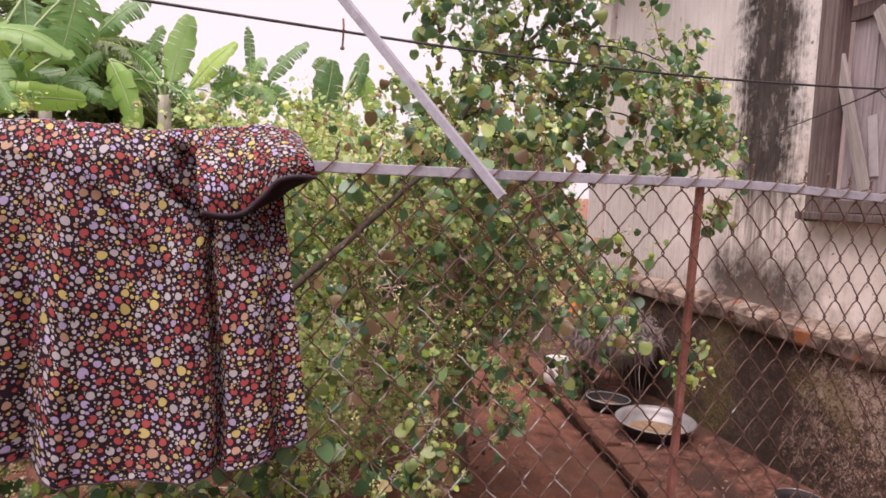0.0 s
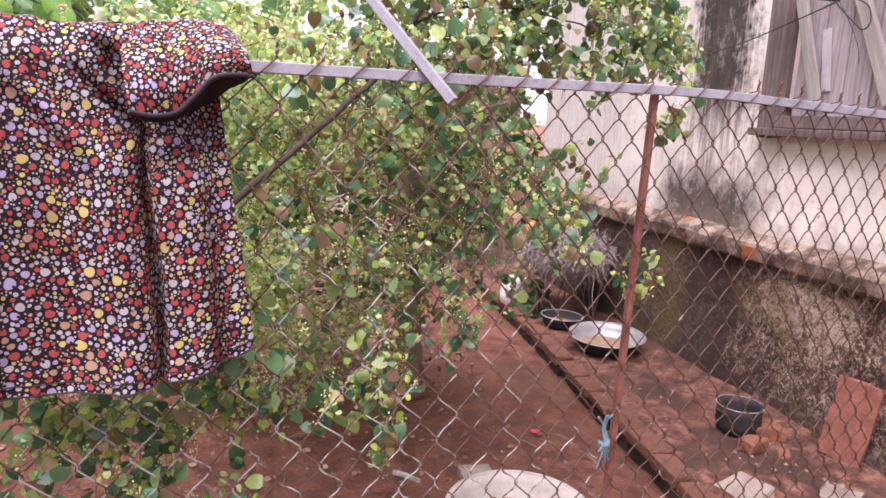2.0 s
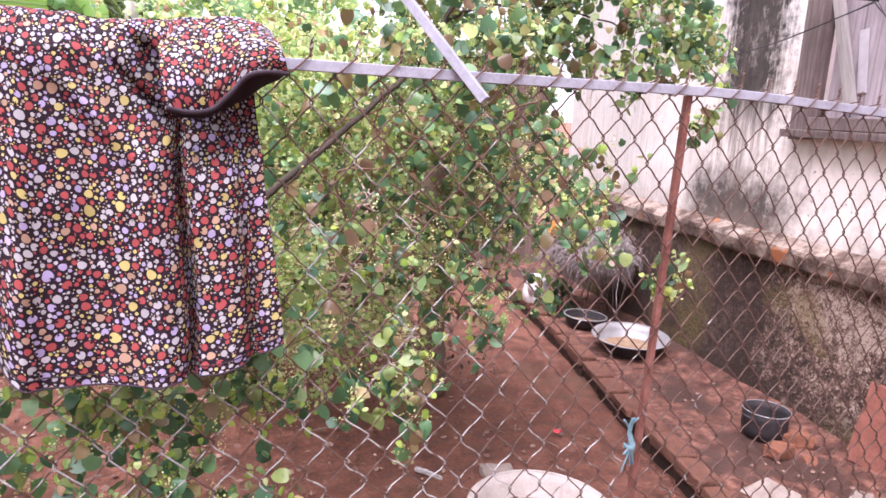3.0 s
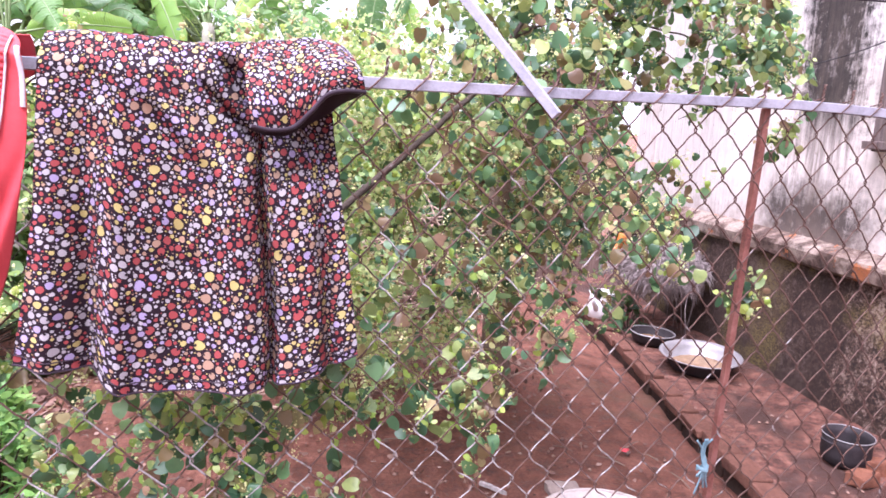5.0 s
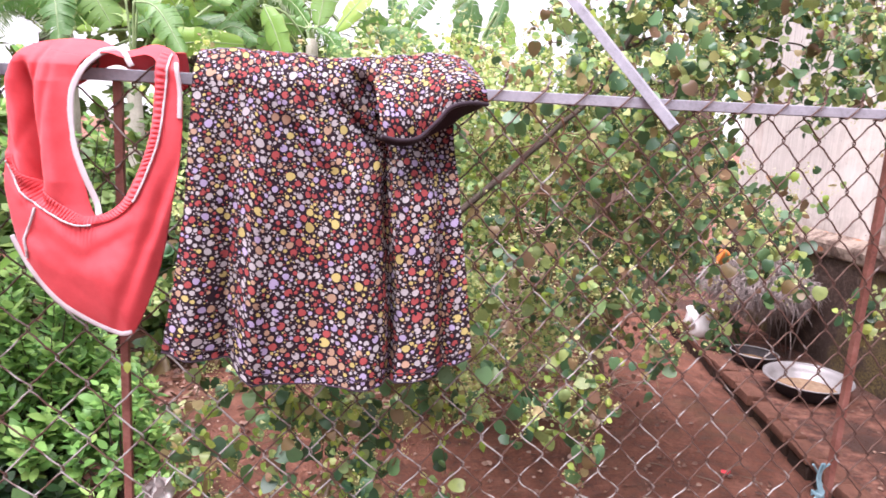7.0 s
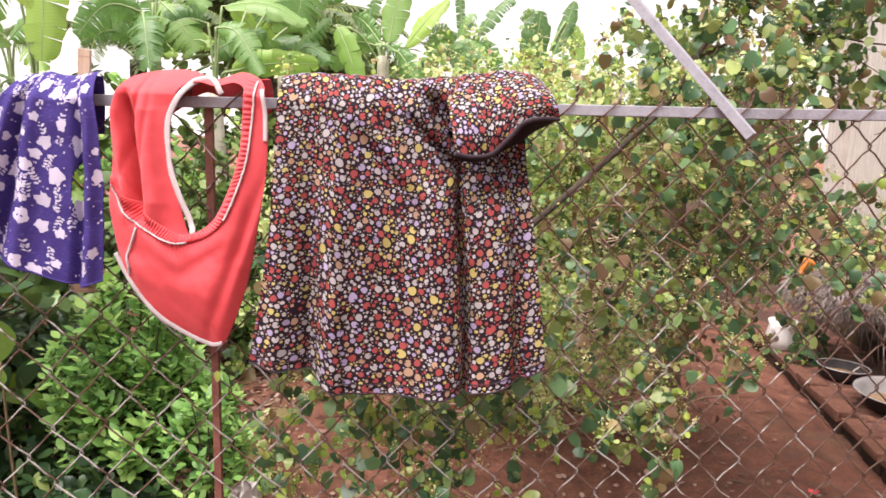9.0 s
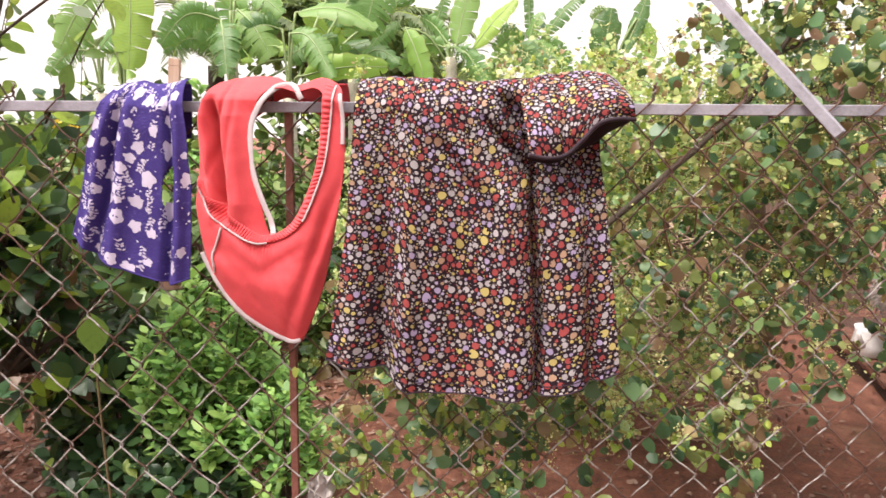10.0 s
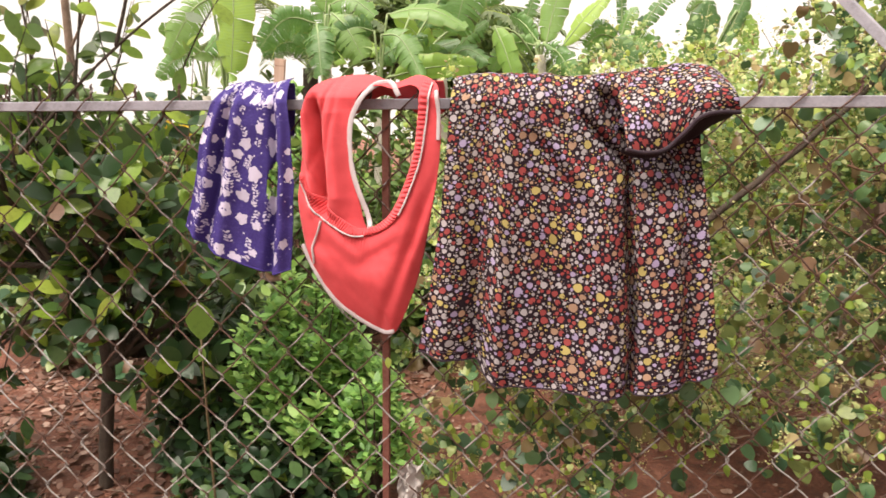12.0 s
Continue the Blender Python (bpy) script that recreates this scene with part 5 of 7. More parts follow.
def vine():
    r = np.random.RandomState(11)
    # hanging curtain behind the fence
    def inside(p):
        x, y, z = p
        back = (y - 2.8) * 0.42
        right = np.interp(z, [0.3, 0.5, 0.62, 0.75, 0.88, 0.95, 1.01, 1.08, 1.14, 1.25, 1.5], [0.88, 1.08, 1.26, 1.33, 1.38, 1.45, 1.70, 1.74, 1.62, 1.50, 1.50]) + back * 1.2
        low = np.interp(x, [-0.3, 0.4, 0.75, 1.1, 1.8], [0.64, 0.68, 0.72, 0.72, 0.80]) - 0.16 * (y - 2.3)
        high = np.interp(x, [-0.4, 0.4, 0.9, 2.0], [1.46, 1.53, 1.62, 1.66]) + 0.05 * (y - 2.5)
        n1 = noise.noise((x * 2.6, y * 2.6, z * 2.6))
        return 0.25 < x < right + 0.12 * n1 and low + 0.16 * n1 < z < high + 0.10 * n1 and n1 > -0.14 + 0.16 * (z < 0.85) and noise.noise((x * 5, y * 5, z * 5 + 2)) > -0.08
    starts = []
    while len(starts) < 270:
        p = (r.uniform(0.2, 2.4), 2.30 + 1.15 * r.uniform() ** 1.6, r.uniform(0.4, 1.8))
        if inside(p) and (p[0] > 0.95 or r.uniform() < 0.25):
            starts.append(p)
    curtain = sprays(starts, 7, 0.26, 0.16, 1.0, 1)
    # airy crown over the rail, in front of the house wall
    crown_starts = []
    while len(crown_starts) < 255:
        x, y, z = r.uniform(0.75, 2.35), r.uniform(2.45, 3.2), r.uniform(1.5, 2.65)
        k = 1 + (y - 2.8) * 0.42
        a, h = x / k, 1.35 + (z - 1.35) / k
        zone = (0.90 < a < 1.62 and 1.86 < h < 2.6) or (1.25 < a < 2.02 and 1.80 < h < 2.02 and h < 2.06 - 0.02) or (1.40 < a < 2.20 and 1.56 < h < 1.82) or (0.8 < a < 1.5 and 1.5 < h < 1.85 and r.uniform() < 0.40)
        if zone and noise.noise((x * 3.1, y * 3.1, z * 3.1 + 9)) > -0.22:
            crown_starts.append((x, y, z))
    crown = sprays(crown_starts, 7, 0.20, 0.20, 0.9, 2, np.array([0.25, 0, 0.1]))
    # runners on and just behind the wires, low down
    fs = []
    while len(fs) < 90:
        x = r.uniform(-0.40, 0.85)
        z = r.uniform(0.18, 0.74) if x < 0.35 else r.uniform(0.50, 0.76)
        if x > 0.62 and (z < 0.62 or r.uniform() < 0.5) and r.uniform() < 0.82:
            continue
        if x < -0.05 and r.uniform() < 0.55:
            continue
        if noise.noise((x * 2.4, 0, z * 3 + 4)) > -0.12:
            fs.append((x, FENCE_Y + r.uniform(0.0, 0.16), z))
    for _ in range(26):
        fs.append((r.uniform(0.10, 0.84), FENCE_Y + r.uniform(0.03, 0.3), r.uniform(0.58, 0.95)))
    low = sprays(fs, 7, 0.22, 0.10, 1.0, 3, np.array([0.1, 0, 0.0]))
    low += sprays([(1.60, FENCE_Y + 0.03, 1.40), (1.62, FENCE_Y + 0.02, 1.38)], 7, 0.15, 0.1, 0.25, 31, np.array([0, 0, -1.0]))
    low += sprays([(1.555, FENCE_Y + 0.02, 0.80), (1.57, FENCE_Y, 0.84), (1.56, FENCE_Y + 0.02, 0.90)], 7, 0.12, 0.0, 0.35, 32, np.array([0.15, 0, 1.0]))
    for p in low:
        p[:, 1] = np.maximum(p[:, 1], FENCE_Y + 0.03)
    # top of the hedge behind the washing
    hs = []
    while len(hs) < 200:
        p = (r.uniform(-0.5, 1.3), r.uniform(2.6, 3.7), r.uniform(0.72, 1.50))
        if noise.noise((p[0] * 4.2, p[1] * 4.2, p[2] * 4.2 + 7)) > 0.06 and (p[0] < 0.7 or p[2] > 1.15):
            hs.append(p)
    hs += [(r.uniform(0.15, 1.25), r.uniform(2.5, 3.5), r.uniform(1.32, 1.60)) for _ in range(130)]
    hs += [(r.uniform(0.2, 1.0), r.uniform(2.40, 3.1), r.uniform(0.80, 1.48)) for _ in range(75)]
    while len(hs) < 475:
        p = (r.uniform(0.15, 1.35), r.uniform(2.8, 3.9), r.uniform(1.46, 1.60 if r.uniform() < 0.6 else 1.68))
        if noise.noise((p[0] * 2.7, p[1], p[2] * 2.7 + 3)) > 0.02:
            hs.append(p)
    # low growth on the ground behind
    hs += [(r.uniform(0.40, 1.20), r.uniform(3.2, 4.1), r.uniform(0.12, 0.70)) for _ in range(110)]
    hedge = sprays(hs, 6, 0.22, 0.10, 1.0, 4)

    def leaf_set(stems, per, size, seed, front=-0.95):
        pos = along(stems, per, 0.018, seed)
        n = len(pos)
        return pos, rand_dirs(n, -0.9, 0.75), rand_dirs(n, 0.95, 0.85) + np.array([0.0, front, 0.0]), r.uniform(size[0], size[1], n)

    def sprigs(stems, knots, per, size, spread, seed):
        c = np.repeat(along(stems, knots, 0.012, seed), per, 0)
        n = len(c)
        off = r.normal(size=(n, 3)) * spread
        return c + off, rand_dirs(n, 0.1, 0.8) + off / spread * 0.5, rand_dirs(n, 1.0, 0.7) + np.array([0.0, -0.9, 0.0]), r.uniform(size[0], size[1], n)

    v = thing("climbing_vine", pose(1.2, 2.6, 0), "dense green climbing vine with round leaves and pale flower sprays", "vine", kind="stuff")
    inv = v.matrix_world.inverted()

    def foliage(name, sets, material):
        pos, tip, nor, size = [np.concatenate([q[i] for q in sets]) for i in range(4)]
        leaves(name, pos, tip, nor, size, ROUND, material, v).matrix_parent_inverse = inv
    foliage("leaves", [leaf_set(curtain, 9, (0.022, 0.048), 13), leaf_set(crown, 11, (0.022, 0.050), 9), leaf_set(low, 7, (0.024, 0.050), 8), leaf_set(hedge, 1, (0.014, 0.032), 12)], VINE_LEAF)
    foliage("small_leaves", [sprigs(curtain, 1, 7, (0.010, 0.023), 0.019, 14), sprigs(hedge, 3, 8, (0.009, 0.024), 0.019, 15), leaf_set(hedge, 3, (0.010, 0.026), 18), sprigs(crown, 1, 7, (0.011, 0.024), 0.018, 16), sprigs(low, 1, 8, (0.010, 0.022), 0.016, 17)], HEDGE_LEAF)
    foliage("young_leaves", [leaf_set(curtain, 1, (0.012, 0.028), 91), leaf_set(hedge, 4, (0.010, 0.024), 92), leaf_set(crown, 2, (0.014, 0.030), 94), leaf_set(low, 4, (0.014, 0.030), 98)], VINE_YOUNG)
    foliage("withered_leaves", [leaf_set(curtain, 2, (0.018, 0.034), 21), leaf_set(hedge, 1, (0.014, 0.030), 22), leaf_set(low, 1, (0.020, 0.040), 24)], OLIVE_LEAF)
    # flower sprays: knots of tiny specks
    knots = np.concatenate([along(curtain + hedge, 3, 0.02, 93), along(low, 2, 0.015, 95), along(crown, 2, 0.02, 96)])
    specks = np.repeat(knots, 20, 0) + r.normal(size=(len(knots) * 20, 3)) * np.array([0.010, 0.010, 0.014])
    n = len(specks)
    leaves("flowers", specks, rand_dirs(n), rand_dirs(n) + np.array([0, -0.5, 0.5]), r.uniform(0.0032, 0.0068, n), SPECK, FLOWER, v).matrix_parent_inverse = inv
    vv, ff = join([tube(p, np.linspace(0.0020, 0.0010, len(p)), 4) for p in curtain[::3] + crown + low + hedge[::6]])
    mesh_ob("stem", vv, ff, VINE_STEM, v).matrix_parent_inverse = inv
    # bare brown runners that cross the curtain
    rr = []
    for _ in range(520):
        a = np.array([r.uniform(0.5, 1.9), r.uniform(2.36, 3.2), r.uniform(0.6, 1.45)])
        b = a + np.array([r.uniform(-0.35, 0.4), r.uniform(-0.2, 0.3), r.uniform(-0.3, 0.35)])
        if not (inside(a) and inside(b) and b[2] < 1.5):
            continue
        m = (a + b) / 2 + r.normal(size=3) * 0.07
        rr.append(tube(smooth_path([a, m, b], 10), np.linspace(0.0036, 0.0016, 10), 5))
    vv, ff = join(rr)
    mesh_ob("runners", vv, ff, RUNNER, v).matrix_parent_inverse = inv
    return v


vine()


def support_branches():
    """The dead leaning branch that carries the vine's crown."""
    b = thing("leaning_branch", pose(0.45, 2.3, 1.1), "bare brown branch leaning up through the vine", "branch")
    inv = b.matrix_world.inverted()
    for name, pts, r0, r1 in (("limb", [(0.36, 2.28, 1.05), (0.514, 2.35, 1.175), (0.702, 2.45, 1.322), (0.912, 2.60, 1.491), (1.038, 2.69, 1.666), (1.224, 2.80, 1.855), (1.483, 2.95, 2.102), (1.62, 3.0, 2.4)], 0.0105, 0.006),
                              ("twig", [(0.979, 2.66, 1.60), (1.146, 2.75, 1.691), (1.312, 2.80, 1.72), (1.55, 2.85, 1.74), (1.85, 2.9, 1.70)], 0.006, 0.003),
                              ("twig", [(1.15, 2.77, 1.79), (1.35, 2.85, 1.93), (1.7, 2.9, 1.98), (2.0, 2.95, 1.96)], 0.005, 0.0025),
                              ("twig", [(1.30, 2.85, 1.93), (1.28, 2.8, 2.15), (1.20, 2.8, 2.45)], 0.006, 0.003)):
        p = smooth_path(pts, 40)
        p += np.array([[0.008 * noise.noise((q[0] * 12, q[2] * 12, k)) for k in range(3)] for q in p])
        v, f = tube(p, np.linspace(r0, r1, 40), 8)
        mesh_ob(name, v, f, BARK, b).matrix_parent_inverse = inv
    s = thing("dead_stump", pose(1.33, 3.6, -0.08), "grey-brown dead tree stump among the vine leaves", "stump")
    p = smooth_path([(0.05, 0, 0), (0.02, 0.0, 0.5), (0.0, 0.0, 0.95), (0.01, 0, 1.36)], 24)
    v, f = tube(p, np.linspace(0.075, 0.04, 24) + np.array([0.012 * noise.noise((k * 0.7, 1, 2)) for k in range(24)]), 12)
    mesh_ob("trunk", v, f, STICK, s)
    v, f = tube(smooth_path([(0.01, 0, 0.85), (0.10, 0.02, 1.02), (0.22, 0.03, 1.25)], 12), np.linspace(0.028, 0.014, 12), 8)
    mesh_ob("limb", v, f, STICK, s)


support_branches()


def dead_vine_heap():
    """Tangle of dead brown stems lying under the vine."""
    r = np.random.RandomState(23)
    pieces = []
    for _ in range(520):
        x, y = r.uniform(0.3, 1.50), r.uniform(3.5, 4.6)
        z = r.uniform(0.0, 0.95) * math.exp(-((x - 1.2) / 0.8) ** 2) - 0.05
        a = np.array([x, y, max(z, -0.06)])
        d = r.normal(size=3) * np.array([1, 0.6, 0.5])
        d /= np.linalg.norm(d)
        L = r.uniform(0.12, 0.4)
        b = a + d * L
        b[2] = max(b[2], -0.06)
        pieces.append(tube([a, (a + b) / 2 + r.normal(size=3) * 0.03, b], [0.0055, 0.0045, 0.0025], 5))
    v, f = join(pieces)
    tagged(mesh_ob("dead_stems", v, f, DRY_STEM), "tangle of dead brown stems lying under the vine", "dead stems", kind="stuff")
    n = 1300
    p = np.stack([r.uniform(0.3, 1.7, n), r.uniform(3.4, 4.6, n), r.uniform(-0.05, 0.9, n)], 1)
    p[:, 2] *= np.exp(-((p[:, 0] - 1.2) / 0.8) ** 2)
    ob = leaves("dead_leaves", p, rand_dirs(n, -0.3), rand_dirs(n, 0.6) + np.array([0, -0.6, 0]), r.uniform(0.02, 0.042, n), OVATE, DRY_LEAF, None, 1.2)
    tagged(ob, "withered brown leaves caught under the vine", "dead leaves", kind="stuff")


dead_vine_heap()


def whorl_leaves(points, dirs, per, size, seed, open_angle=0.9):
    """Rosettes of leaves at shoot tips."""
    r = np.random.RandomState(seed)
    pos, tip, nor, sz = [], [], [], []
    for p, d in zip(points, dirs):
        d = d / (np.linalg.norm(d) + 1e-9)
        a = np.cross(d, [0.3, 0.5, 0.8])
        a /= np.linalg.norm(a)
        b = np.cross(d, a)
        for k in range(per):
            t = 2.4 * k + r.uniform(-0.4, 0.4)
            o = open_angle * r.uniform(0.6, 1.3)
            u = math.cos(o) * d + math.sin(o) * (math.cos(t) * a + math.sin(t) * b)
            pos.append(np.array(p) - d * 0.012 * k)
            tip.append(u)
            nor.append(d + r.normal(size=3) * 0.25)
            sz.append(r.uniform(*size))
    return np.array(pos), np.array(tip), np.array(nor), np.array(sz)


def grow(root, dirs, levels, seed, lengths, radii, bend=0.25, up=0.05):
    """A branching limb system: tubes and the shoot tips."""
    r = np.random.RandomState(seed)
    tubes, tips = [], []
    front = [(np.array(root, float), np.array(d, float)) for d in dirs]
    for lv in range(levels):
        nxt = []
        for p, d in front:
            d = d / np.linalg.norm(d)
            pts, q = [p], p.copy()
            L = lengths[lv] * r.uniform(0.7, 1.25)
            dd = d.copy()
            for _ in range(6):
                dd = dd + r.normal(size=3) * bend * 0.4 + np.array([0, 0, up])
                dd /= np.linalg.norm(dd)
                q = q + dd * L / 6
                pts.append(q.copy())
            tubes.append(tube(pts, np.linspace(radii[lv], radii[lv] * 0.6, 7), 6))
            kids = 3 if lv < levels - 1 else 0
            for k in range(kids):
                at = pts[r.randint(3, 7)]
                e = dd + r.normal(size=3) * 0.75
                nxt.append((at, e))
            if lv >= levels - 2:
                tips.append((pts[-1], dd))
                if lv == levels - 1:
                    tips.append((pts[3], dd + r.normal(size=3) * 0.8))
        front = nxt
    return tubes, tips


def shrub_tree():
    """The dark glossy-leaved small tree beside the fence."""
    t = thing("small_tree", pose(-1.75, 2.68, -0.08), "small dark tree with large glossy leaves behind the fence", "tree")
    trunk = smooth_path([(0.03, 0, -0.02), (0.045, 0, 0.2), (0.07, 0.0, 0.4), (0.08, 0.0, 0.52), (0.03, 0.02, 0.66), (-0.12, 0.02, 0.9)], 22)
    tubes = [tube(trunk, np.linspace(0.030, 0.020, 22), 10)]
    tips = []
    for i, (root, ds, ln) in enumerate((((-0.12, 0.02, 0.9), [(-0.9, -0.1, 0.5), (-0.4, 0.2, 0.9), (-0.7, -0.3, 0.15), (0.1, -0.1, 0.9), (-0.2, -0.35, 0.7), (-0.6, 0.4, 0.6)], (0.42, 0.3, 0.2)),
                                        ((0.08, 0.0, 0.52), [(0.8, 0.0, 0.55), (0.6, 0.3, 0.3), (0.4, -0.2, 0.9), (0.7, -0.25, 0.35)], (0.32, 0.24, 0.18)),
                                        ((-0.02, 0.02, 0.72), [(0.5, 0.1, 0.8), (0.35, 0.3, 0.9), (-0.9, 0.2, -0.1), (0.25, -0.2, 0.8)], (0.38, 0.28, 0.2)))):
        a, b = grow(root, ds, 3, 30 + i, ln, (0.014, 0.008, 0.004))
        tubes += a
        tips += b
    v, f = join(tubes)
    mesh_ob("trunk", v, f, BARK, t, "dark slender trunk and limbs")
    pick = random.Random(2)
    tips = [q for q in tips if pick.random() < np.interp(q[0][2], [0.7, 1.25, 1.6], [0.95, 0.75, 0.35])]
    pos, tip, nor, sz = whorl_leaves([p for p, _ in tips], [d + np.array([0, -0.25, 0.2]) for _, d in tips], 6, (0.07, 0.125), 5, 1.0)
    leaves("crown", pos, tip, nor + np.array([0, -0.3, 0.3]), sz, OVATE, SHRUB_LEAF, t, 1.02)
    rt = np.random.RandomState(77)
    q = np.stack([rt.uniform(-0.75, 0.85, 85), rt.uniform(-0.25, 0.5, 85), rt.uniform(0.95, 1.50, 85)], 1)
    pos, tip, nor, sz = whorl_leaves(q, rand_dirs(len(q), 0.7), 4, (0.085, 0.145), 9, 1.1)
    leaves("middle_leaves", pos, tip, nor + np.array([0, -0.5, 0.2]), sz, OVATE, SHRUB_LEAF, t, 1.05)
    # bare twigs reaching over the rail against the sky
    pieces = []
    for pts in ([(-0.05, -0.25, 1.3), (0.25, -0.2, 1.62), (0.6, -0.2, 1.86), (0.95, -0.15, 2.05)], [(0.35, -0.2, 1.70), (0.42, -0.2, 1.95), (0.40, -0.2, 2.2)],
                [(0.62, -0.2, 1.87), (0.85, -0.2, 1.86), (1.05, -0.2, 1.95)], [(-0.2, 0.0, 1.2), (-0.15, 0.0, 1.7), (-0.25, 0, 2.3)], [(-0.1, 0.1, 1.3), (-0.02, 0.1, 1.8), (0.05, 0.1, 2.3)]):
        p = smooth_path(pts, 16)
        pieces.append(tube(p, np.linspace(0.007, 0.0025, 16), 6))
    v, f = join(pieces)
    mesh_ob("twig", v, f, BARK, t)
    q = []
    for _ in range(22):
        a = np.array([rt.uniform(-0.85, 0.45), rt.uniform(-0.3, 0.25), rt.uniform(1.15, 1.55)])
        b = a + np.array([rt.uniform(-0.25, 0.3), rt.uniform(-0.1, 0.1), rt.uniform(0.35, 0.75)])
        p = smooth_path([a, (a + b) / 2 + rt.normal(size=3) * 0.07, b], 14)
        v, f = tube(p, np.linspace(0.0045, 0.0015, 14), 5)
        mesh_ob("shoot", v, f, BARK, t)
        q += [p[k] for k in rt.choice(np.arange(2, 14), 9, False)]
    n = len(q)
    leaves("upper_leaves", np.array(q), rand_dirs(n, 0.35), rand_dirs(n, 0.6) + np.array([0, -0.3, 0]), rt.uniform(0.06, 0.115, n), OVATE, SHOOT_LEAF, t, 1.02)


shrub_tree()


def bush(name, centre, size, n, material, leaf, rows, seed, label, category="bush", per=6, stems=True, flat=0.0, kind=""):
    """A low leafy bush: shoots fan out from the base, each with a rosette of leaves at its tip and some below."""
    r = np.random.RandomState(seed)
    b = thing(name, pose(*centre), label, category, kind=kind)
    d = r.normal(size=(n, 3))
    d[:, 2] = np.abs(d[:, 2]) * 0.9 + flat
    d /= np.linalg.norm(d, axis=1)[:, None]
    rad = r.uniform(0.45, 1.0, n) ** 0.6
    rad *= np.array([1 + 0.30 * noise.noise(Vector(v * 2.1) + Vector((seed, 0, 0))) for v in d])
    pts = d * rad[:, None] * np.array(size)
    if material is BUSH_LEAF:
        pts = pts[pts[:, 2] > 0.36 * size[2]]
        d = pts / np.linalg.norm(pts, axis=1)[:, None]
    if stems:
        pieces = [tube(smooth_path([(p[0] * 0.1, p[1] * 0.1, 0), (p[0] * 0.45, p[1] * 0.45, p[2] * 0.6), p], 6), np.linspace(0.006, 0.002, 6), 4) for p in pts[::3]]
        v, f = join(pieces)
        mesh_ob("stem", v, f, BARK, b)
    pos, tip, nor, sz = whorl_leaves(pts, d * 0.6 + np.array([0, -0.1, 0.55]), per, leaf, seed + 1, 1.05)
    leaves("foliage", pos, tip, nor, sz, rows, material, b, 1.7 if material is BUSH_LEAF and rows is LANCE else 1.1)
    return b


bush("green_bush", (-0.88, 2.86, -0.06), (0.40, 0.34, 0.86), 560, BUSH_LEAF, (0.034, 0.068), LANCE, 40, "bright green leafy bush growing behind the fence", per=10, flat=0.25)
bush("green_bush", (-0.58, 2.66, -0.06), (0.22, 0.20, 0.55), 130, BUSH_LEAF, (0.03, 0.06), LANCE, 41, "bright green leafy bush beside the iron post", per=8, flat=0.2)
# these bushes take leaf tones already darkened for the shade they stand in
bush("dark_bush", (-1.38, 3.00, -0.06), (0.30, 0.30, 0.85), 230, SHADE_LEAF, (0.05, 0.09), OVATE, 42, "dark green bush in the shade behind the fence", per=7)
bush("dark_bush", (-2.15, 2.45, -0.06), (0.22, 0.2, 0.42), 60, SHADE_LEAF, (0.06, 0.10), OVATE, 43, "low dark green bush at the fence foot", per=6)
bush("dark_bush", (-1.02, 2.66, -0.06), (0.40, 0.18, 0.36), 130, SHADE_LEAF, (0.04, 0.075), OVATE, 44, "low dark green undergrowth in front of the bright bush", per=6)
bush("weed", (2.66, 4.52, -0.01), (0.14, 0.10, 0.30), 16, SHADE_LEAF, (0.05, 0.085), OVATE, 45, "green weeds sprouting on the walkway behind the pan", "weed", per=5)
for k, (x, y, sx, sy, sz) in enumerate(((-2.6, 4.2, 0.8, 0.6, 1.65), (-1.4, 4.6, 0.8, 0.6, 1.55), (-0.3, 4.7, 0.8, 0.6, 1.4), (0.6, 5.2, 0.8, 0.6, 1.5), (1.6, 5.8, 0.7, 0.6, 1.55), (2.3, 6.7, 0.7, 0.6, 1.7), (3.5, 6.9, 0.7, 0.6, 1.8), (-3.6, 4.8, 0.9, 0.7, 1.95), (-4.6, 5.6, 0.9, 0.7, 1.6), (-5.6, 6.4, 1.0, 0.8, 1.7), (-3.4, 5.9, 0.8, 0.6, 1.6), (-4.4, 7.0, 1.0, 0.7, 1.7))):
    bush("hedge_bush", (x, y, -0.08), (sx, sy, sz), 300, FAR_LEAF if k % 2 else VINE_LEAF, (0.05, 0.09), ROUND, 50 + k, "rambling green hedge bush in the garden", per=6)
for k, (x, y, sx, sy, sz) in enumerate(((-6.5, 8.2, 1.6, 1.0, 1.9), (-4.2, 9.3, 1.6, 1.0, 2.1), (-1.8, 9.6, 1.7, 1.0, 2.3), (0.6, 10.0, 1.6, 1.0, 2.2), (2.9, 9.6, 1.5, 1.0, 1.8), (-9.0, 8.5, 1.8, 1.2, 2.0))):
    bush("far_bush", (x, y, -0.08), (sx, sy, sz), 330, FAR_LEAF, (0.11, 0.2), OVATE, 60 + k, "dense green thicket behind the garden", per=6)


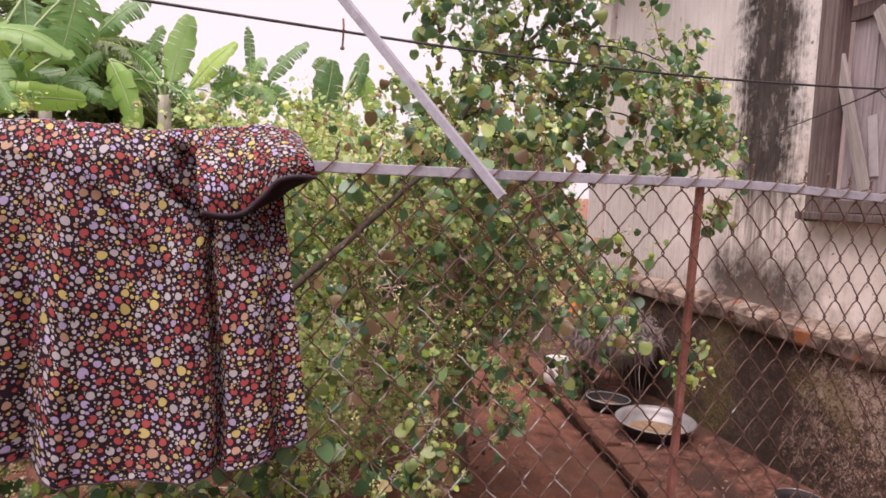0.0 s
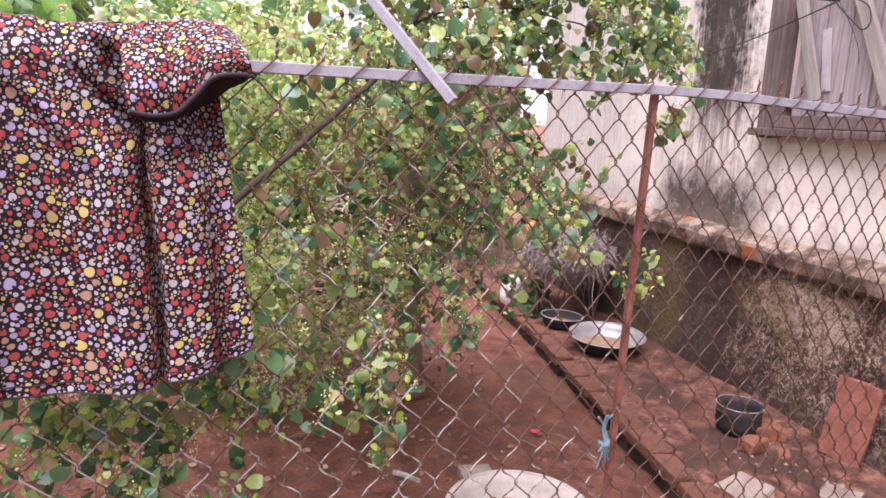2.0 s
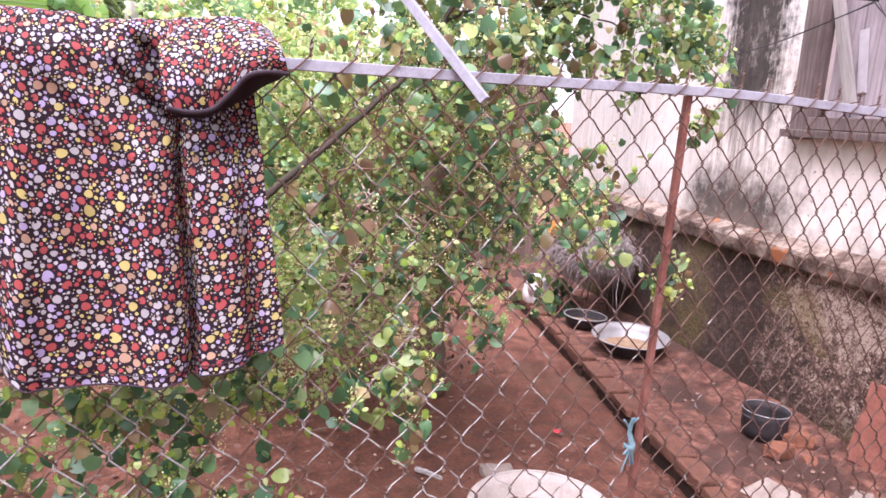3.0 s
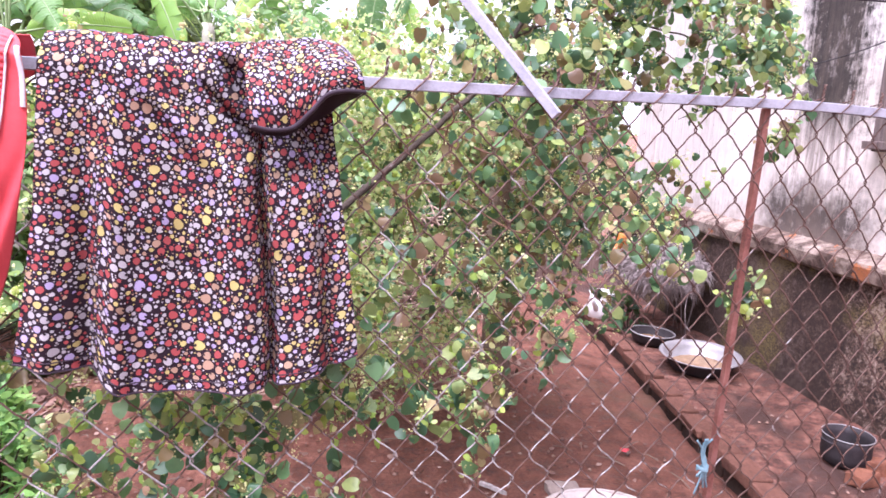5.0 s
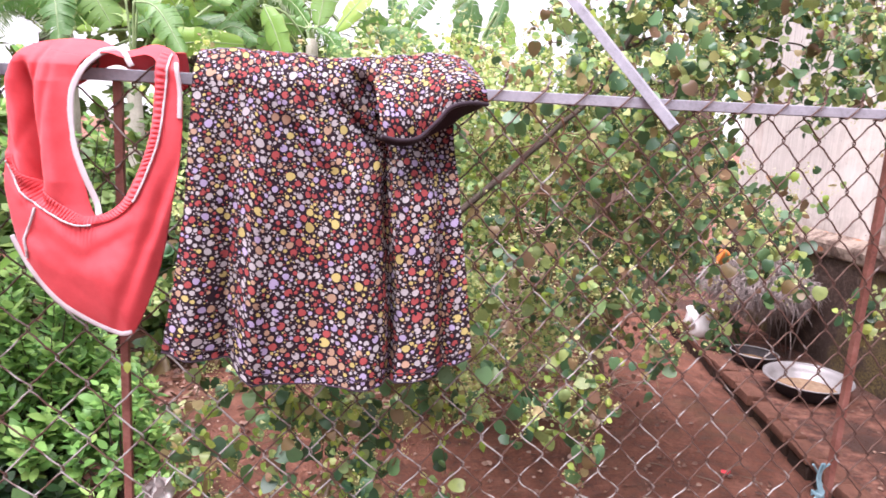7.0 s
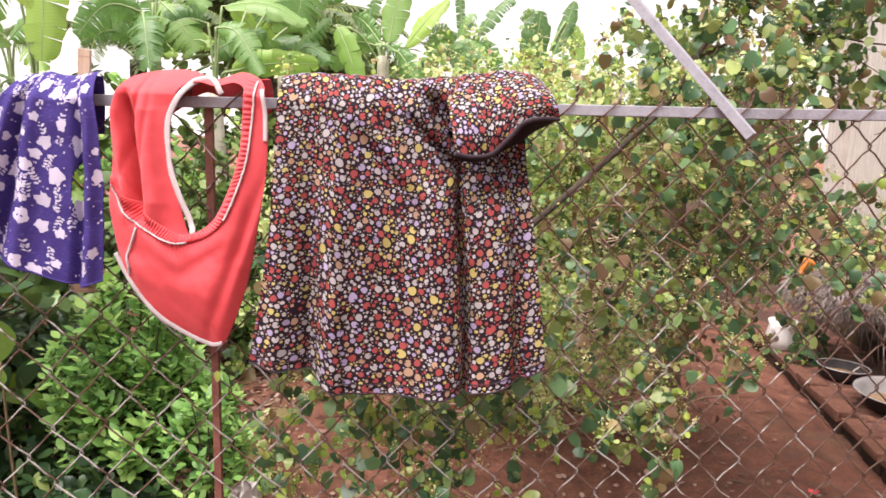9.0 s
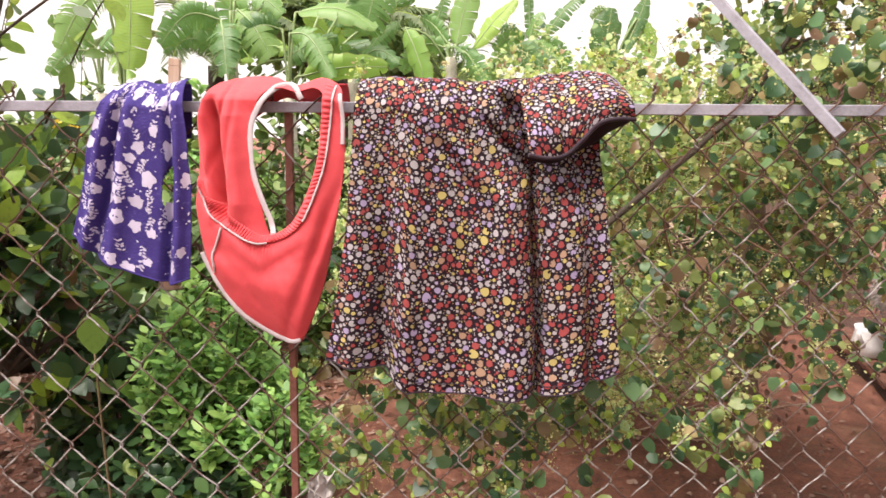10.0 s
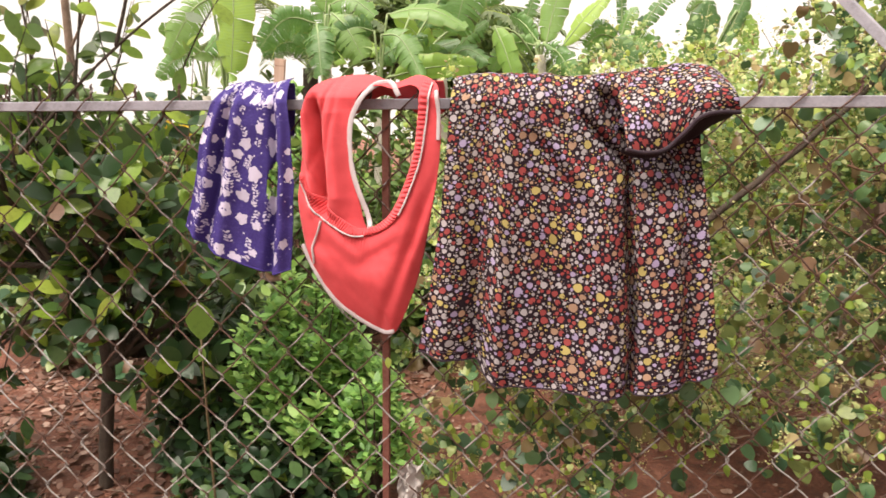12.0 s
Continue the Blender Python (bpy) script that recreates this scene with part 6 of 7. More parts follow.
def banana_leaf(base, tip, width, arch, torn, roll, seed):
    """A blade in strips along a bowed midrib from base to tip; torn blades gape between the strips. roll turns its face away."""
    r = np.random.RandomState(seed)
    base, tip = np.array(base, float), np.array(tip, float)
    length = np.linalg.norm(tip - base)
    n = 44
    f = np.linspace(0, 1, n + 1)[:, None]
    pts = base + (tip - base) * f + np.array([0, 0, arch]) * np.sin(f * math.pi) ** 1.2 + np.array([r.uniform(-0.04, 0.04), r.uniform(-0.05, 0.05), 0]) * length * np.sin(f * math.pi)
    tan = np.gradient(pts, axis=0)
    tan /= np.linalg.norm(tan, axis=1)[:, None]
    side = np.cross(tan, [0, -1, 0.15])
    side /= np.linalg.norm(side, axis=1)[:, None] + 1e-6
    up = np.cross(side, tan)
    a = radians(roll)
    side, up = side * math.cos(a) + up * math.sin(a), up * math.cos(a) - side * math.sin(a)
    prof = np.sin(np.clip((np.linspace(0, 1, n + 1) - 0.04) / 0.96, 0, 1) ** 0.80 * math.pi) ** 0.36 * width * 1.08
    prof *= 1 + 0.06 * np.sin(np.linspace(0, 9, n + 1) + seed) + 0.05 * np.sin(np.linspace(0, 31, n + 1) + 2 * seed)
    prof[-1] = 0.30 * width
    blade = []
    for s in (-1, 1):
        tilt = 0.30
        i = 1
        while i < n:
            run = min(r.randint(1, 5) if torn else r.randint(4, 12), n - i)
            drop = r.uniform(0.05, 0.55) if torn else r.uniform(0.0, 0.45)
            hang = r.uniform(0.0, 0.30) * prof[i] if torn else 0.0
            vs, fs, us = [], [], []
            for j in range(run + 1):
                q = i + j
                gape = 0.012 * length * (0.5 - j / run) if torn else 0.006 * length * (0.5 - j / run)
                for w in (0.0, 0.35, 0.7, 1.0):
                    vs.append(pts[q] + s * side[q] * prof[q] * w * (1 - 0.25 * drop * w) + up[q] * prof[q] * w * (tilt - (tilt + drop) * w)
                              + tan[q] * (gape * w + 0.16 * prof[q] * w) - np.array([0, 0, hang * w * w]))
                    us.append((q / n + 0.05 * w, w))
            for j in range(run):
                for w in range(3):
                    a = j * 4 + w
                    fs.append((a, a + 1, a + 5, a + 4) if s > 0 else (a, a + 4, a + 5, a + 1))
            blade.append((np.array(vs), fs, us))
            i += run
    rib = tube(pts, np.linspace(0.010, 0.003, n + 1), 6)
    return blade, rib


def banana(x, y, stem, blades, seed):
    """A plant with its stem at x, y; each blade: base, tip, half width, arch, torn, roll, pale (takes the backlit
    colour).
    """
    b = thing("banana_plant", pose(x, y, -0.08), "banana plant with broad bright green leaves, some torn", "banana plant", "banana plants")
    v, f = tube(smooth_path([(0, 0, 0), (0.02, 0, stem * 0.5), (0, 0, stem)], 12), np.linspace(0.10, 0.055, 12), 12)
    mesh_ob("stem", v, f, TRUNK_BANANA, b)
    home = np.array([x, y, -0.08])
    for k, (base, tip, width, arch, torn, roll, pale) in enumerate(blades):
        base, tip = np.array(base, float) - home, np.array(tip, float) - home
        blade, rib = banana_leaf(base, tip, width, arch, torn, roll, seed + k)
        v, f = join([q[:2] for q in blade])
        ob = mesh_ob("leaf", v, f, BANANA_BACKLIT if pale else BANANA_LEAF, b)
        us = np.array([u for q in blade for u in q[2]], float)
        idx = np.empty(len(ob.data.loops), dtype=np.int32)
        ob.data.loops.foreach_get("vertex_index", idx)
        ob.data.uv_layers.new(name="vein").data.foreach_set("uv", us[idx].reshape(-1))
        stalk = tube(smooth_path([(0, 0, stem - 0.12), base * 0.5 + np.array([0, 0, stem * 0.5 + 0.06]), base], 8), 0.012, 6)
        mesh_ob("midrib", *join([rib, stalk]), RIB, ob)
    return b


banana(-0.27, 7.5, 2.24, [((-0.22, 7.6, 2.28), (-0.05, 7.65, 2.96), 0.135, 0.0, False, 8, False), ((-0.06, 7.4, 2.22), (0.36, 7.35, 2.70), 0.115, 0.03, False, 38, True),
                          ((-0.48, 7.9, 2.50), (-0.32, 7.95, 2.90), 0.08, 0.02, True, 20, False), ((-0.70, 7.2, 2.40), (-0.47, 7.1, 1.78), 0.115, 0.02, False, -20, True),
                          ((-0.32, 7.5, 2.26), (-0.78, 7.6, 2.02), 0.12, 0.14, True, 30, False), ((-0.22, 7.45, 2.25), (0.12, 7.2, 1.78), 0.12, 0.12, True, -25, False),
                          ((-0.30, 7.6, 2.30), (-0.62, 7.9, 2.62), 0.10, 0.05, True, 40, False), ((-0.30, 7.4, 2.24), (-0.12, 7.1, 2.16), 0.07, 0.03, False, 60, False)], 110)
banana(0.55, 7.8, 2.05, [((0.53, 7.8, 2.42), (0.49, 7.8, 2.95), 0.055, 0.0, True, 0, False), ((0.52, 7.7, 2.36), (0.66, 7.7, 2.64), 0.085, 0.05, True, 30, False), ((0.48, 7.7, 2.34), (0.22, 7.6, 2.46), 0.07, 0.05, True, 20, False),
                         ((0.46, 7.6, 2.33), (0.76, 7.5, 2.19), 0.115, 0.05, True, 30, False), ((0.36, 7.5, 2.26), (0.70, 7.4, 2.07), 0.125, 0.02, False, -10, False), ((0.46, 7.6, 2.33), (0.16, 7.5, 2.24), 0.09, 0.07, True, 35, False),
                         ((0.70, 7.8, 2.42), (1.09, 7.8, 2.86), 0.095, 0.03, True, 32, False), ((0.60, 7.8, 2.34), (0.95, 7.7, 2.02), 0.11, 0.12, True, -30, False), ((0.45, 7.8, 2.30), (0.10, 7.7, 1.92), 0.12, 0.12, True, 30, False)], 120)
banana(1.33, 7.9, 1.95, [((1.26, 7.9, 2.08), (1.38, 7.9, 2.72), 0.165, 0.0, False, -12, False), ((1.52, 7.9, 2.26), (1.73, 7.9, 2.83), 0.09, 0.02, False, 25, False), ((1.64, 7.9, 2.62), (1.82, 7.9, 2.20), 0.10, 0.02, False, -30, True),
                         ((1.33, 7.9, 2.70), (1.17, 7.9, 2.62), 0.07, 0.02, True, 40, False), ((1.38, 7.9, 2.14), (1.70, 7.8, 1.96), 0.12, 0.08, True, 25, False), ((1.28, 7.8, 2.10), (1.02, 7.7, 1.90), 0.11, 0.08, True, 20, False)], 140)
banana(-1.80, 7.0, 1.80, [((-1.72, 7.0, 2.50), (-0.93, 6.9, 2.35), 0.135, 0.10, False, 42, False), ((-1.70, 7.2, 1.95), (-1.05, 7.2, 2.28), 0.13, 0.05, False, 30, False), ((-1.62, 6.8, 1.90), (-0.80, 6.7, 1.98), 0.12, 0.04, False, -28, True),
                          ((-1.00, 7.6, 3.14), (-1.15, 7.5, 2.40), 0.24, 0.0, True, 15, False), ((-0.90, 7.8, 2.70), (-0.43, 7.8, 3.12), 0.13, 0.04, True, 25, False), ((-1.45, 7.6, 2.95), (-1.42, 7.5, 2.45), 0.20, 0.0, True, -15, False),
                          ((-1.75, 6.9, 2.30), (-1.30, 6.7, 1.88), 0.13, 0.15, True, 10, False), ((-1.85, 7.0, 2.35), (-2.35, 6.9, 2.05), 0.14, 0.15, True, 20, False)], 160)
banana(-2.40, 7.1, 1.90, [((-2.28, 7.0, 2.53), (-1.93, 6.9, 2.08), 0.19, 0.06, True, 12, False), ((-2.34, 7.1, 2.62), (-1.84, 7.0, 2.49), 0.14, 0.10, True, 30, False), ((-2.60, 7.2, 2.60), (-2.78, 7.2, 2.28), 0.17, 0.04, True, -20, False),
                          ((-1.88, 7.1, 2.08), (-1.34, 7.1, 2.30), 0.13, 0.05, True, 20, False), ((-2.42, 7.2, 2.55), (-2.30, 7.2, 3.20), 0.18, 0.0, False, 10, False), ((-2.48, 7.1, 2.45), (-3.05, 7.0, 2.20), 0.15, 0.16, True, 20, False),
                          ((-1.13, 7.2, 2.15), (-1.60, 7.1, 2.02), 0.12, 0.05, True, 35, False), ((-2.40, 6.9, 2.40), (-2.25, 6.6, 1.90), 0.15, 0.10, True, 0, False)], 180)
banana(-2.95, 6.1, 1.75, [((-2.80, 6.0, 2.90), (-2.79, 5.9, 1.86), 0.175, 0.0, False, 6, True), ((-2.90, 6.1, 2.66), (-2.45, 6.0, 2.85), 0.14, 0.10, True, 30, False), ((-3.0, 6.1, 2.66), (-3.3, 6.2, 3.2), 0.15, 0.05, True, 20, False),
                          ((-3.0, 6.0, 2.5), (-3.30, 5.8, 2.0), 0.14, 0.10, True, 20, False)], 200)
banana(-1.35, 7.9, 2.10, [((-1.40, 7.9, 2.15), (-1.85, 7.8, 2.62), 0.14, 0.06, False, 25, True), ((-1.30, 7.9, 2.12), (-0.85, 7.8, 2.55), 0.13, 0.06, True, 30, False), ((-1.35, 7.9, 2.20), (-1.30, 7.9, 2.95), 0.15, 0.0, True, 5, False),
                          ((-1.40, 7.8, 2.10), (-1.95, 7.6, 2.22), 0.13, 0.14, False, 35, True), ((-1.30, 7.8, 2.10), (-0.80, 7.6, 2.12), 0.13, 0.14, True, 25, False)], 240)
banana(-2.75, 8.1, 2.20, [((-2.80, 8.1, 2.20), (-3.35, 8.0, 2.75), 0.15, 0.08, True, 25, False), ((-2.70, 8.1, 2.20), (-2.15, 8.0, 2.80), 0.15, 0.08, False, 30, True), ((-2.75, 8.1, 2.30), (-2.80, 8.1, 3.15), 0.17, 0.0, True, 0, False),
                          ((-2.80, 8.0, 2.20), (-3.40, 7.8, 2.25), 0.14, 0.16, True, 25, False), ((-2.65, 8.0, 2.15), (-2.05, 7.8, 2.25), 0.14, 0.16, True, 30, True)], 260)
banana(-4.00, 7.6, 1.85, [((-3.98, 7.5, 2.24), (-4.48, 7.5, 2.48), 0.11, 0.06, False, 35, False), ((-3.95, 7.5, 2.20), (-3.55, 7.4, 2.42), 0.13, 0.08, True, 25, False), ((-4.05, 7.5, 2.20), (-4.45, 7.4, 1.95), 0.13, 0.10, True, 20, False),
                          ((-3.95, 7.6, 2.20), (-3.60, 7.4, 1.90), 0.14, 0.10, True, 15, True)], 220)
for k, (x, y, sx, sz) in enumerate(((-3.2, 6.2, 0.7, 1.9), (-2.2, 6.0, 0.7, 1.75), (-1.2, 5.9, 0.7, 1.75), (-0.2, 6.3, 0.7, 1.8), (0.7, 6.7, 0.7, 1.85), (1.6, 7.0, 0.6, 1.75))):
    bush("lush_bush", (x, y, -0.08), (sx, 0.45, sz), 240, BUSH_LEAF if k % 2 else FAR_LEAF, (0.06, 0.12), OVATE, 80 + k, "lush light green bush under the banana plants", per=6)


def seedling(x, y, z0, z, label):
    """A lone shoot with a few large leaves."""
    t = thing("seedling", pose(x, y, z0), label, "seedling", "seedlings")
    h = z - z0
    v, f = tube(smooth_path([(0.02, 0.02, 0), (0.01, 0.0, h * 0.6), (0, 0, h)], 10), np.linspace(0.005, 0.003, 10), 6)
    mesh_ob("stem", v, f, VINE_STEM, t)
    for k, (az, el, L) in enumerate(((90, 84, 0.135), (250, -70, 0.06), (200, -40, 0.045))):
        a, e = radians(az), radians(el)
        d = np.array([[math.cos(a) * math.cos(e), -abs(math.sin(a)) * 0.4 * math.cos(e), math.sin(e)]])
        leaves("leaf", np.array([[0, 0, h - 0.02 * k]]), d, np.array([[0.2, -1.0, 0.4]]), 1.0 * L, OVATE, SHOOT_LEAF, t, 1.35)
    return t


seedling(-1.11, 2.42, -0.07, 0.66, "lone shoot with large glossy green leaves behind the fence")


def yellow_flowers():
    t = thing("flowering_weed", pose(-1.87, 3.60, -0.07), "tall weed with a cluster of small yellow flowers", "flower")
    r = np.random.RandomState(8)
    for k in range(5):
        tip = np.array([r.normal() * 0.05, r.normal() * 0.04, 1.47 + r.normal() * 0.03])
        v, f = tube(smooth_path([(0, 0, 0), (tip[0] * 0.3, tip[1] * 0.3, 0.7), tip], 12), np.linspace(0.004, 0.002, 12), 5)
        mesh_ob("stem", v, f, VINE_STEM, t)
        c = np.repeat(tip[None] + r.normal(size=(3, 3)) * 0.02, 7, 0)
        leaves("blossom", c, rand_dirs(21, 0.1), rand_dirs(21, 0.5) + np.array([0, -1, 0]), r.uniform(0.012, 0.022, 21), OVATE, YELLOW, t, 1.4)


yellow_flowers()


def slim_trunk():
    t = thing("slim_tree", pose(-3.2, 4.5, -0.08), "slender bare grey-brown trunk rising behind the small tree", "tree")
    p = smooth_path([(0.06, 0, 0), (0.03, 0, 1.0), (0.0, 0, 2.0), (-0.03, 0, 3.2), (0.0, 0, 4.4)], 30)
    v, f = tube(p, np.linspace(0.036, 0.016, 30), 10)
    mesh_ob("trunk", v, f, STICK, t)
    for a, b in (((0.0, 0, 1.95), (0.35, -0.1, 2.5)), ((-0.02, 0, 2.3), (-0.4, 0.05, 2.9)), ((-0.02, 0, 2.6), (0.3, 0.1, 3.1))):
        a, b = np.array(a), np.array(b)
        v, f = tube(smooth_path([a, (a + b) / 2 + np.array([0, 0, -0.04]), b], 10), np.linspace(0.011, 0.004, 10), 6)
        mesh_ob("limb", v, f, STICK, t)


slim_trunk()


def palm(x, y, height, n, seed):
    p = thing("palm", pose(x, y, -0.08), "feathery grey-green palm among the banana plants", "palm")
    v, f = tube([(0, 0, 0), (0.02, 0, height)], [0.14, 0.1], 12)
    mesh_ob("trunk", v, f, BARK, p)
    r = np.random.RandomState(seed)
    for k in range(n):
        az, el, L = 2.4 * k, radians(r.uniform(25, 80)), r.uniform(1.3, 1.9)
        q = np.array([0, 0, height], float)
        pts = [q]
        for i in range(18):
            e = el - (i / 18) ** 1.3 * 1.5
            q = q + L / 18 * np.array([math.cos(az) * math.cos(e), math.sin(az) * math.cos(e), math.sin(e)])
            pts.append(q)
        pts = np.array(pts)
        rib = mesh_ob("frond", *tube(pts, np.linspace(0.012, 0.003, 19), 5), VINE_YOUNG, p)
        t = np.linspace(2, 17.9, 46)
        i = t.astype(int)
        base = pts[i] + (pts[np.minimum(i + 1, 18)] - pts[i]) * (t - i)[:, None]
        tan = np.gradient(pts, axis=0)[i]
        side = np.cross(tan, [0, 0, 1.0])
        side /= np.linalg.norm(side, axis=1)[:, None] + 1e-6
        tan /= np.linalg.norm(tan, axis=1)[:, None]
        B = np.concatenate([base, base])
        T = np.concatenate([side + tan * 0.7, -side + tan * 0.7]) + np.array([0, 0, -0.35])
        N = np.tile(np.array([0, 0, 1.0]), (len(B), 1))
        leaves("blade", B, T, N, 0.32 * (1 - 0.4 * np.tile(np.abs(np.linspace(-1, 1, 46)), 2)), LANCE, PALM_LEAF, rib, 0.55)


palm(-1.75, 9.4, 2.7, 13, 5)
palm(-3.4, 9.2, 2.3, 11, 6)
palm(-0.5, 10.8, 2.1, 10, 7)


def far_tree(x, y, height, spread, seed):
    t = thing("far_tree", pose(x, y, -0.08), "tall leafy tree behind the banana plants", "tree")
    tubes, tips = grow((0, 0, height * 0.45), [(0.5, 0, 0.8), (-0.6, 0.1, 0.8), (0.1, 0.5, 0.9), (0.0, -0.5, 0.8), (-0.2, 0.2, 1)], 3, seed, (spread * 0.6, spread * 0.45, spread * 0.3), (0.07, 0.04, 0.018))
    tubes.append(tube([(0, 0, 0), (0.05, 0, height * 0.25), (0, 0, height * 0.47)], [0.13, 0.10, 0.08], 8))
    v, f = join(tubes)
    mesh_ob("trunk", v, f, BARK, t)
    pos, tip, nor, sz = whorl_leaves([p for p, _ in tips], [d for _, d in tips], 22, (0.10, 0.2), seed, 1.2)
    pos += np.random.RandomState(seed).normal(size=pos.shape) * 0.16
    leaves("crown", pos, tip, nor, sz, OVATE, FAR_LEAF, t, 1.2)


far_tree(-2.3, 10.8, 4.6, 1.7, 21)
far_tree(-1.2, 11.6, 4.0, 1.4, 25)
far_tree(-0.9, 13.0, 3.2, 1.2, 23)


# ---- yard things ----
def vessel(name, m, profile, material, label, category, fill=None, rim=None, handles=0):
    d = thing(name, m, label, category)
    part("body", lathe(bmesh.new(), profile), material, d, smooth=True)
    if rim:
        ang = np.linspace(0, 2 * math.pi, 48, endpoint=False)
        v, f = tube(np.stack([rim[0] * np.cos(ang), rim[0] * np.sin(ang), np.full(48, rim[1])], 1), rim[2], 8, True)
        mesh_ob("rim", v, f, rim[3] if len(rim) > 3 else material, d, "rolled rim")
    if fill:
        bm = bmesh.new()
        bmesh.ops.create_circle(bm, cap_ends=True, segments=40, radius=fill[0])
        for v in bm.verts:
            v.co.z = fill[1]
        part("slop_water", bm, fill[2], d, "murky slops")
    return d


def yard():
    # wide aluminium basin on the walkway
    d = vessel("basin", pose(2.675, 3.74, 0.012, 2, -1.5, 0), [(0.150, 0.0), (0.156, 0.004), (0.192, 0.062), (0.207, 0.086), (0.226, 0.091), (0.226, 0.088), (0.209, 0.083), (0.194, 0.062), (0.154, 0.010), (0.145, 0.008)],
               ALU, "wide dull aluminium basin with murky water on the walkway", "basin", (0.162, 0.018, SLOPS), (0.226, 0.0895, 0.0035))
    part("sooty_base", lathe(bmesh.new(), [(0.1505, -0.001), (0.1590, 0.003), (0.1962, 0.061), (0.2050, 0.077), (0.2030, 0.078), (0.1950, 0.062), (0.1578, 0.005)]), SOOT, d, "soot-black underside", True)
    d = vessel("pan", pose(2.665, 4.23, 0.010, 0, 2, 0), [(0.112, 0.0), (0.118, 0.004), (0.134, 0.05), (0.140, 0.066), (0.138, 0.066), (0.131, 0.05), (0.112, 0.01), (0.106, 0.008)],
               SOOT, "black metal pan with a pale rim on the walkway", "pan", (0.117, 0.018, SLOPS), (0.140, 0.067, 0.0045, ALU))
    # cooking pot on the walkway
    d = vessel("cooking_pot", pose(2.612, 2.640, 0.006, 0, 0, 0), [(0.080, 0.0), (0.089, 0.008), (0.097, 0.045), (0.095, 0.092), (0.100, 0.124), (0.097, 0.124), (0.092, 0.092), (0.093, 0.045), (0.082, 0.014), (0.077, 0.010)],
               SOOT, "soot-blackened round cooking pot on the walkway", "pot", None, (0.100, 0.124, 0.0022, ALU))
    for s in (-1, 1):
        v, f = tube(smooth_path([(s * 0.096, -0.028, 0.100), (s * 0.114, -0.023, 0.105), (s * 0.119, 0.0, 0.107), (s * 0.114, 0.023, 0.105), (s * 0.096, 0.028, 0.100)], 16), 0.0045, 6)
        mesh_ob("handle", v, f, SOOT, d)
    # plastic tub by the fence
    vessel("tub", pose(1.335, 2.335, -0.088, 0, 0, 0), [(0.185, 0.0), (0.195, 0.005), (0.222, 0.09), (0.236, 0.120), (0.252, 0.126), (0.252, 0.119), (0.238, 0.113), (0.225, 0.09), (0.20, 0.012), (0.18, 0.010)],
           TUB, "dirty white plastic tub standing on the soil", "tub", (0.205, 0.040, SLOPS), (0.252, 0.122, 0.005))
    # enamel jug by the far end of the walkway
    d = vessel("jug", pose(2.62, 4.84, 0.004, 0, 0, 40), [(a * 1.45, b * 1.25) for a, b in ((0.062, 0.0), (0.068, 0.004), (0.072, 0.06), (0.060, 0.125), (0.066, 0.15), (0.062, 0.15), (0.056, 0.125), (0.066, 0.06), (0.06, 0.01), (0.055, 0.008))],
               ENAMEL, "white enamel jug standing at the end of the walkway", "jug")
    v, f = tube(smooth_path([(0.088, 0, 0.163), (0.145, 0, 0.156), (0.167, 0, 0.106), (0.142, 0, 0.056), (0.102, 0, 0.050)], 18), 0.008, 6)
    mesh_ob("handle", v, f, ENAMEL, d)
    v, f = tube([(-0.095, 0, 0.075), (-0.145, 0, 0.125), (-0.18, 0, 0.18)], [0.022, 0.015, 0.012], 8)
    mesh_ob("spout", v, f, ENAMEL, d)

    def lump(name, m, size, material, label, category, seed, group="", bevel=0.01, j=0.012):
        bm = bmesh.new()
        box(bm, -size[0] / 2, size[0] / 2, -size[1] / 2, size[1] / 2, 0, size[2], bevel, j, seed)
        bmesh.ops.subdivide_edges(bm, edges=[e for e in bm.edges if e.calc_length() > 0.04], cuts=2)
        for v in bm.verts:
            v.co += Vector([0.006 * noise.noise(v.co * 40 + Vector((k * 5, seed, 0))) for k in range(3)])
        ob = part(name, bm, material, None, label)
        ob.matrix_world = m
        return tagged(ob, category=category, group=group)
    lump("brick", pose(2.530, 2.475, 0.0, 0, 4, 20), (0.10, 0.075, 0.05), BRICK, "broken orange brick piece lying by the pot", "brick", 1, "brick pieces")
    lump("brick", pose(2.695, 2.535, 0.0, 4, -6, -35), (0.12, 0.085, 0.06), BRICK, "broken orange brick piece lying by the pot", "brick", 2, "brick pieces")
    lump("brick", pose(2.64, 2.40, -0.01, 0, 0, 60), (0.07, 0.05, 0.02), BRICK, "small flat piece of orange brick on the walkway", "brick", 3, "brick pieces")
    lump("concrete_block", pose(2.245, 2.235, -0.01, 0, 0, 8), (0.16, 0.15, 0.022), CONCRETE, "pale concrete lump set in the walkway", "block", 4)
    lump("concrete_block", pose(2.60, 2.10, -0.01, 0, 0, 30), (0.14, 0.12, 0.02), CONCRETE, "pale concrete lump set in the walkway", "block", 5)
    # red clay slab leaning on the plinth
    ob = lump("clay_slab", HOUSE @ pose(2.285, 0.082, 0.012, 8, 0, 20) @ pose(0, 0, 0, 0, -5, 0), (0.17, 0.030, 0.345), TILE, "red clay slab leaning against the damp plinth", "slab", 6, "", 0.004, 0.004)
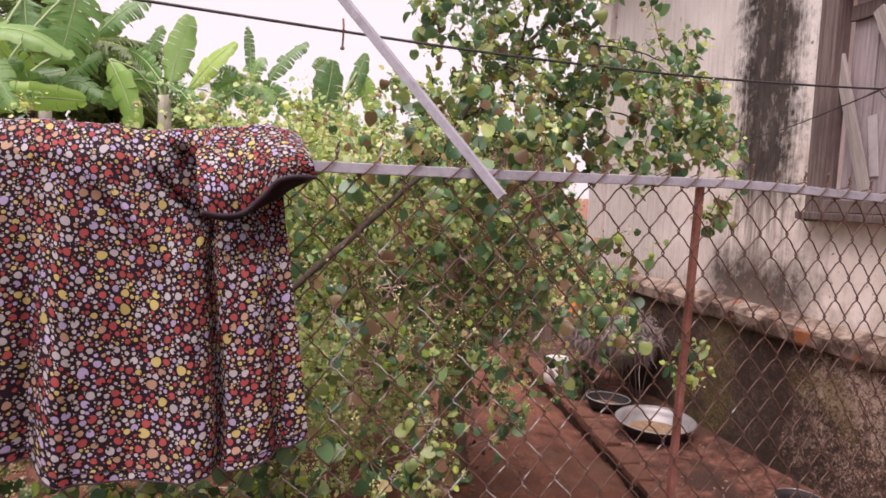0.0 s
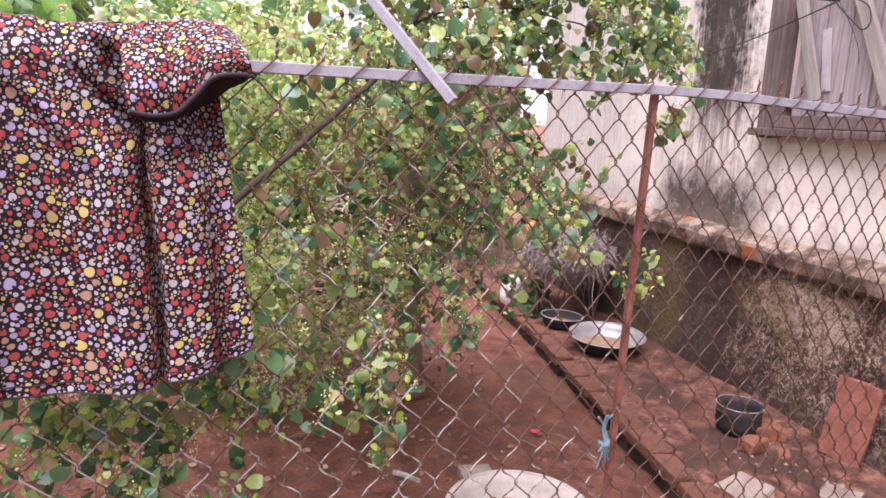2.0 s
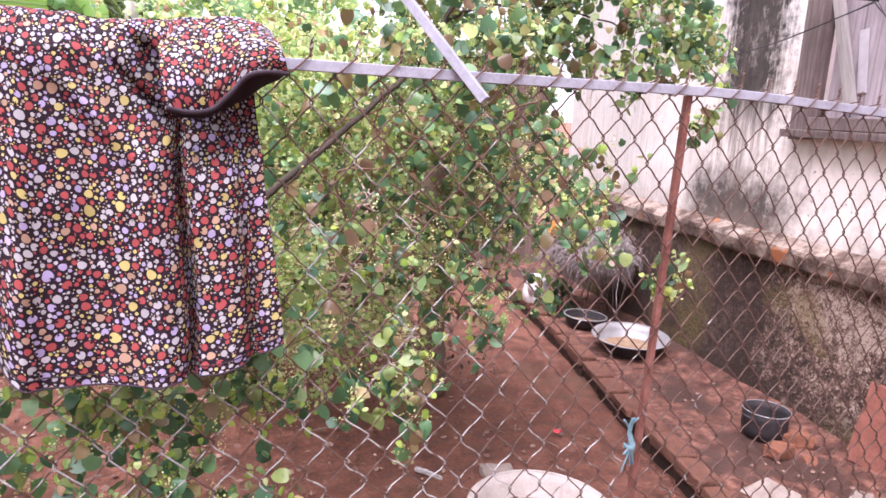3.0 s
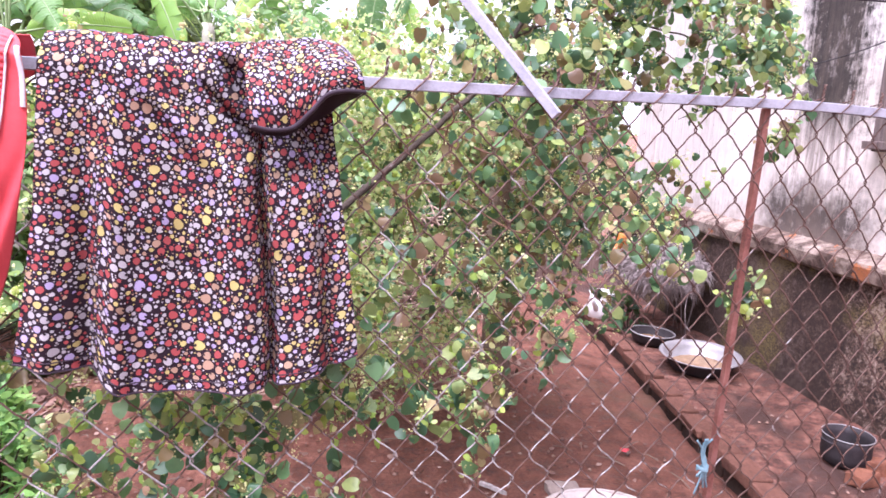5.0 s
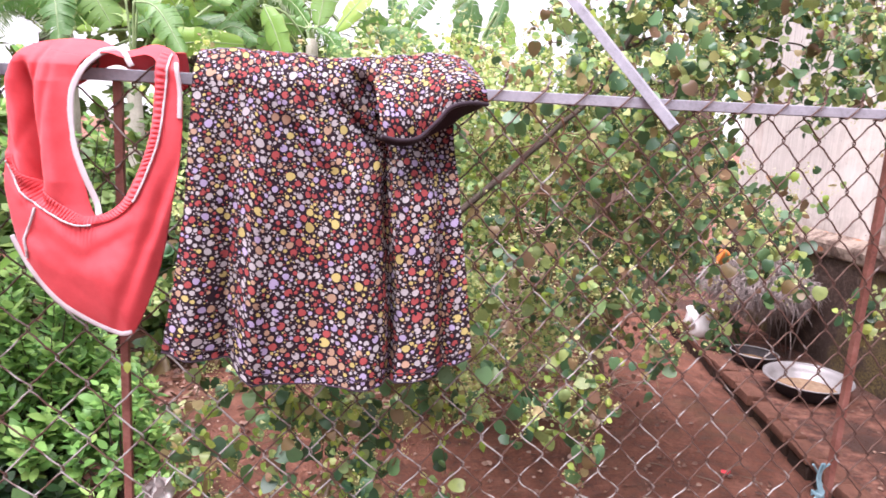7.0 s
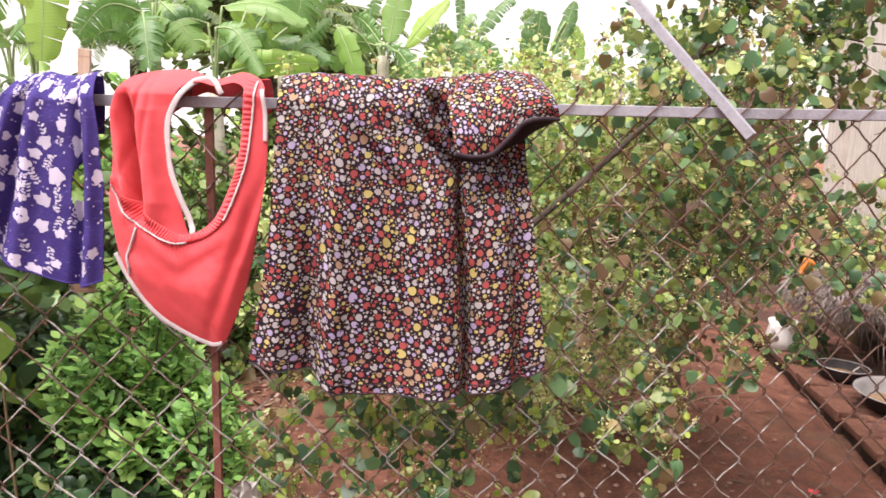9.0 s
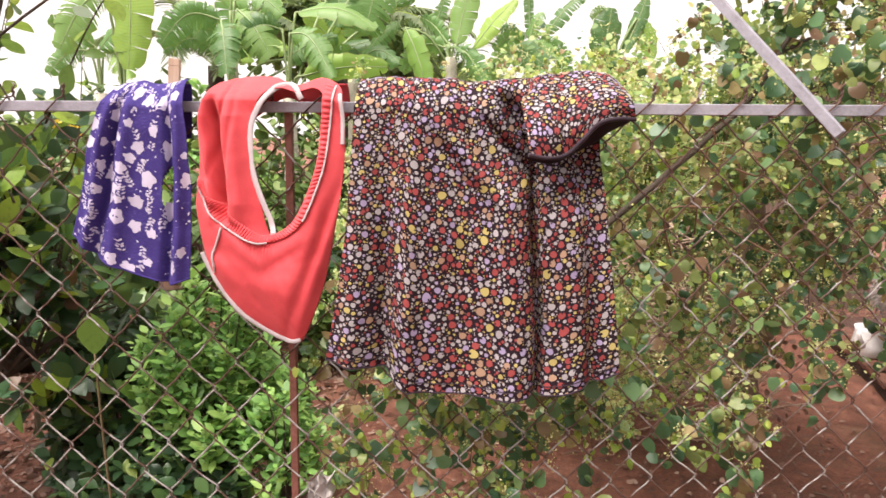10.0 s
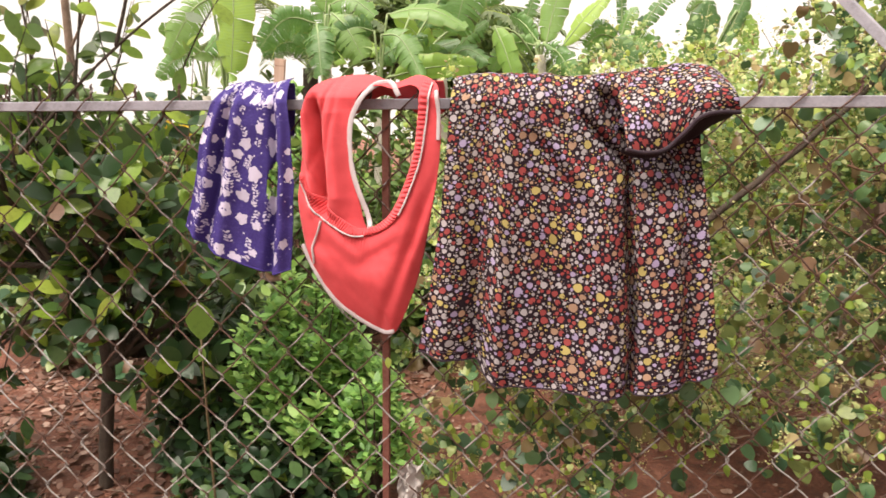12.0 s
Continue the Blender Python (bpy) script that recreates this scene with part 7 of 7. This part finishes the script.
    # flat stones and lumps on the soil
    for k, (x, y, s) in enumerate(((1.349, 2.72, 0.10), (1.80, 3.0, 0.03), (3.015, 3.39, 0.05), (1.0, 3.9, 0.10), (1.4, 4.3, 0.13), (1.75, 4.6, 0.12), (0.9, 4.4, 0.12))):
        lump("stone", pose(x, y, -0.075 if x < 2 else 0.0, 6, 4, 37 * k), (s * 1.3, s, s * 0.4), CONCRETE, "pale broken stone lying on the ground", "stone", 10 + k, "stones")
    lump("stick_of_wood", pose(1.09, 2.795, -0.06, 0, 3, -43), (0.115, 0.014, 0.014), WOOD_PALE, "pale stick lying on the soil", "stick", 30, "", 0.003, 0.002)
    lump("red_scrap", pose(1.78, 3.0, -0.06, 0, 10, 30), (0.03, 0.022, 0.012), RED, "small red plastic scrap on the soil", "scrap", 32, "", 0.003, 0.004)
    lump("orange_bag", pose(2.57, 4.64, 0.50, 20, 10, 30), (0.10, 0.05, 0.15), ORANGE, "crumpled orange plastic bag caught in dead twigs", "bag", 33, "", 0.012, 0.02)


yard()


def dead_brush():
    """Heap of dead grey brushwood against the plinth."""
    b = thing("brushwood", pose(2.98, 4.62, 0.0), "heap of dead grey twigs piled against the plinth", "brushwood", kind="stuff")
    r = np.random.RandomState(3)
    pieces = []
    for k in range(3200):
        a = r.normal(size=3)
        a /= np.linalg.norm(a)
        root = a * np.array([0.34, 0.38, 0.14]) * r.uniform(0.50, 1.0) + np.array([-0.14, -0.10, 0.47])
        d = a * 0.6 + np.array([-0.15, -0.2, 0.1]) + r.normal(size=3) * 0.5
        d /= np.linalg.norm(d)
        L = r.uniform(0.04, 0.12)
        p = [root, root + d * L * 0.5 + r.normal(size=3) * 0.008, root + d * L + np.array([0, 0, -0.05]) + r.normal(size=3) * 0.015]
        p = np.array(p)
        p[:, 2] = np.maximum(p[:, 2], 0.01)
        p[:, 0] = np.minimum(p[:, 0], 0.11 + 0.11 * p[:, 1])
        pieces.append(tube(p, [0.0022, 0.0026, 0.0016], 4))
    for k in range(14):
        x, y = r.normal() * 0.1, r.normal() * 0.22
        pieces.append(tube([(x, y, 0.0), (x + r.normal() * 0.05, y + r.normal() * 0.05, 0.25), (x + r.normal() * 0.1, y + r.normal() * 0.1, 0.5)], [0.004, 0.0035, 0.002], 5))
    v, f = join(pieces)
    mesh_ob("twigs", v, f, TWIG, b).matrix_parent_inverse = Matrix()


dead_brush()


def rags():
    # blue string knotted on the wires
    d = thing("blue_string", pose(1.44, FENCE_Y - 0.012, 0.40), "faded blue plastic string knotted to the fence wire", "string")
    r = np.random.RandomState(9)
    for k in range(5):
        pts = [(0.012 * r.normal(), 0.006 * r.normal(), 0.09), (0.008 * r.normal(), 0.006 * r.normal(), 0.05), (0.008 * r.normal(), -0.008, 0.005), (0.010 * r.normal(), -0.006, -0.02), (0.012 * r.normal(), 0.0, -0.07 + 0.02 * r.normal())]
        v, f = tube(smooth_path(pts, 20), 0.0030, 6)
        mesh_ob("strand", v, f, RAG_BLUE, d)
    for k in range(3):
        a = np.linspace(0, 2 * math.pi, 24, endpoint=False)
        pts = np.stack([0.016 * np.cos(a), 0.010 * np.sin(a), 0.006 * np.sin(2 * a + k) + 0.002 * k - 0.002], 1)
        v, f = tube(pts, 0.0036, 6, True)
        mesh_ob("knot", v, f, RAG_BLUE, d)
    # dirty white rag caught low on the wires
    nu, nv = 26, 26
    g = np.zeros((nu, nv, 3))
    for i in range(nu):
        for j in range(nv):
            u, v = i / (nu - 1) - 0.5, j / (nv - 1) - 0.5
            w = 0.03 + 0.02 * noise.noise((v * 4, 1, 2))
            g[i, j] = (u * w * 2 + 0.02 * noise.noise((u * 5, v * 5, 3)), 0.02 * noise.noise((u * 9, v * 9, 1)) + 0.012 * math.sin(u * 15), -v * 0.14 + 0.012 * noise.noise((u * 8, v * 6, 7)))
    faces = [(i * nv + j, i * nv + j + 1, (i + 1) * nv + j + 1, (i + 1) * nv + j) for i in range(nu - 1) for j in range(nv - 1)]
    ob = mesh_ob("rag", g.reshape(-1, 3), faces, RAG_WHITE)
    ob.matrix_world = pose(-0.315, FENCE_Y + 0.05, 0.385, 0, 0, 10)
    tagged(ob, "dirty white rag caught on the fence wires", "rag")


rags()


def wires_overhead():
    def line(name, ctrl, r, label, sag=0.0):
        p = smooth_path(ctrl, 60)
        v, f = tube(p, r, 7)
        return tagged(mesh_ob(name, v, f, CABLE), label, "cable")
    line("cable", [(-0.9, 2.40, 1.86), (0.028, 2.40, 1.825), (0.554, 2.42, 1.810), (1.051, 2.45, 1.803), (1.70, 2.50, 1.812), (2.30, 2.57, 1.842), (2.858, 2.64, 1.880)], 0.0042, "black cable running across the yard to the window")
    line("cable", [(2.862, 2.66, 1.876), (2.890, 2.92, 1.820), (2.925, 3.23, 1.760), (2.985, 3.80, 1.688), (3.03, 4.20, 1.590), (3.10, 4.85, 1.45)], 0.003, "thin black wire slanting down along the house wall")
    line("cable", [(2.872, 2.72, 1.868), (2.856, 2.60, 1.885), (2.846, 2.50, 1.845), (2.843, 2.475, 1.780), (2.845, 2.505, 1.752), (2.852, 2.56, 1.790), (2.858, 2.63, 1.850), (2.862, 2.66, 1.880)], 0.0028, "loose loop of black wire hanging by the window")
    line("cable", [(2.858, 2.64, 1.878), (2.850, 2.58, 1.80), (2.846, 2.52, 1.70), (2.848, 2.50, 1.62)], 0.0014, "thin loose strand hanging by the window")
    d = thing("line_hook", pose(0.552, 2.418, 1.80), "small rusty wire hook hanging from the cable", "hook")
    v, f = tube([(0, 0, 0.045), (0.002, 0, 0.02), (0.0, 0, -0.035)], 0.0028, 6)
    mesh_ob("shank", v, f, RUST_POST, d)
    bm = bmesh.new()
    bmesh.ops.create_uvsphere(bm, u_segments=10, v_segments=6, radius=0.007)
    for w in bm.verts:
        w.co.z = w.co.z * 0.7 - 0.037
    part("knob", bm, RUST_POST, d)


wires_overhead()


def shed():
    d = thing("shed", pose(2.35, 6.25, -0.08), "low shed of weathered brown boards behind the vine", "shed")
    r = random.Random(3)
    x, k = 0.0, 0
    while x < 0.95:
        w = r.uniform(0.09, 0.15)
        bm = bmesh.new()
        box(bm, x, x + w - 0.008, 0, 0.02, 0, 1.86 + r.uniform(-0.06, 0.04), 0.003, 0.004, k)
        part("board", bm, WOOD_BROWN, d)
        x += w
        k += 1
    bm = bmesh.new()
    box(bm, -0.08, 1.05, -0.06, 0.9, 1.93, 1.96, 0.004)
    part("roof", bm, WOOD_GREY, d, "thin grey roof sheet")
    bm = bmesh.new()
    box(bm, -0.02, 1.0, 0.03, 0.85, 0, 1.92)
    part("core", bm, WOOD_BROWN, d)


shed()


def litter():
    r = np.random.RandomState(17)
    n = 7000
    x, y = r.uniform(-2.8, 2.0, n), r.uniform(2.1, 5.2, n)
    x[2400:] = r.uniform(-3.2, -0.6, 4600)
    y[2400:] = r.uniform(2.1, 4.6, 4600)
    keep = x < 1.5 + 0.2 * y
    x, y = x[keep], y[keep]
    z = np.array([-0.066 + 0.035 * noise.noise((a * 1.1, b * 1.1, 3)) + 0.018 * noise.noise((a * 5, b * 5, 9)) for a, b in zip(x, y)])
    n = len(x)
    ob = leaves("leaf_litter", np.stack([x, y, z], 1), rand_dirs(n, 0, 1) * np.array([1, 1, 0.15]), rand_dirs(n, 1.8), np.where(x > -0.6, 0.6, 1.0) * (0.016 + 0.045 * r.uniform(0, 1, n) ** 2), OVATE, DRY_LEAF, None, 1.3)
    tagged(ob, "dry brown leaves scattered on the soil", "leaf litter", kind="stuff")
    pieces = []
    for _ in range(1300):
        a = r.uniform(-2.6, 2.0), r.uniform(2.15, 5.0)
        s = 0.003 + 0.012 * r.uniform() ** 2.5
        pav = a[0] > 1.61 + 0.205 * a[1]
        zz = 0.0 if pav else -0.07 + 0.035 * noise.noise((a[0] * 1.1, a[1] * 1.1, 3)) + 0.018 * noise.noise((a[0] * 5, a[1] * 5, 9))
        c = np.array([a[0], a[1], zz + s * 0.3])
        v = np.array([(1, 0, 0), (0, 1, 0), (-1, 0, 0), (0, -1, 0), (0, 0, 0.7), (0, 0, -0.7)]) * s * r.uniform(0.6, 1.3, (6, 1))
        pieces.append((c + v, [(0, 1, 4), (1, 2, 4), (2, 3, 4), (3, 0, 4), (1, 0, 5), (2, 1, 5), (3, 2, 5), (0, 3, 5)]))
    for _ in range(160):
        a = r.uniform(2.0, 3.0), r.uniform(2.05, 4.6)
        if not (1.62 + 0.205 * a[1] < a[0] < 2.55 + 0.11 * a[1]):
            continue
        s = r.uniform(0.004, 0.014)
        c = np.array([a[0], a[1], s * 0.3])
        v = np.array([(1, 0, 0), (0, 1, 0), (-1, 0, 0), (0, -1, 0), (0, 0, 0.7), (0, 0, -0.7)]) * s * r.uniform(0.6, 1.3, (6, 1))
        pieces.append((c + v, [(0, 1, 4), (1, 2, 4), (2, 3, 4), (3, 0, 4), (1, 0, 5), (2, 1, 5), (3, 2, 5), (0, 3, 5)]))
    v, f = join(pieces)
    tagged(mesh_ob("gravel", v, f, CRUMB, smooth=False), "small pale stones and crumbs scattered on the ground", "gravel", kind="stuff")
    pieces = []
    for _ in range(130):
        a = np.array([r.uniform(-2.4, 1.9), r.uniform(2.2, 4.6), -0.066])
        t = r.uniform(0, 6.28)
        L = r.uniform(0.04, 0.16)
        e = a + np.array([math.cos(t) * L, math.sin(t) * L, r.uniform(0, 0.01)])
        pieces.append(tube([a, (a + e) / 2 + np.array([0.005, 0.004, 0.006]), e], [0.0025, 0.003, 0.0015], 5))
    v, f = join(pieces)
    tagged(mesh_ob("twig_litter", v, f, STICK), "thin fallen twigs scattered on the soil", "twigs", kind="stuff")


litter()
